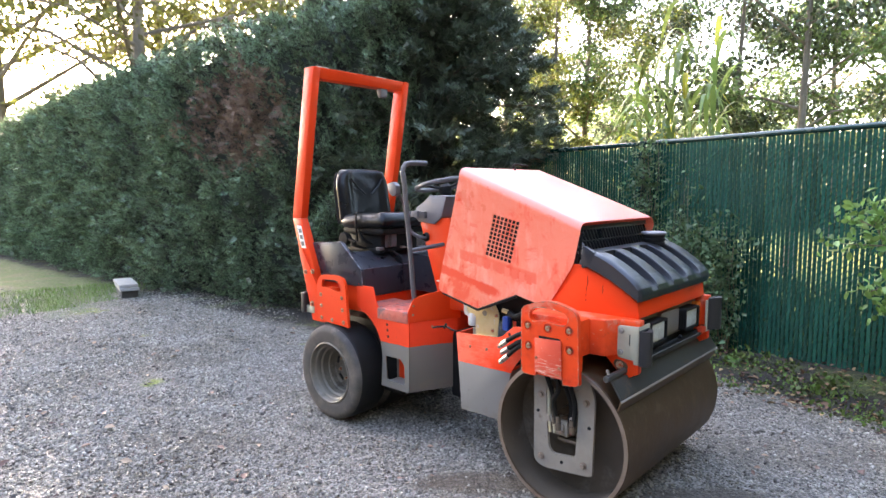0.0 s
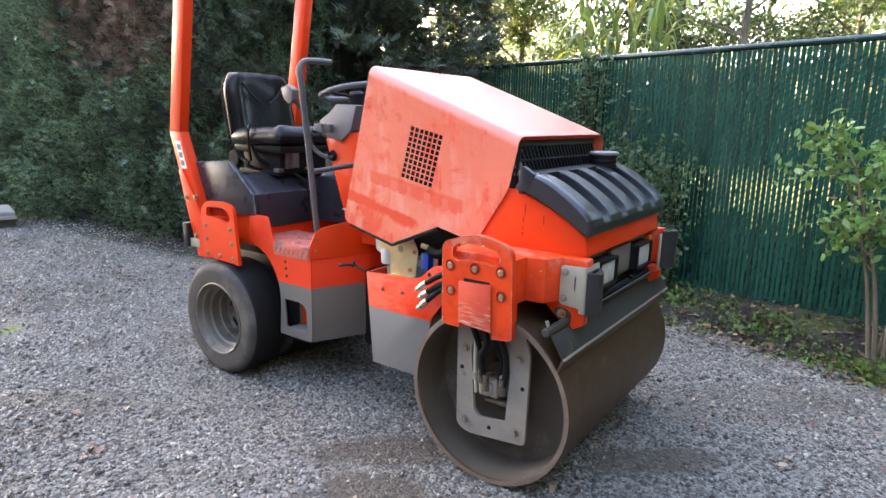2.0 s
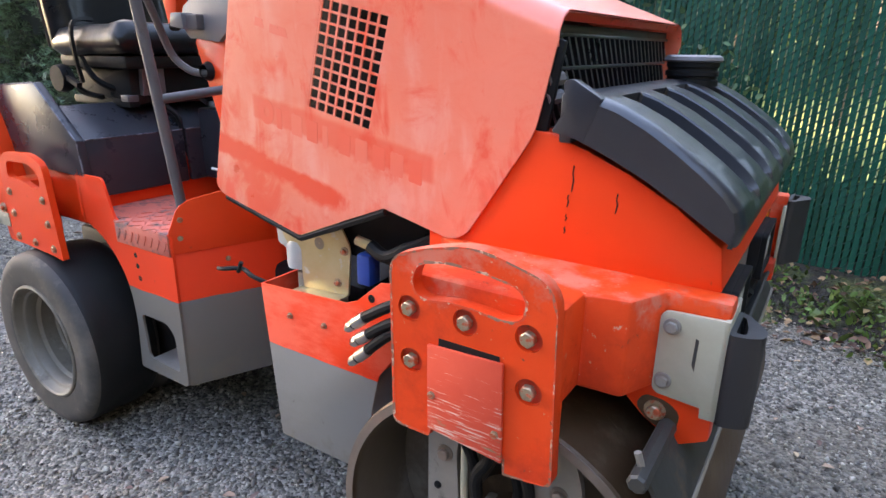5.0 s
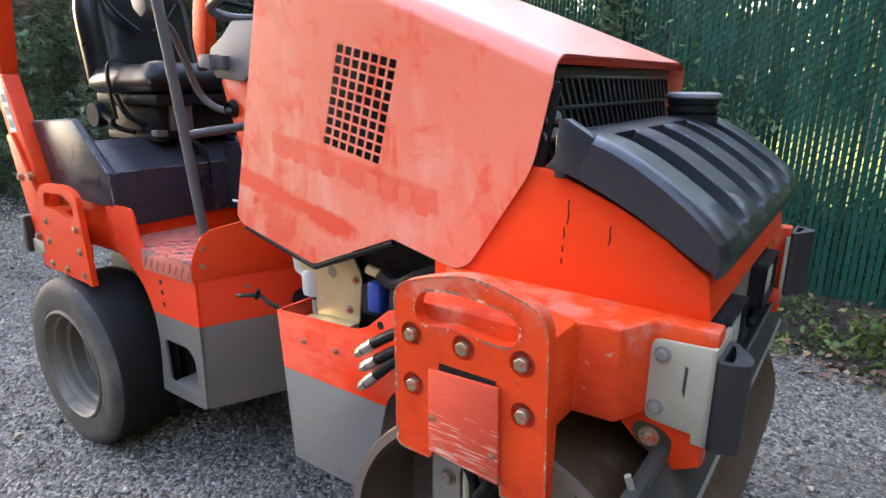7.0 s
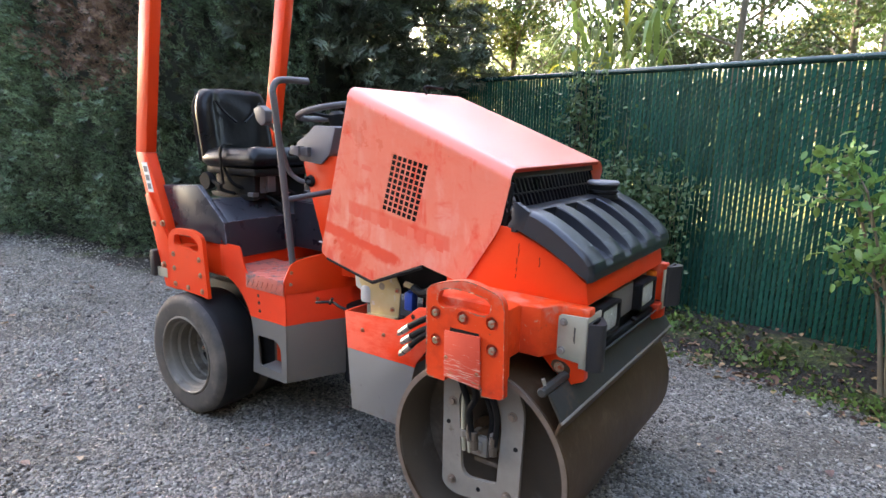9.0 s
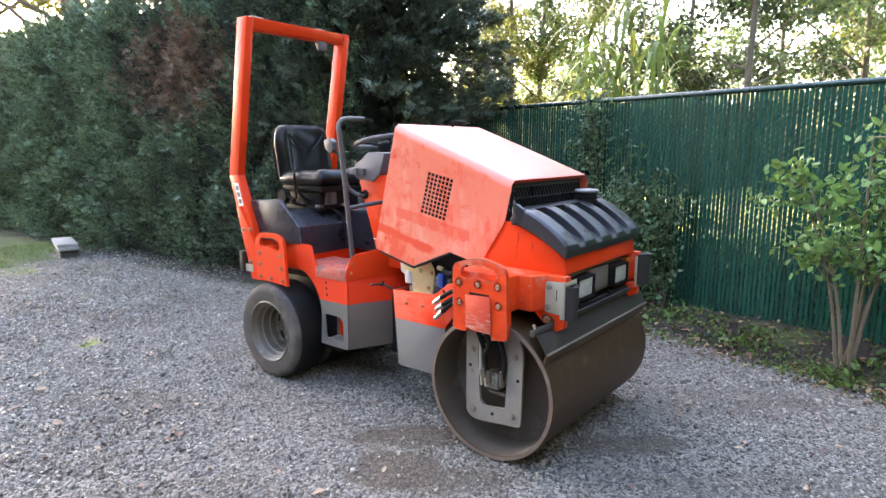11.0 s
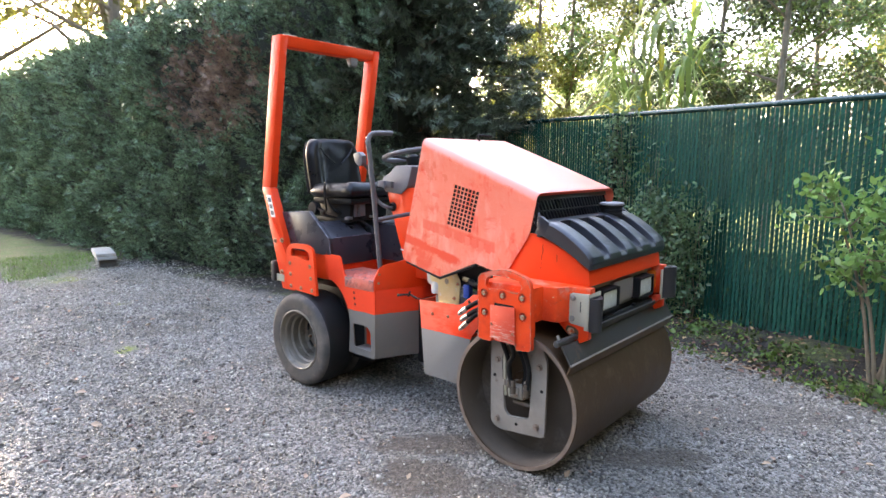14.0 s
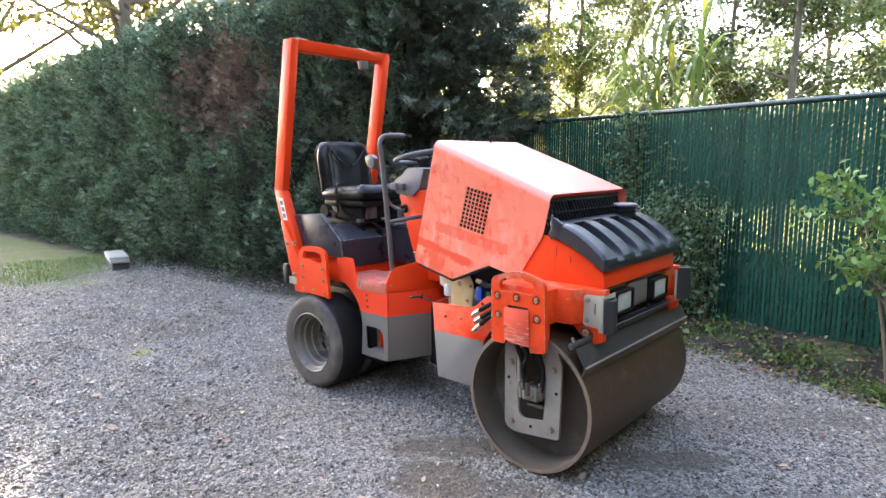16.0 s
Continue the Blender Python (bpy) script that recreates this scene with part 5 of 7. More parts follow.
def ground_z(x, y):
    d = fence_dist(x, y)
    z = 0.13 * smooth01((0.75 - d) / 0.75) * smooth01((6.6 - y) / 2.5)
    z = z - 0.03 * smooth01((-0.75 - (0.749 * (x - 0.905) - 0.663 * (y - 3.128))) / 0.75)
    z = z + 0.006 * np.sin(1.7 * x + 0.6 * y) * np.sin(1.3 * y - 0.4 * x) * smooth01((np.hypot(x - 0.2, y - 3.7) - 1.6) / 1.5)
    return z


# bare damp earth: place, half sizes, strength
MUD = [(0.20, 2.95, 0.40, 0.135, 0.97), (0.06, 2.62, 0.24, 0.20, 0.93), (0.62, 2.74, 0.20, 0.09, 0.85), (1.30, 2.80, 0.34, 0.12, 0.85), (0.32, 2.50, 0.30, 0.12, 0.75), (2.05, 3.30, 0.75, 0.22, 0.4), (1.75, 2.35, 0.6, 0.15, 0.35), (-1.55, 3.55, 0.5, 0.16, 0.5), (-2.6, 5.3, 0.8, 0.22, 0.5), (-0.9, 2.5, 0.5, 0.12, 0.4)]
MOSS = [(-2.36, 4.72, 0.24, 0.9), (-4.6, 7.6, 0.5, 0.8), (-1.4, 5.9, 0.18, 0.6), (-3.2, 6.3, 0.2, 0.5)]


def ground_material():
    m = bpy.data.materials.new("gravel_soil_and_grass")
    m.use_nodes = True
    nt = m.node_tree
    L, N = nt.links.new, nt.nodes.new
    b = nt.nodes["Principled BSDF"]
    tc = N("ShaderNodeTexCoord")
    P = tc.outputs["Object"]
    sep = N("ShaderNodeSeparateXYZ")
    L(P, sep.inputs[0])

    def noise_tex(scale, detail=6.0, rough=0.6):
        n = N("ShaderNodeTexNoise")
        n.inputs["Scale"].default_value, n.inputs["Detail"].default_value, n.inputs["Roughness"].default_value = scale, detail, rough
        L(P, n.inputs["Vector"])
        return n.outputs["Fac"]

    def calc(op, a, c=0.0, e=0.0):
        n = N("ShaderNodeMath")
        n.operation = op
        for i, v in enumerate((a, c, e)):
            if isinstance(v, (int, float)):
                n.inputs[i].default_value = v
            else:
                L(v, n.inputs[i])
        return n.outputs[0]

    def plane(p, n):
        """Signed distance from a line in plan."""
        return calc("MULTIPLY_ADD", sep.outputs["X"], n.x, calc("MULTIPLY_ADD", sep.outputs["Y"], n.y, -(p.x * n.x + p.y * n.y)))

    def step(v, lo, hi):
        n = N("ShaderNodeMapRange")
        n.interpolation_type = "SMOOTHSTEP"
        n.inputs["From Min"].default_value, n.inputs["From Max"].default_value = lo, hi
        L(v, n.inputs["Value"])
        return n.outputs["Result"]

    def mix(f, a, c):
        n = N("ShaderNodeMix")
        n.data_type = "RGBA"
        if isinstance(f, (int, float)):
            n.inputs[0].default_value = f
        else:
            L(f, n.inputs[0])
        for s, v in ((n.inputs[6], a), (n.inputs[7], c)):
            if isinstance(v, tuple):
                s.default_value = (*v, 1)
            else:
                L(v, s)
        return n.outputs[2]

    big, mid, fine = noise_tex(0.7), noise_tex(3.0), noise_tex(38.0)
    vor = N("ShaderNodeTexVoronoi")
    vor.inputs["Scale"].default_value = 75
    L(P, vor.inputs["Vector"])
    bw = N("ShaderNodeRGBToBW")
    L(vor.outputs["Color"], bw.inputs[0])
    stones = N("ShaderNodeValToRGB")
    for pos, c in ((0.12, (0.046, 0.042, 0.036)), (0.40, (0.122, 0.110, 0.094)), (0.75, (0.26, 0.236, 0.204))):
        e = stones.color_ramp.elements.new(pos)
        e.color = (*c, 1)
    stones.color_ramp.elements[0].color = (0.016, 0.015, 0.013, 1)
    stones.color_ramp.elements[-1].color = (0.31, 0.285, 0.25, 1)
    L(bw.outputs[0], stones.inputs["Fac"])
    gravel = mix(step(mid, 0.52, 0.72), stones.outputs["Color"], mix(0.55, stones.outputs["Color"], (0.105, 0.088, 0.068)))
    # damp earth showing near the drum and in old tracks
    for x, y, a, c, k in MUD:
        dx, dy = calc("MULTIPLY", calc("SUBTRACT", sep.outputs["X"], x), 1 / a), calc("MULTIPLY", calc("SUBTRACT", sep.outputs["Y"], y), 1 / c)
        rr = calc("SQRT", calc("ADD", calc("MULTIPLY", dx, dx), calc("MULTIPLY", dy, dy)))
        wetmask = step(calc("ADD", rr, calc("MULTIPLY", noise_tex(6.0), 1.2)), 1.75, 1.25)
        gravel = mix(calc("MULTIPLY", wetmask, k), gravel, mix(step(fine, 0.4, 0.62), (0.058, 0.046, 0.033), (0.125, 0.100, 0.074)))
    # moss
    def spot(x, y, r):
        a, c = calc("SUBTRACT", sep.outputs["X"], x), calc("SUBTRACT", sep.outputs["Y"], y)
        q = calc("SQRT", calc("ADD", calc("MULTIPLY", a, a), calc("MULTIPLY", c, c)))
        return step(calc("ADD", q, calc("MULTIPLY", noise_tex(9.0), r * 1.2)), r * 1.15, r * 0.7)
    for x, y, r, k in MOSS:
        gravel = mix(calc("MULTIPLY", spot(x, y, r), k), gravel, mix(step(fine, 0.4, 0.62), (0.09, 0.115, 0.02), (0.24, 0.27, 0.05)))
    soil = mix(step(fine, 0.4, 0.7), (0.011, 0.008, 0.006), (0.034, 0.025, 0.017))
    soil = mix(calc("MULTIPLY", step(noise_tex(2.2), 0.50, 0.64), 0.5), soil, mix(step(fine, 0.4, 0.65), (0.05, 0.075, 0.014), (0.16, 0.19, 0.03)))
    grass = mix(step(mid, 0.35, 0.65), mix(step(fine, 0.3, 0.7), (0.030, 0.065, 0.010), (0.085, 0.145, 0.025)), mix(step(fine, 0.40, 0.60), (0.055, 0.062, 0.022), (0.14, 0.15, 0.06)))
    fd = plane(FENCE_P, FENCE_N)
    soilmask = step(calc("ADD", fd, calc("MULTIPLY", mid, 0.5)), 1.06, 0.98)
    hn = Vector((-(HEDGE[1].y - HEDGE[3].y), HEDGE[1].x - HEDGE[3].x)).normalized()
    hd_ = plane(HEDGE[2], Vector((-abs(hn.x), -abs(hn.y))))
    hedgesoil = calc("MULTIPLY", step(calc("ADD", hd_, calc("MULTIPLY", mid, 0.8)), 0.75, 0.45), step(sep.outputs["X"], 0.4, -0.4))
    gl = calc("MULTIPLY", step(calc("ADD", hd_, calc("MULTIPLY", big, 1.2)), 2.7, 1.9), step(calc("ADD", sep.outputs["X"], calc("MULTIPLY", mid, 1.4)), -3.6, -4.6))
    beyond = step(fd, -0.2, -1.2)
    c = mix(gl, gravel, grass)
    c = mix(calc("MAXIMUM", soilmask, hedgesoil), c, soil)
    c = mix(beyond, c, mix(step(big, 0.4, 0.6), (0.13, 0.17, 0.03), (0.24, 0.27, 0.06)))
    L(c, b.inputs["Base Color"])
    b.inputs["Roughness"].default_value = 0.85
    bp = N("ShaderNodeBump")
    bp.inputs["Strength"].default_value, bp.inputs["Distance"].default_value = 1.0, 0.012
    L(calc("ADD", calc("MULTIPLY", vor.outputs["Distance"], -1.0), calc("MULTIPLY", fine, 0.6)), bp.inputs["Height"])
    L(bp.outputs["Normal"], b.inputs["Normal"])
    return m


def make_ground():
    xs = np.unique(np.concatenate([np.geomspace(400, 14.5, 14) * -1, np.arange(-14, 8.01, 0.16), np.geomspace(8.5, 400, 14)]))
    ys = np.unique(np.concatenate([np.geomspace(400, 6.5, 14) * -1, np.arange(-6, 18.01, 0.16), np.geomspace(18.5, 400, 14)]))
    X, Y = np.meshgrid(xs, ys)
    v = np.stack([X, Y, ground_z(X, Y)], 2).reshape(-1, 3)
    n = len(xs)
    i, j = np.meshgrid(np.arange(n - 1), np.arange(len(ys) - 1))
    a = (j * n + i).ravel()
    f = np.stack([a, a + 1, a + n + 1, a + n], 1)
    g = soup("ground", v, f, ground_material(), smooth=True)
    return tagged(g, "grey gravel yard with soil, moss and grass at its edges", "ground", kind="structure")


make_ground()

# loose stones on the part of the yard that is passed nearest
M["stone"] = mat("loose_stone", (0.096, 0.086, 0.072), (0.400, 0.364, 0.308), 20, 0.56, bump=0.2, bscale=400, contrast=0.35, island=0.75, coord="Object")
M["stone"].node_tree.nodes["Hue/Saturation/Value" if "Hue/Saturation/Value" in M["stone"].node_tree.nodes else "Hue Saturation Value"].inputs["Saturation"].default_value = 0.8


def tinted(m, scale, lo, hi, col):
    """Multiplies a material's colour by a tint in large soft patches."""
    nt = m.node_tree
    b = nt.nodes["Principled BSDF"]
    tc, n, mr, mx = (nt.nodes.new(k) for k in ("ShaderNodeTexCoord", "ShaderNodeTexNoise", "ShaderNodeMapRange", "ShaderNodeMix"))
    n.inputs["Scale"].default_value, n.inputs["Detail"].default_value = scale, 5.0
    mr.inputs["From Min"].default_value, mr.inputs["From Max"].default_value = lo, hi
    mx.data_type, mx.blend_type = "RGBA", "MULTIPLY"
    nt.links.new(tc.outputs["Object"], n.inputs["Vector"])
    nt.links.new(n.outputs["Fac"], mr.inputs["Value"])
    nt.links.new(mr.outputs["Result"], mx.inputs[0])
    nt.links.new(b.inputs["Base Color"].links[0].from_socket, mx.inputs[6])
    mx.inputs[7].default_value = (*col, 1)
    nt.links.new(mx.outputs[2], b.inputs["Base Color"])
    return m


tinted(M["stone"], 1.1, 0.46, 0.66, (0.66, 0.60, 0.53))
tinted(M["stone"], 4.0, 0.50, 0.68, (0.66, 0.62, 0.57))


def in_yard(p, margin=0.0):
    wob = 0.22 * np.sin(2.3 * p[:, 0] + 1.1 * p[:, 1]) + 0.12 * np.sin(5.1 * p[:, 1])
    return fence_dist(p[:, 0], p[:, 1]) > 0.74 + margin + wob * 0.3


def make_gravel():
    octa = np.array([(1, 0, 0), (-1, 0, 0), (0, 1, 0), (0, -1, 0), (0, 0, 1), (0, 0, -1)], float)
    f3 = [(0, 1, 3), (1, 2, 3), (2, 0, 3), (1, 0, 4), (2, 1, 4), (0, 2, 4)]
    f8 = [(0, 2, 4), (2, 1, 4), (1, 3, 4), (3, 0, 4), (2, 0, 5), (1, 2, 5), (3, 1, 5), (0, 3, 5)]
    V, Fc, off = [], [], 0
    for k in range(9):
        if k in (1, 3, 4, 5, 7):
            t, fo = np.array([(1, 0, 0), (-0.5, 0.8, 0), (-0.5, -0.8, 0), (0, 0, 0.55), (0, 0, -0.5)]) + rng.normal(0, 0.2, (5, 3)), f3
        else:
            t, fo = octa * np.array([1, 0.72, 0.5]) + rng.normal(0, 0.24, octa.shape), f8
        n = 22500 if k < 6 else 19000
        r = rng.random(n)
        if k < 6:
            p = np.stack([rng.uniform(-3.6, 4.0, n), 0.3 + 6.0 * r ** 0.98, np.zeros(n)], 1)
            p = p[rng.random(n) < np.clip((p[:, 1] - 0.3) / 1.3, 0, 1)]
        else:
            y = 2.0 + 7.5 * r
            p = np.stack([-1.6 - 5.5 * rng.random(n) + 0.6 * (5 - y) * rng.random(n), y, np.zeros(n)], 1)
        p = p[in_yard(p)]
        drop = 0.04 + 0.14 * (np.sin(1.9 * p[:, 0] + 2.2 * np.sin(0.9 * p[:, 1])) * np.sin(1.4 * p[:, 1] + p[:, 0]) > 0.35)
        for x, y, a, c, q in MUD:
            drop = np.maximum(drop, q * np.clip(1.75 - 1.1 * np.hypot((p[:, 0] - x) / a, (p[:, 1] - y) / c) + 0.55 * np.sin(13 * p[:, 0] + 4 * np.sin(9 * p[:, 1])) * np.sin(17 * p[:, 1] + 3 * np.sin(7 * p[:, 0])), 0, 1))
        for x, y, r, q in MOSS:
            drop = np.maximum(drop, q * np.clip(1.8 - 1.2 * np.hypot(p[:, 0] - x, p[:, 1] - y) / r, 0, 1))
        hx = (HEDGE[2].x - p[:, 0]) * -0.64 + (HEDGE[2].y - p[:, 1]) * 0.766
        lawn = (hx < 1.9 + 0.5 * np.sin(p[:, 0] * 2)) & (p[:, 0] + 0.4 * np.sin(3 * p[:, 1]) < -4.5)
        drop = np.where(lawn, 0.97, drop)
        p = p[rng.random(len(p)) > drop]
        s = np.clip(rng.lognormal(math.log(0.0070 if k < 6 else 0.0092), 0.40, len(p)), 0.003, 0.024)
        p[:, 2] = ground_z(p[:, 0], p[:, 1]) + s * 0.22
        d = rng.normal(0, 0.45, (len(p), 3)) + np.array([0, 0, 1.0])
        v, f = scatter(t, fo, p, frames_from(d, rng.uniform(0, 6.28, len(p))), s)
        V.append(v)
        Fc.append(f + off)
        off += len(v)
    return tagged(soup("gravel", np.concatenate(V), np.concatenate(Fc), M["stone"]), "loose grey crushed stone lying on the yard", "gravel", kind="stuff")


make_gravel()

# ---- foliage ----
M["cypress"] = mat("cypress_foliage", (0.054, 0.096, 0.054), (0.175, 0.240, 0.140), 2.4, 0.5, island=0.9, contrast=0.4, sub=0.18, coord="Object")
M["cypress_dark"] = mat("dark_conifer_foliage", (0.034, 0.050, 0.030), (0.080, 0.105, 0.062), 1.5, 0.6, island=0.45, contrast=0.4, sub=0.12)
M["brown"] = mat("browned_foliage", (0.15, 0.098, 0.070), (0.26, 0.175, 0.130), 3, 0.75, island=0.4, contrast=0.4, sub=0.1)
# Near-black green with shade in the colour, for hedge core and added backdrop.
M["core"] = mat("dark_shade_green", (0.012, 0.018, 0.011), (0.024, 0.030, 0.018), 4, 0.9, bump=0.4, bscale=20)
M["leaf"] = mat("tree_leaves", (0.055, 0.095, 0.028), (0.115, 0.165, 0.050), 0.6, 0.45, island=0.45, contrast=0.4, sub=0.4)
M["leaf_yellow"] = mat("yellowing_leaves", (0.095, 0.115, 0.024), (0.185, 0.190, 0.045), 0.6, 0.45, island=0.45, contrast=0.4, sub=0.4)
# Leaves far off: distance haze is mixed into their pale colour.
M["leaf_far"] = mat("far_hazed_leaves", (0.15, 0.19, 0.09), (0.26, 0.29, 0.15), 0.3, 0.6, island=0.4, contrast=0.4, sub=0.45)
M["leaf_olive"] = mat("olive_leaves", (0.060, 0.066, 0.012), (0.135, 0.130, 0.026), 0.8, 0.5, island=0.5, contrast=0.4, sub=0.32)
M["leaf_dark"] = mat("dark_tree_leaves", (0.026, 0.042, 0.020), (0.060, 0.085, 0.034), 0.6, 0.5, island=0.5, contrast=0.4, sub=0.3)
M["shrub_leaf"] = mat("shrub_leaves", (0.095, 0.200, 0.048), (0.190, 0.315, 0.090), 5, 0.4, island=0.35, contrast=0.4, sub=0.45)
M["vine_leaf"] = mat("vine_leaves", (0.045, 0.095, 0.038), (0.115, 0.185, 0.085), 6, 0.45, island=0.4, contrast=0.4, sub=0.35)
M["reed"] = mat("reed_leaves", (0.09, 0.15, 0.045), (0.19, 0.26, 0.07), 2.4, 0.4, island=0.5, contrast=0.5, sub=0.45)
M["reed_yellow"] = mat("yellow_reed_leaves", (0.30, 0.30, 0.04), (0.46, 0.43, 0.04), 2, 0.4, island=0.4, contrast=0.5, sub=0.45)
M["bark"] = mat("bark", (0.07, 0.058, 0.042), (0.15, 0.125, 0.095), 9, 0.9, bump=0.6, bscale=30, contrast=0.4)
M["twig"] = mat("shrub_bark", (0.11, 0.085, 0.055), (0.20, 0.155, 0.105), 14, 0.85, bump=0.3, bscale=60)
M["dead_leaf"] = mat("dead_leaves", (0.075, 0.036, 0.018), (0.28, 0.16, 0.095), 8, 0.7, island=0.8, contrast=0.2)
M["pale_leaf"] = mat("pale_dry_leaves", (0.19, 0.10, 0.062), (0.36, 0.25, 0.19), 3.0, 0.7, island=0.7, contrast=0.2)
M["weed"] = mat("weed_leaves", (0.035, 0.075, 0.018), (0.13, 0.19, 0.035), 3.5, 0.5, island=0.6, contrast=0.4, sub=0.3)

# a flat spray of scale leaves: a stem with seven blades
SPRAY = np.array([(0, 0, 0), (0.03, 0.0, 0.02), (0, 0.02, 1.0), (-0.03, 0, 0.02),
                  (0.36, 0.05, 0.62), (0.05, 0.0, 0.22), (0.02, 0.01, 0.42),
                  (-0.36, 0.05, 0.60), (-0.05, 0.0, 0.20), (-0.02, 0.01, 0.40),
                  (0.28, 0.07, 0.90), (0.02, 0.01, 0.48), (0.0, 0.01, 0.66),
                  (-0.28, 0.07, 0.88), (-0.02, 0.01, 0.46), (0.0, 0.01, 0.64),
                  (0.30, 0.03, 0.34), (0.03, 0, 0.06), (0.02, 0, 0.2),
                  (-0.30, 0.03, 0.32), (-0.03, 0, 0.05), (-0.02, 0, 0.2)], float)
SPRAY_F = [(0, 1, 2), (0, 2, 3), (5, 4, 6), (8, 9, 7), (11, 10, 12), (14, 15, 13), (17, 16, 18), (20, 21, 19)]
LEAF = np.array([(0, 0, 0), (0.30, 0.06, 0.40), (0, 0, 1.0), (-0.30, 0.06, 0.40), (0, -0.03, 0.45)], float)
LEAF_F = [(0, 1, 4), (1, 2, 4), (2, 3, 4), (3, 0, 4)]
OVAL = np.array([(0, 0, 0), (0.20, 0.05, 0.20), (0.27, 0.07, 0.45), (0.18, 0.04, 0.75), (0, -0.02, 1.0), (-0.18, 0.04, 0.75), (-0.27, 0.07, 0.45), (-0.20, 0.05, 0.20), (0, -0.02, 0.5)], float)
OVAL_F = [(i, (i + 1) % 8, 8) for i in range(8)]
DIA = np.array([(0, 0, 0), (0.33, 0.05, 0.45), (0, 0, 1.0), (-0.33, 0.05, 0.45)], float)
DIA_F = [(0, 1, 2), (0, 2, 3)]


def path_at(pts, t):
    """Points along a polyline in plan, by length from 0 to 1, with the normals to the left."""
    P = np.array([[p.x, p.y] for p in pts])
    seg = np.linalg.norm(np.diff(P, axis=0), axis=1)
    cum = np.concatenate([[0], np.cumsum(seg)])
    s = t * cum[-1]
    i = np.clip(np.searchsorted(cum, s) - 1, 0, len(seg) - 1)
    f = (s - cum[i]) / seg[i]
    p = P[i] + (P[i + 1] - P[i]) * f[:, None]
    d = (P[i + 1] - P[i]) / seg[i][:, None]
    return p, np.stack([d[:, 1], -d[:, 0]], 1), cum[-1]


def hedge_top(x):
    return 3.02 + 0.075 * np.clip(x + 10, -4, 12)


def make_hedge():
    h = tagged(empty("hedge"), "tall clipped green cypress hedge with one browned patch", "hedge")
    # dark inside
    # dark sheet against see-through; its near-black stands for the shade within
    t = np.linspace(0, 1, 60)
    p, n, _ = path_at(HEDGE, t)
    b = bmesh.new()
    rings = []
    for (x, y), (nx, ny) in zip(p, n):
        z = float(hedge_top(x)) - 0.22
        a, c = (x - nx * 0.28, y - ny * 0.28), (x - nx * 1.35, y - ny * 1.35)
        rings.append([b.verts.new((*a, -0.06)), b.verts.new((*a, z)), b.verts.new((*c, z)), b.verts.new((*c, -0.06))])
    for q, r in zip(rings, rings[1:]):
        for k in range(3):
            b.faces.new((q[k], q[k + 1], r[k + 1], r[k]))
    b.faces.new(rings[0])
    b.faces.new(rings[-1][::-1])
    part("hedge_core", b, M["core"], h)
    # sprays on the face, denser where the hedge is nearer
    N = 94000
    t = 1 - rng.random(N) ** 1.25 * 0.98
    p, n, _ = path_at(HEDGE, t)
    top = hedge_top(p[:, 0])
    z = rng.random(N) ** 0.95 * top
    on_top = rng.random(N) < 0.13
    lump = 0.11 * np.sin(3.1 * t * 40 + 2 * np.sin(z * 2.7)) * np.sin(z * 3.3 + t * 60) + 0.085 * np.sin(t * 230 + 1.3 * np.sin(z * 2.1)) * np.sin(z * 4.6 + 6 * np.sin(t * 71)) + 0.04 * np.sin(t * 610 + z * 13.0)
    depth = lump * 2.3 - np.abs(rng.normal(0, 0.10, N))
    depth -= 0.22 * smooth01((0.45 - z) / 0.45) * (0.4 + 0.6 * rng.random(N))
    pos = np.stack([p[:, 0] + n[:, 0] * depth, p[:, 1] + n[:, 1] * depth, z], 1)
    back = rng.random(N) * 1.3
    tp = np.stack([p[:, 0] - n[:, 0] * back, p[:, 1] - n[:, 1] * back, top - np.abs(rng.normal(0, 0.06, N)) + 0.05 * np.sin(t * 300)], 1)
    pos = np.where(on_top[:, None], tp, pos)
    d = np.stack([n[:, 0], n[:, 1], np.full(N, 0.30)], 1) * rng.uniform(0.6, 1.1, (N, 1)) + rng.normal(0, 0.36, (N, 3))
    d[on_top] = rng.normal(0, 0.4, (on_top.sum(), 3)) + np.array([0, 0, 1.0])
    turns = frames_from(d, rng.uniform(0, 6.28, N))
    size = rng.uniform(0.055, 0.140, N) * (1 + 0.25 * (p[:, 1] - 8) / 8)
    keep = (fence_dist(pos[:, 0], pos[:, 1]) > 0.15)
    pos, turns, size = pos[keep], turns[keep], size[keep]
    q = ((pos[:, 0] + 2.78) / 0.88) ** 2 + ((pos[:, 2] - 2.42) / 0.62) ** 2 + rng.normal(0, 0.35, len(pos))
    br = (q < 1) & (rng.random(len(pos)) < 0.92)
    for sel, mm, nm, lb in ((~br, M["cypress"], "foliage", ""), (br, M["brown"], "dead_foliage", "browned dry foliage")):
        v, f = scatter(SPRAY, SPRAY_F, pos[sel], turns[sel], size[sel])
        soup(nm, v, f, mm, h, lb)
    for k in range(26):
        tt = 0.30 + 0.68 * k / 25
        (x, y), (nx, ny) = [a[0] for a in path_at(HEDGE, np.array([tt]))[:2]]
        x, y = x - nx * 0.34, y - ny * 0.34
        part("stem", tube([(x, y, -0.02), (x + 0.03 * math.sin(k), y, 0.4), (x - nx * 0.15, y - ny * 0.15, 0.9)], [0.035, 0.028, 0.02], 7), M["bark"], h)
    return h


make_hedge()


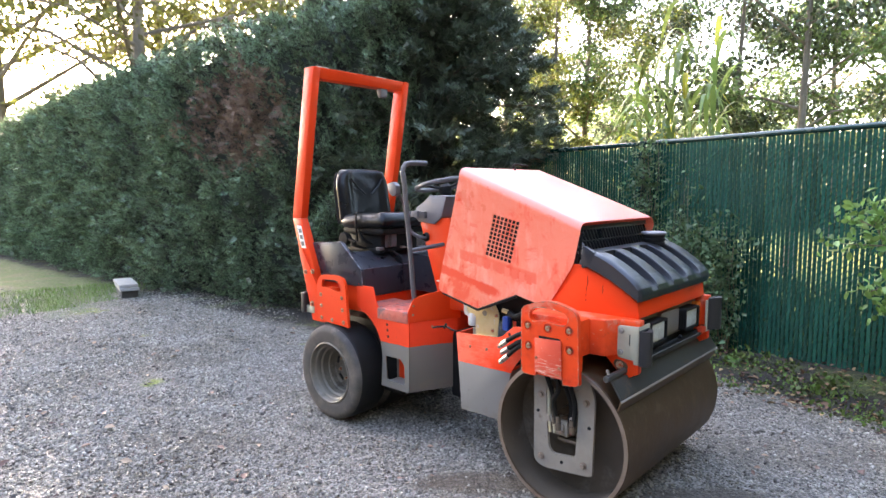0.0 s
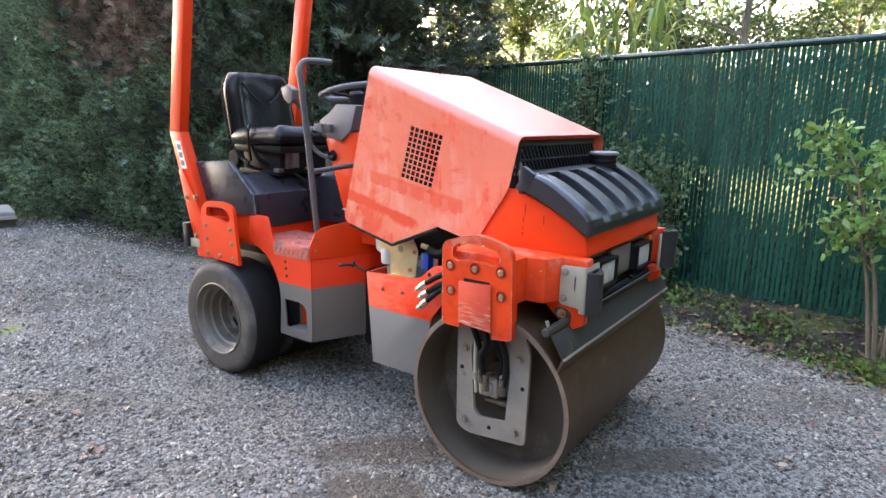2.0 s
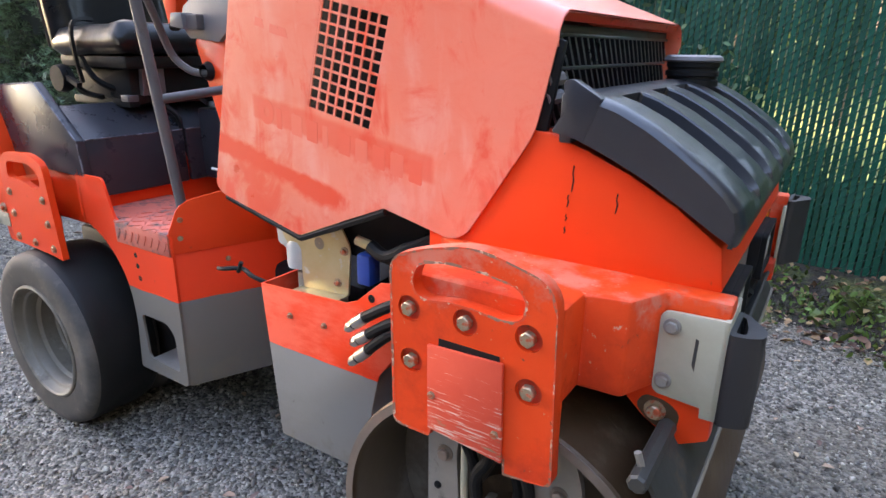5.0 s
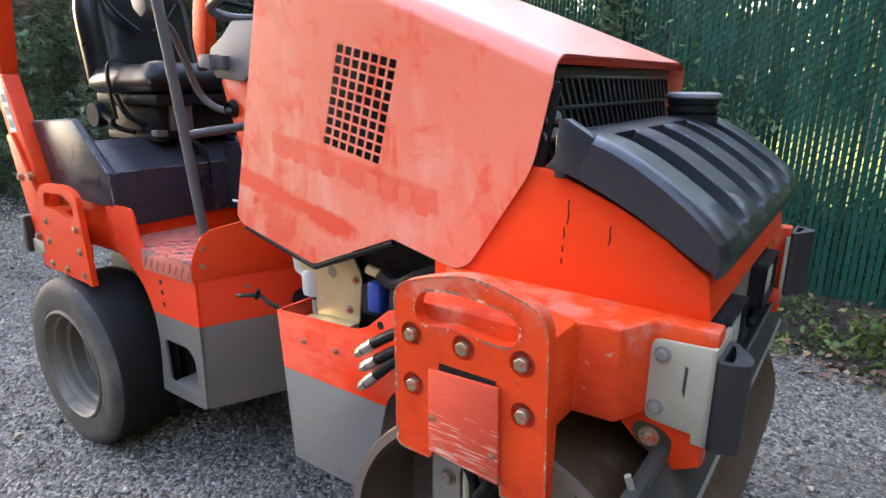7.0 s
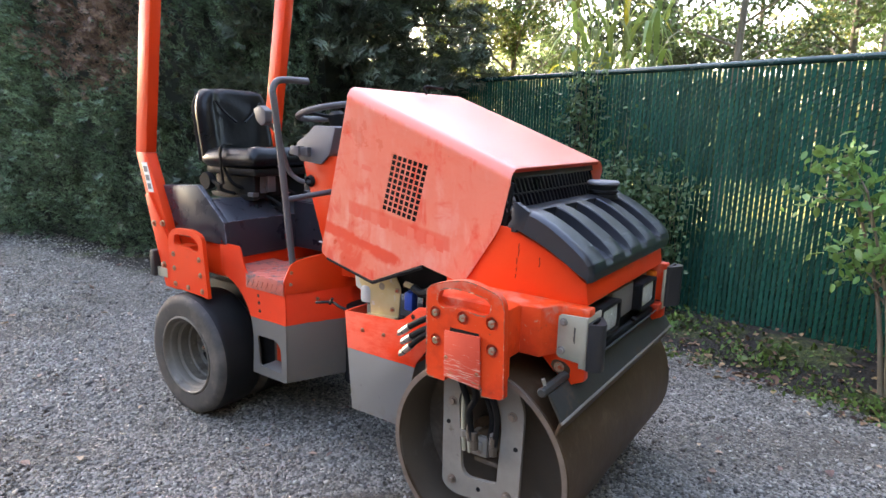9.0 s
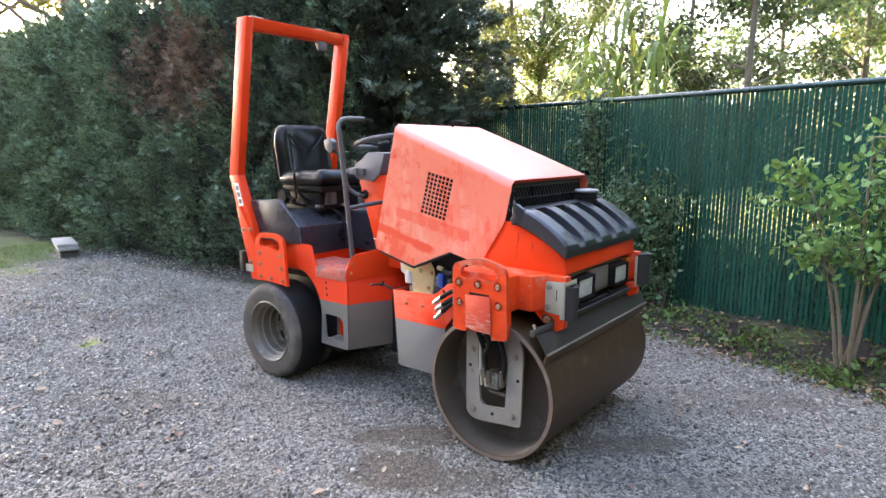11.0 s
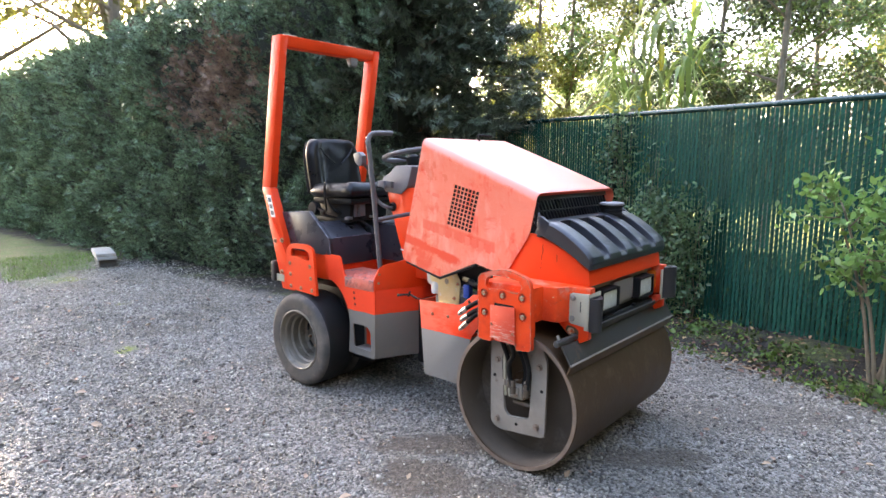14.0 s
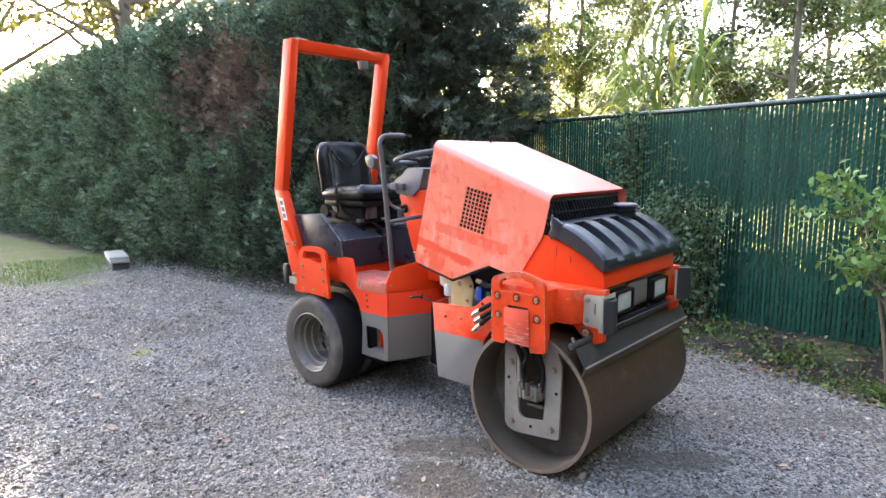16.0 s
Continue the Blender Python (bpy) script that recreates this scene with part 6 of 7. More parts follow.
def make_conifer(base, height, radius, n, name="conifer_tree", label="dark evergreen conifer with drooping branches", low=0.25, dark=True):
    tr = tagged(empty(name, Matrix.Translation(base)), label, "tree", "conifers beside the hedge")
    part("trunk", tube([(0, 0, -0.05), (0.02, 0, height * 0.5), (0, 0.02, height)], [0.16, 0.10, 0.02], 10), M["bark"], tr)
    V, Fc, off = [], [], 0
    nb = int(n / 110)
    bm = bmesh.new()
    for k in range(nb):
        h = low + (height - low) * (k / nb) ** 0.95
        a = k * 2.399 + rng.normal(0, 0.25)
        R = radius * (1 - (h / height) ** 1.5) * rng.uniform(0.72, 1.12) + 0.1
        m = 110
        u = rng.random(m) ** 0.6
        w = 0.10 + 0.20 * np.sin(np.pi * np.clip(u, 0, 1)) * R
        out = u * R
        drop = -0.10 * R * u ** 2 + 0.16 * u * R
        p = np.stack([np.cos(a) * out - np.sin(a) * rng.normal(0, 0.5, m) * w, np.sin(a) * out + np.cos(a) * rng.normal(0, 0.5, m) * w, h + drop + rng.normal(0, 0.05, m)], 1)
        d = np.stack([np.cos(a) + rng.normal(0, 0.5, m), np.sin(a) + rng.normal(0, 0.5, m), 0.15 + rng.normal(0, 0.35, m)], 1)
        v, f = scatter(SPRAY, SPRAY_F, p, frames_from(d, rng.uniform(0, 6.28, m)), rng.uniform(0.11, 0.23, m))
        V.append(v)
        Fc.append(f + off)
        off += len(v)
        if k % 2 == 0:
            tube([(0, 0, h), (math.cos(a) * R * 0.5, math.sin(a) * R * 0.5, h + 0.06 * R), (math.cos(a) * R * 0.95, math.sin(a) * R * 0.95, h + 0.06 * R)], [0.022, 0.014, 0.004], 5, bm)
    part("branch", bm, M["bark"], tr)
    soup("crown", np.concatenate(V), np.concatenate(Fc), M["cypress_dark"] if dark else M["cypress"], tr)
    return tr


make_conifer((-0.05, 8.1, 0), 5.8, 1.85, 29000)
make_conifer((-1.35, 8.9, 0), 5.2, 1.35, 12000)


def make_tree(base, height, spread, leaves, leaf, material, crown_from=0.35, trunk=0.13, label="tall leafy tree with a grey trunk", limbs=16, lean=(0, 0), name="tree", seed=1):
    r = np.random.default_rng(seed)
    tr = tagged(empty(name, Matrix.Translation(base)), label, "tree", "trees behind the hedge" if base[0] < 0 else "trees behind the fence")
    bm = bmesh.new()
    pts = [Vector((lean[0] * t + 0.12 * math.sin(3 * t + seed), lean[1] * t, height * t)) for t in np.linspace(0, 0.94, 9)]
    pts[0].z = -0.1
    tube(pts, [trunk * (1.25 if i == 0 else 1 - 0.1 * i) for i in range(9)], 9, bm)
    centres, spans = [], []
    for k in range(limbs):
        t = crown_from + (0.98 - crown_from) * k / limbs
        i = min(int(t / 0.94 * 8), 7)
        o = pts[i].lerp(pts[i + 1], min(1, t / 0.94 * 8 - i))
        a = k * 2.4 + r.normal(0, 0.3)
        R = spread * (1 - abs((t - crown_from) / (1 - crown_from) - 0.4) * 0.85) * r.uniform(0.7, 1.15)
        e = o + Vector((math.cos(a) * R, math.sin(a) * R, R * r.uniform(0.1, 0.7)))
        mid = o.lerp(e, 0.5) + Vector((0, 0, R * 0.10))
        tube([o, mid, e], [trunk * 0.42 * (1.1 - t), trunk * 0.28 * (1.1 - t), 0.010], 6, bm)
        centres += [e, o.lerp(e, 0.75)]
        spans += [R * 0.14, R * 0.115]
        for q in range(3):
            s = mid.lerp(e, r.random())
            e2 = s + Vector((r.normal(0, 0.35) * R, r.normal(0, 0.35) * R, r.uniform(-0.1, 0.35) * R))
            tube([s, e2], [trunk * 0.12, 0.005], 5, bm)
            centres.append(e2)
            spans.append(R * 0.115)
    part("trunk", bm, M["bark"], tr)
    c = np.array([list(v) for v in centres])
    w = np.array(spans) * 0.85 + 0.05
    pick = r.integers(0, len(c), leaves)
    p = c[pick] + r.normal(0, 1, (leaves, 3)) * w[pick][:, None] * np.array([1, 1, 0.62])
    d = r.normal(0, 1, (leaves, 3)) + np.array([0, 0, -0.35])
    v, f = scatter(DIA, DIA_F, p, frames_from(d, r.uniform(0, 6.28, leaves)), r.uniform(0.7, 1.3, leaves) * leaf)
    soup("crown", v, f, material, tr)
    return tr


def at_bearing(deg, dist):
    return (0.16 + dist * math.sin(radians(deg)), -0.1 + dist * math.cos(radians(deg)), 0)


# woods behind the fence
DARK, YEL = "dark leafy tree against the sky", "leafy tree with yellowing leaves"
make_tree(at_bearing(9.7, 15.0), 7.6, 2.0, 16031, 0.092, M["leaf_yellow"], 0.24, 0.085, YEL, seed=3)
make_tree(at_bearing(12.3, 16.0), 7.8, 2.0, 14180, 0.092, M["leaf"], 0.30, 0.10, seed=4)
make_tree(at_bearing(24.2, 14.0), 7.4, 2.4, 17356, 0.092, M["leaf_dark"], 0.20, 0.085, DARK, seed=5)
make_tree(at_bearing(28.6, 12.0), 8.2, 2.4, 10960, 0.082, M["leaf"], 0.30, 0.085, seed=6)
make_tree(at_bearing(36.5, 15.0), 8.0, 2.9, 17356, 0.092, M["leaf_dark"], 0.18, 0.10, DARK, seed=7)
make_tree(at_bearing(17.5, 23.0), 8.6, 2.8, 10504, 0.128, M["leaf_dark"], 0.16, 0.13, DARK, seed=8)
make_tree(at_bearing(31.5, 22.0), 8.6, 3.0, 11874, 0.128, M["leaf"], 0.14, 0.13, seed=9)
make_tree(at_bearing(44.0, 17.0), 9.0, 3.2, 14844, 0.119, M["leaf"], 0.16, 0.12, seed=10)
make_tree(at_bearing(5.0, 20.0), 8.2, 2.6, 14180, 0.119, M["leaf_yellow"], 0.2, 0.12, YEL, seed=11)
make_tree(at_bearing(50.0, 13.0), 9.0, 3.0, 11874, 0.110, M["leaf"], 0.16, 0.12, seed=19)
make_tree(at_bearing(39.5, 24.0), 9.0, 3.4, 11874, 0.146, M["leaf_yellow"], 0.12, 0.13, YEL, seed=21)
# trees behind the hedge
SPREAD = "spreading tree with dark limbs and thin yellowing leaves"
make_tree(at_bearing(-27.0, 15.5), 9.6, 4.8, 19000, 0.125, M["leaf_olive"], 0.30, 0.21, SPREAD, 26, seed=12)
make_tree(at_bearing(-36.5, 19.5), 11.5, 5.6, 20000, 0.150, M["leaf_olive"], 0.22, 0.20, SPREAD, 26, seed=13)
make_tree(at_bearing(-15.0, 20.0), 9.5, 4.0, 9000, 0.125, M["leaf_olive"], 0.34, 0.17, SPREAD, 16, seed=14)
# Added tall trees; their high crowns keep the sun off the yard.
SHADE_TREE = "tall tree added to shade the yard, with a high olive-green crown"
for bearing, dist, height, seed in ((-19.5, 29.0, 17.0, 32), (-25.0, 27.0, 16.0, 33), (-50.0, 27.0, 16.0, 36)):
    make_tree(at_bearing(bearing, dist), height, 5.2, 10000, 0.20, M["leaf_olive"], 0.42, 0.24, SHADE_TREE, 22, seed=seed)


def make_thicket():
    """Low far undergrowth beyond the field, its leaf colour lightened for haze."""
    V, Fc, off = [], [], 0
    for k in range(78):
        a = rng.uniform(-60, 62) if k < 26 else rng.uniform(0, 60)
        dist = rng.uniform(26, 42)
        x, y, _ = at_bearing(a, dist)
        R, H, m = rng.uniform(1.5, 3.0), (rng.uniform(1.8, 4.2) if k < 26 else rng.uniform(3.0, 6.5)), 900
        p = np.stack([x + rng.normal(0, R * 0.6, m), y + rng.normal(0, R * 0.6, m), H * rng.random(m) ** 1.2], 1)
        d = rng.normal(0, 1, (m, 3))
        v, f = scatter(DIA, DIA_F, p, frames_from(d, rng.uniform(0, 6.28, m)), rng.uniform(0.18, 0.42, m))
        V.append(v)
        Fc.append(f + off)
        off += len(v)
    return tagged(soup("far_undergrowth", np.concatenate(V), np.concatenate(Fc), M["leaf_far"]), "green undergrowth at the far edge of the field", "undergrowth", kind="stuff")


make_thicket()


def make_sky_block():
    """Unseen dark wall that closes the yard, added to block low sky light."""
    b = bmesh.new()
    rows, n, m = [], 90, 10
    for i in range(n + 1):
        deg = 62 + 228 * i / n
        a = radians(deg)
        col = []
        for j in range(m + 1):
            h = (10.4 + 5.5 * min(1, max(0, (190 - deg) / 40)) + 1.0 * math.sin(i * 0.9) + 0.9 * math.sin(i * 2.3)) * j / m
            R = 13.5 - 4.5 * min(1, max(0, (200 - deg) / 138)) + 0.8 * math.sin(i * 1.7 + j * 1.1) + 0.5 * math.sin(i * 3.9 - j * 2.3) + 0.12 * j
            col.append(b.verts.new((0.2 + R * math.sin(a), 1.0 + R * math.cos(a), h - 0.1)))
        rows.append(col)
    for p, q in zip(rows, rows[1:]):
        for j in range(m):
            b.faces.new((p[j], q[j], q[j + 1], p[j + 1]))
    return tagged(part("backdrop", b, M["core"], None), "added unseen dark green wall closing the yard to block sky light", "backdrop", kind="structure")


make_sky_block()


def make_fence_undergrowth():
    """Weeds and bushes close behind the fence, with gaps."""
    V, Fc, off = [], [], 0
    for k in range(112):
        s, d = rng.uniform(-0.8, 6.8), -rng.uniform(0.3, 1.4)
        if k < 48:
            lo, H, m = 0.0, rng.uniform(0.35, 0.75), 130
        elif k < 72:
            lo, H, m = 1.15, rng.uniform(0.5, 0.95), 130
        else:
            lo, H, m = 0.0, rng.uniform(1.0, 1.7), 150
            if 1.9 < s < 3.2 or s < 1.2:
                continue
        x = FENCE_P.x + FENCE_D.x * s + FENCE_N.x * d
        y = FENCE_P.y + FENCE_D.y * s + FENCE_N.y * d
        al = rng.normal(0, 0.24, m)
        p = np.stack([x + FENCE_D.x * al + rng.normal(0, 0.07, m), y + FENCE_D.y * al + rng.normal(0, 0.07, m), lo + H * rng.random(m)], 1)
        p = p[fence_dist(p[:, 0], p[:, 1]) < -0.08]
        dd = rng.normal(0, 1, (len(p), 3))
        v, f = scatter(LEAF, LEAF_F, p, frames_from(dd, rng.uniform(0, 6.28, len(p))), rng.uniform(0.07, 0.16, len(p)))
        V.append(v)
        Fc.append(f + off)
        off += len(v)
    return tagged(soup("fence_undergrowth", np.concatenate(V), np.concatenate(Fc), M["vine_leaf"]), "green bushes and weeds growing behind the fence", "undergrowth", kind="stuff")


make_fence_undergrowth()


def make_reeds(centre, spread, stalks):
    tr = tagged(empty("giant_reed", Matrix.Translation(centre)), "tall giant reed with arching yellow-green leaves behind the fence", "reed")
    bm = bmesh.new()
    V, Fc, off = [], [], 0
    for k in range(stalks):
        x, y = rng.normal(0, spread), rng.normal(0, spread * 0.6)
        h = rng.uniform(2.3, 3.4)
        lx, ly = rng.normal(0, 0.16), rng.normal(0, 0.12)
        tube([(x, y, -0.05), (x + lx * 0.4, y + ly * 0.4, h * 0.55), (x + lx, y + ly, h)], [0.013, 0.010, 0.004], 6, bm)
        for q in range(10):
            t = 0.36 + 0.62 * q / 9
            o = np.array([x + lx * t, y + ly * t, h * t])
            a = rng.uniform(0, 6.28)
            ln, arch = rng.uniform(0.65, 1.15), rng.uniform(0.5, 1.25)
            dirv = np.array([math.cos(a), math.sin(a), 0])
            sidev = np.array([-math.sin(a), math.cos(a), 0])
            pts, nn = [], 7
            for i in range(nn):
                s = i / (nn - 1)
                c = o + dirv * ln * (0.22 * s + 0.50 * s * s) * arch + np.array([0, 0, ln * (1.0 * s - (0.55 + 0.5 * arch) * s * s * s)])
                wdt = 0.040 * (1 - s) ** 0.6 * (0.5 + 1.6 * min(s, 0.3))
                pts += [c - sidev * wdt, c + sidev * wdt]
            V.append(np.array(pts))
            Fc.append(np.array([(2 * i, 2 * i + 1, 2 * i + 3, 2 * i + 2) for i in range(nn - 1)]) + off)
            off += len(pts)
    part("stalk", bm, M["reed"], tr)
    yel = [i for i in range(len(V)) if i % 13 == 4]
    for sel, mm, lb in (([i for i in range(len(V)) if i % 13 != 4], M["reed"], ""), (yel, M["reed_yellow"], "yellowed leaves")):
        soup("leaves", np.concatenate([V[i] for i in sel]), np.concatenate([Fc[i] - Fc[i].min() + 14 * k for k, i in enumerate(sel)]), mm, tr, lb, smooth=True)
    return tr


make_reeds((2.72, 7.40, 0.0), 0.32, 14)

# ---- fence: chain link with green slats ----
def fence_pt(s, z=0.0, d=0.0):
    return Vector((FENCE_P.x + FENCE_D.x * s + FENCE_N.x * d, FENCE_P.y + FENCE_D.y * s + FENCE_N.y * d, z))


M["slat"] = mat("green_slat", (0.0035, 0.041, 0.028), (0.007, 0.068, 0.048), 2.2, 0.5, bump=0.05, bscale=60, contrast=0.3, spec=0.12)
nt_ = M["slat"].node_tree
oi = nt_.nodes.new("ShaderNodeObjectInfo")
hs_ = nt_.nodes.new("ShaderNodeHueSaturation")
mr_ = nt_.nodes.new("ShaderNodeMapRange")
mr_.inputs["To Min"].default_value, mr_.inputs["To Max"].default_value = 0.75, 1.25
nt_.links.new(oi.outputs["Random"], mr_.inputs["Value"])
nt_.links.new(mr_.outputs["Result"], hs_.inputs["Value"])
bs_ = nt_.nodes["Principled BSDF"]
nt_.links.new(bs_.inputs["Base Color"].links[0].from_socket, hs_.inputs["Color"])
nt_.links.new(hs_.outputs["Color"], bs_.inputs["Base Color"])
M["wire"] = mat("green_wire", (0.004, 0.030, 0.022), (0.008, 0.045, 0.034), 20, 0.4, spec=0.3)
M["rail"] = mat("green_rail", (0.006, 0.028, 0.024), (0.014, 0.045, 0.040), 6, 0.26, metal=0.0)

FTOP, S0, S1 = 1.965, -1.1, 7.2
fence = tagged(empty("chain_link_fence", Matrix.Translation(fence_pt(0)) @ pose(0, 0, 0, 0, 0, math.degrees(math.atan2(FENCE_D.y, FENCE_D.x)))), "green chain-link fence with vertical privacy slats", "fence")
part("top_rail", tube([(S0, 0, FTOP), (S1, 0, FTOP)], 0.024, 14), M["rail"], fence, "round green top rail")
first_post = None
for k in range(3):
    s = 1.25 + 3.0 * k
    if first_post is None:
        first_post = part("post", tube([(0, 0, -0.1), (0, 0, FTOP + 0.02)], 0.032, 14), M["rail"], fence)
        first_post.matrix_basis = pose(s, -0.045, 0)
    else:
        again(first_post, pose(s, -0.045, 0))
pitch = 0.0378
sl = None
count = int((S1 - S0) / pitch)
for k in range(count):
    s = S0 + (k + 0.5) * pitch + rng.normal(0, 0.0008)
    m = pose(s, rng.normal(0, 0.0012), 0.04 + rng.normal(0, 0.008), 0, rng.normal(0, 0.03), rng.normal(0, 1.5))
    if sl is None:
        sl = part("slat", box((-0.0147, -0.0014, 0.0), (0.0147, 0.0014, FTOP - 0.06), 0.0008, None, 1), M["slat"], fence)
        sl.matrix_basis = m
    else:
        again(sl, m)


def wire_mesh():
    """Wires of the mesh: each passes slantwise before a slat and dips into the gaps on both sides."""
    r, dz, rise = 0.0030, 0.048, 0.038
    bend = np.array([(0, 0.004, 0), (0.18, -0.0055, 0.18), (0.82, -0.0055, 0.82), (1.0, 0.004, 1.0)])
    ring = np.array([(0, -r, 0.3 * r), (0.5 * r, r * 0.5, r * 0.8), (-0.5 * r, r * 0.5, -r * 0.8)])
    t = (bend * np.array([pitch, 1, rise]))[:, None] + ring[None]
    faces = [(3 * j + q, 3 * j + (q + 1) % 3, 3 * j + 3 + (q + 1) % 3, 3 * j + 3 + q) for j in range(3) for q in range(3)]
    ks, js = np.meshgrid(np.arange(count), np.arange(int((FTOP - 0.10) / dz)))
    at = np.stack([S0 + ks.ravel() * pitch, np.zeros(ks.size), 0.05 + js.ravel() * dz + (ks.ravel() % 2) * dz * 0.5], 1)
    turn = np.repeat(np.eye(3)[None], len(at), 0)
    v, f = scatter(t.reshape(-1, 3), faces, at, turn, np.ones(len(at)))
    # the twisted links where two wires meet in a gap
    link = np.array([(-0.0052, -0.0042, -0.003), (0.0052, -0.0042, 0.006), (0.0052, -0.0042, 0.019), (-0.0052, -0.0042, 0.010), (-0.0052, 0.004, 0.0), (0.0052, 0.004, 0.014)])
    v2, f2 = scatter(link, [(0, 1, 2, 3), (4, 0, 3, 4), (1, 5, 2, 1)][:1] + [(3, 2, 5, 4), (0, 4, 5, 1)], at - np.array([0, 0, 0.006]), turn, np.ones(len(at)))
    v, f = np.concatenate([v, v2]), np.concatenate([f, f2 + len(v)])
    w = soup("wire_mesh", v, f, M["wire"], fence, "green coated wire mesh")
    w["kind"] = "stuff"


wire_mesh()


# ---- plants before the fence ----
def leaf_cloud(name, centres, spans, n, size, material, parent, down=0.3, label="", tmpl=OVAL, faces=OVAL_F):
    c, w = np.array(centres, float), np.array(spans, float)
    pick = rng.integers(0, len(c), n)
    p = c[pick] + rng.normal(0, 1, (n, 3)) * w[pick][:, None]
    d = rng.normal(0, 1, (n, 3)) + np.array([FENCE_N.x * 0.8, FENCE_N.y * 0.8, -down])
    v, f = scatter(tmpl, faces, p, frames_from(d, rng.uniform(0, 6.28, n)), rng.uniform(0.6, 1.25, n) * size)
    return soup(name, v, f, material, parent, label)


def make_shrub(base):
    tr = tagged(empty("leafy_shrub", Matrix.Translation(base)), "bright green leafy shrub with bare lower stems before the fence", "shrub")
    bm = bmesh.new()
    tips, spans = [], []
    stems = [(-0.05, 0.02, -0.28, 0.20, 1.30), (0.05, 0.03, 0.22, 0.05, 1.45), (0.0, -0.03, -0.12, -0.14, 1.50), (0.02, 0.05, 0.48, -0.12, 1.15), (-0.03, 0.0, -0.30, 0.02, 1.12), (0.04, 0.0, 0.30, -0.12, 1.32)]
    for i, (x, y, ex, ey, h) in enumerate(stems):
        a, b_, c = Vector((x, y, -0.03)), Vector((x + ex * 0.3, y + ey * 0.3, h * 0.45)), Vector((x + ex, y + ey, h))
        tube(smooth_path([a, b_, c], 5), [0.016 - 0.0011 * k for k in range(11)], 7, bm)
        for q in range(7):
            t = 0.45 + 0.55 * q / 6
            o = b_.lerp(c, (t - 0.45) / 0.55)
            e = o + Vector((rng.normal(0.0, 0.16), rng.normal(0, 0.15), rng.uniform(-0.05, 0.22)))
            tube([o, e], [0.007, 0.002], 5, bm)
            tips += [tuple(e), tuple(o.lerp(e, 0.6))]
            spans += [0.060, 0.045]
        tips.append(tuple(c))
        spans.append(0.08)
    part("stem", bm, M["twig"], tr)
    leaf_cloud("leaves", tips, spans, 1650, 0.063, M["shrub_leaf"], tr)
    return tr


make_shrub((3.10, 3.72, 0.07))


def make_vine(s, width, zs, n, size, label, bulge=0.06):
    tr = tagged(empty("vine", Matrix.Translation(fence_pt(s, 0, 0.07))), label, "vine", "vines on the fence")
    bm = bmesh.new()
    tips, spans = [], []
    for k in range(6):
        x = rng.normal(0, width * 0.5)
        pts = [Vector((FENCE_D.x * x * (0.4 + 0.6 * t) + 0.03 * math.sin(9 * t + k), FENCE_D.y * x * (0.4 + 0.6 * t), zs * t)) for t in np.linspace(0, rng.uniform(0.6, 1.0), 9)]
        tube(pts, [0.006 - 0.0005 * i for i in range(9)], 5, bm)
        for p in pts[2:]:
            tips.append((p.x, p.y, p.z))
            spans.append(0.055 + width * 0.10)
    part("stem", bm, M["twig"], tr)
    tips = [(a + FENCE_N.x * bulge * 0.5, c + FENCE_N.y * bulge * 0.5, e) for a, c, e in tips]
    leaf_cloud("leaves", tips, spans, n, size, M["vine_leaf"], tr)
    return tr


make_vine(1.35, 0.22, 2.16, 1300, 0.052, "climbing green vine on the fence")
make_vine(1.65, 0.45, 2.00, 420, 0.052, "thin climbing green vine on the fence")
make_vine(1.95, 0.60, 1.35, 1700, 0.050, "leafy grey-green creeper bush against the fence", 0.26)
make_vine(2.25, 0.42, 1.15, 1300, 0.050, "leafy grey-green creeper bush against the fence", 0.2)
make_vine(1.75, 0.6, 0.35, 220, 0.06, "low green creeper at the foot of the fence")


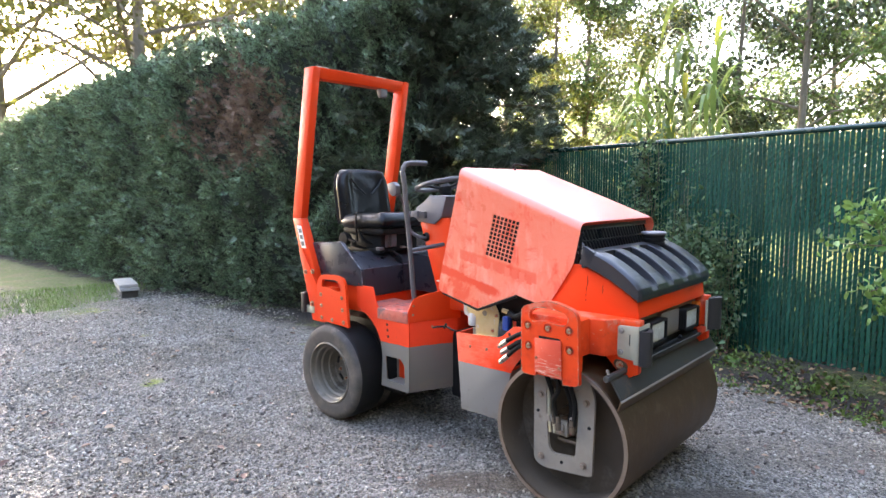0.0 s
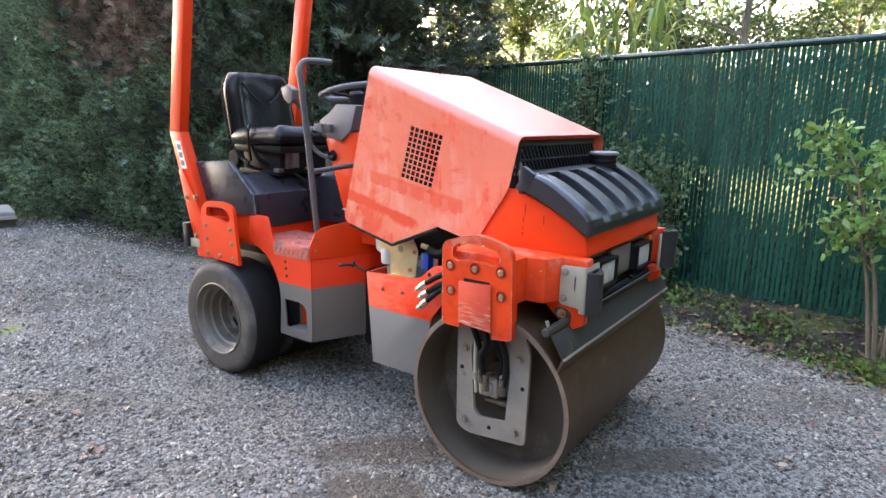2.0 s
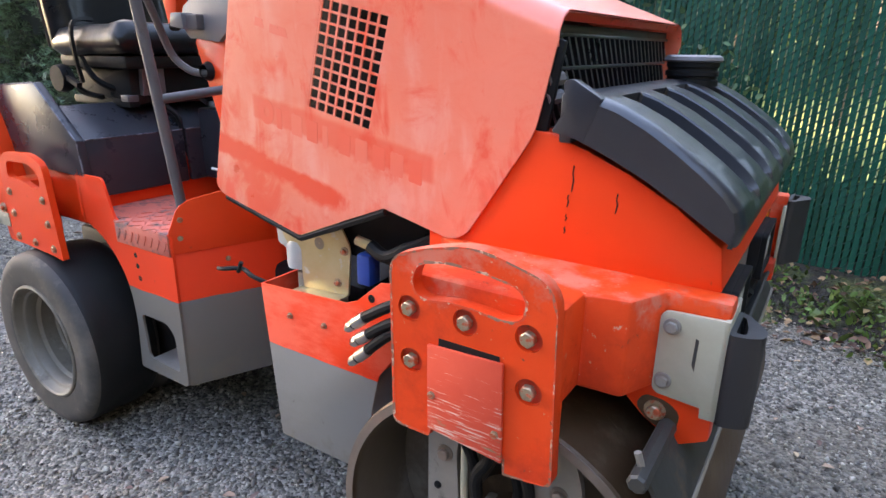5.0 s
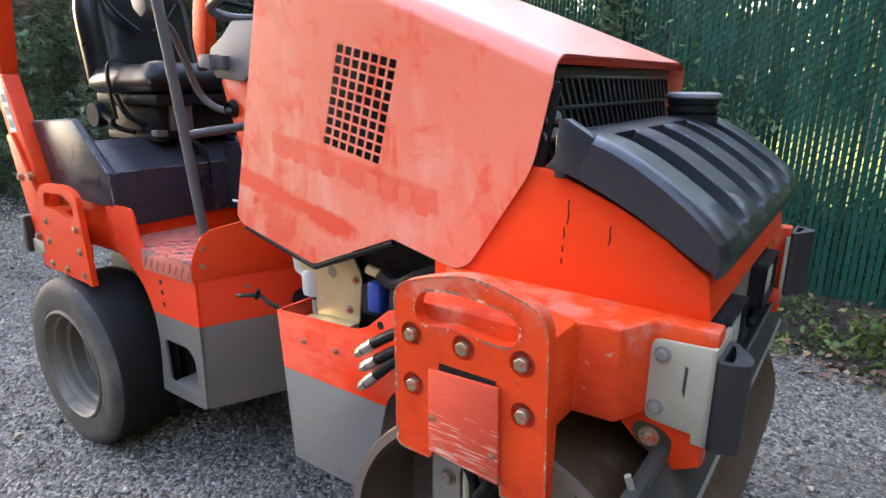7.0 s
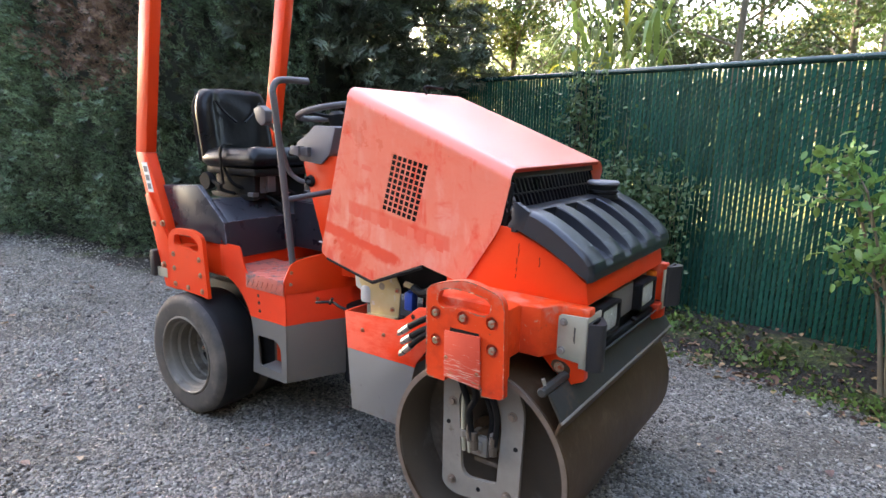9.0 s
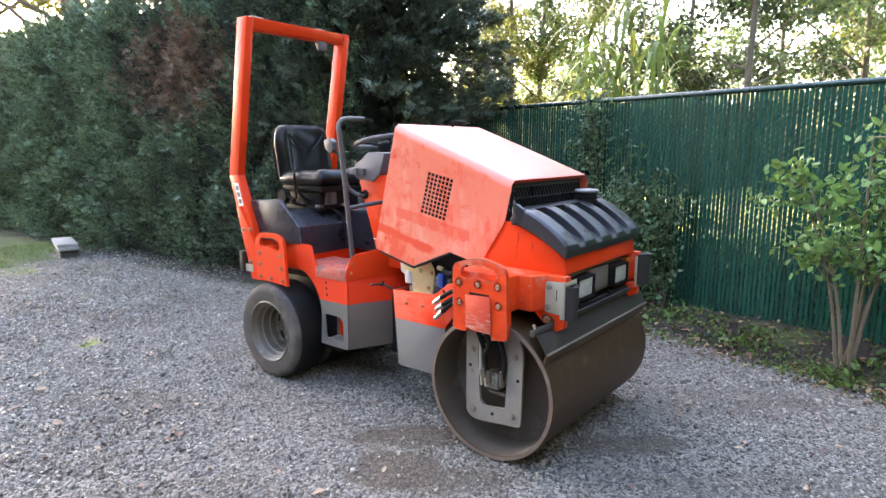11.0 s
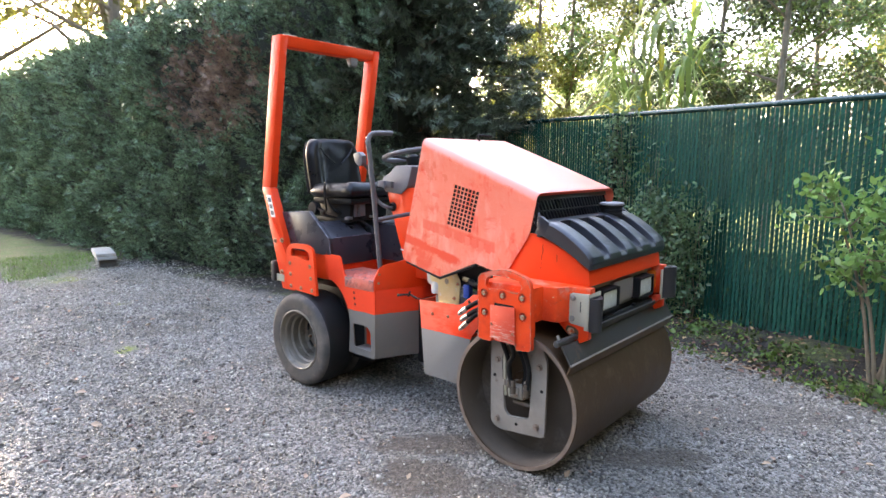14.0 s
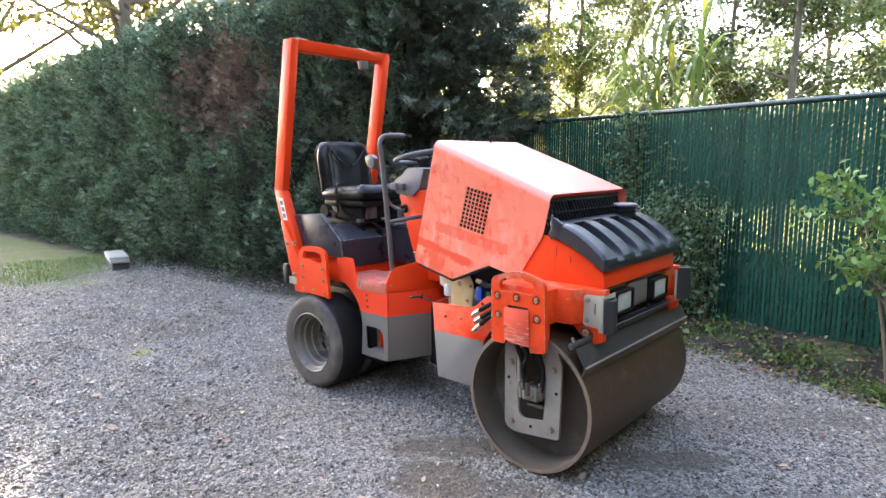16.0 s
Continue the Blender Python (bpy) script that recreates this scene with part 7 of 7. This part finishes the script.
def make_litter():
    """Fallen leaves, thickest on the strip of soil along the fence."""
    n = 1500
    s, d = rng.uniform(-0.6, 6.5, n), rng.beta(1.7, 1.2, n) * 0.95
    p = np.stack([FENCE_P.x + FENCE_D.x * s + FENCE_N.x * d, FENCE_P.y + FENCE_D.y * s + FENCE_N.y * d, np.zeros(n)], 1)
    n2 = 720
    q = np.stack([rng.uniform(-4.5, 4.0, n2), rng.uniform(1.4, 7.5, n2), np.zeros(n2)], 1)
    p = np.concatenate([p, q[in_yard(q)]])
    n = len(p)
    p[:, 2] = ground_z(p[:, 0], p[:, 1]) + rng.uniform(0.006, 0.020, n)
    d = np.stack([rng.normal(0, 1, n), rng.normal(0, 1, n), rng.normal(0, 0.25, n)], 1)
    T = np.array([(0, 0, 0), (0.30, 0.16, 0.35), (0.20, 0.10, 0.75), (0, 0, 1.0), (-0.22, 0.12, 0.7), (-0.30, 0.15, 0.35), (0, -0.06, 0.5)], float)
    TF = [(0, 1, 6), (1, 2, 6), (2, 3, 6), (3, 4, 6), (4, 5, 6), (5, 0, 6)]
    fr = frames_from(d, np.zeros(n))
    fr2 = fr.copy()
    up = np.array([0, 0, 1.0]) + rng.normal(0, 0.25, (n, 3))
    z = fr[:, :, 2]
    xx = np.cross(up, z)
    xx /= np.linalg.norm(xx, axis=1, keepdims=True)
    fr2 = np.stack([xx, np.cross(z, xx), z], 2)
    size = np.where(np.arange(n) < 1500, rng.uniform(0.022, 0.060, n), np.where(rng.random(n) < 0.15, rng.uniform(0.05, 0.075, n), rng.uniform(0.020, 0.048, n)))
    own = np.arange(n) < 1500
    for sel, name, mm, lb in ((own, "leaf_litter", M["dead_leaf"], "brown dead leaves on the soil strip under the fence"), (~own, "fallen_leaves", M["pale_leaf"], "pale dry fallen leaves scattered on the gravel")):
        v, f = scatter(T, TF, p[sel], fr2[sel], size[sel])
        tagged(soup(name, v, f, mm), lb, "leaves", kind="stuff")


make_litter()


def make_weeds():
    n = 11000
    s, d = rng.uniform(-0.6, 6.5, n), rng.beta(2.2, 1.6, n) * 0.95
    clump = np.sin(s * 5.3) * np.sin(d * 9 + s * 2) + rng.normal(0, 0.5, n)
    s, d = s[clump > 0.1], d[clump > 0.1]
    n = len(s)
    p = np.stack([FENCE_P.x + FENCE_D.x * s + FENCE_N.x * d, FENCE_P.y + FENCE_D.y * s + FENCE_N.y * d, np.zeros(n)], 1)
    p[:, 2] = ground_z(p[:, 0], p[:, 1]) + rng.uniform(0.0, 0.05, n) * (1 + 1.2 * (rng.random(n) < 0.2))
    dd = rng.normal(0, 1, (n, 3)) + np.array([0, 0, 0.5])
    v, f = scatter(OVAL, OVAL_F, p, frames_from(dd, rng.uniform(0, 6.28, n)), rng.uniform(0.014, 0.045, n) * (1 + 0.5 * (np.sin(s * 8.1) > 0.75)))
    tagged(soup("ground_weeds", v, f, M["weed"]), "low green weeds among dead leaves under the fence", "weeds", kind="stuff")
    n = 30000
    x, y = rng.uniform(-9.5, -4.0, n), rng.uniform(6.5, 13.5, n)
    hx = (HEDGE[2].x - x) * -0.64 + (HEDGE[2].y - y) * 0.766
    ok = (hx > 0.2) & (hx < 2.0 + 0.5 * np.sin(x * 2)) & (x + 0.4 * np.sin(3 * y) < -4.6)
    x, y = x[ok], y[ok]
    n = len(x)
    blade = np.array([(-0.05, 0, 0), (0.05, 0, 0), (0, 0.18, 1.0)], float)
    d = rng.normal(0, 0.45, (n, 3)) + np.array([0, 0, 1.0])
    v, f = scatter(blade, [(0, 1, 2)], np.stack([x, y, ground_z(x, y)], 1), frames_from(d, rng.uniform(0, 6.28, n)), rng.uniform(0.03, 0.085, n))
    tagged(soup("grass", v, f, M["grass"]), "patchy short green grass beside the hedge", "grass", kind="stuff")


M["grass"] = mat("grass_blades", (0.060, 0.130, 0.022), (0.150, 0.230, 0.045), 1.5, 0.55, island=0.4, contrast=0.4, sub=0.3)
make_weeds()

# ---- stacked slabs by the hedge ----
M["slab"] = worn(mat("pale_concrete", (0.30, 0.28, 0.25), (0.40, 0.37, 0.33), 10, 0.85, bump=0.2, bscale=60), (0.24, 0.24, 0.19), 12, 0.58, 0.7, 0.9)
# Dark block under the slabs stands for the shadowed gap there.
M["slab_shadow"] = mat("slab_shadow_dark", (0.06, 0.055, 0.05), (0.10, 0.09, 0.08), 10, 0.9, bump=0.2, bscale=50)
stack = tagged(empty("slab_stack", pose(-4.66, 8.72, -0.03, 0, 0, 34)), "pale concrete slabs stacked by the hedge over a dark block for their shadow", "slab stack")
part("block", box((-0.11, -0.20, 0.0), (0.11, 0.48, 0.105), 0.008), M["slab_shadow"], stack, "dark block standing for the shadowed gap")
part("slab", box((-0.13, -0.26, 0.107), (0.12, 0.50, 0.150), 0.008), M["slab"], stack)
part("slab", box((-0.14, -0.24, 0.153), (0.11, 0.52, 0.200), 0.008), M["slab"], stack)
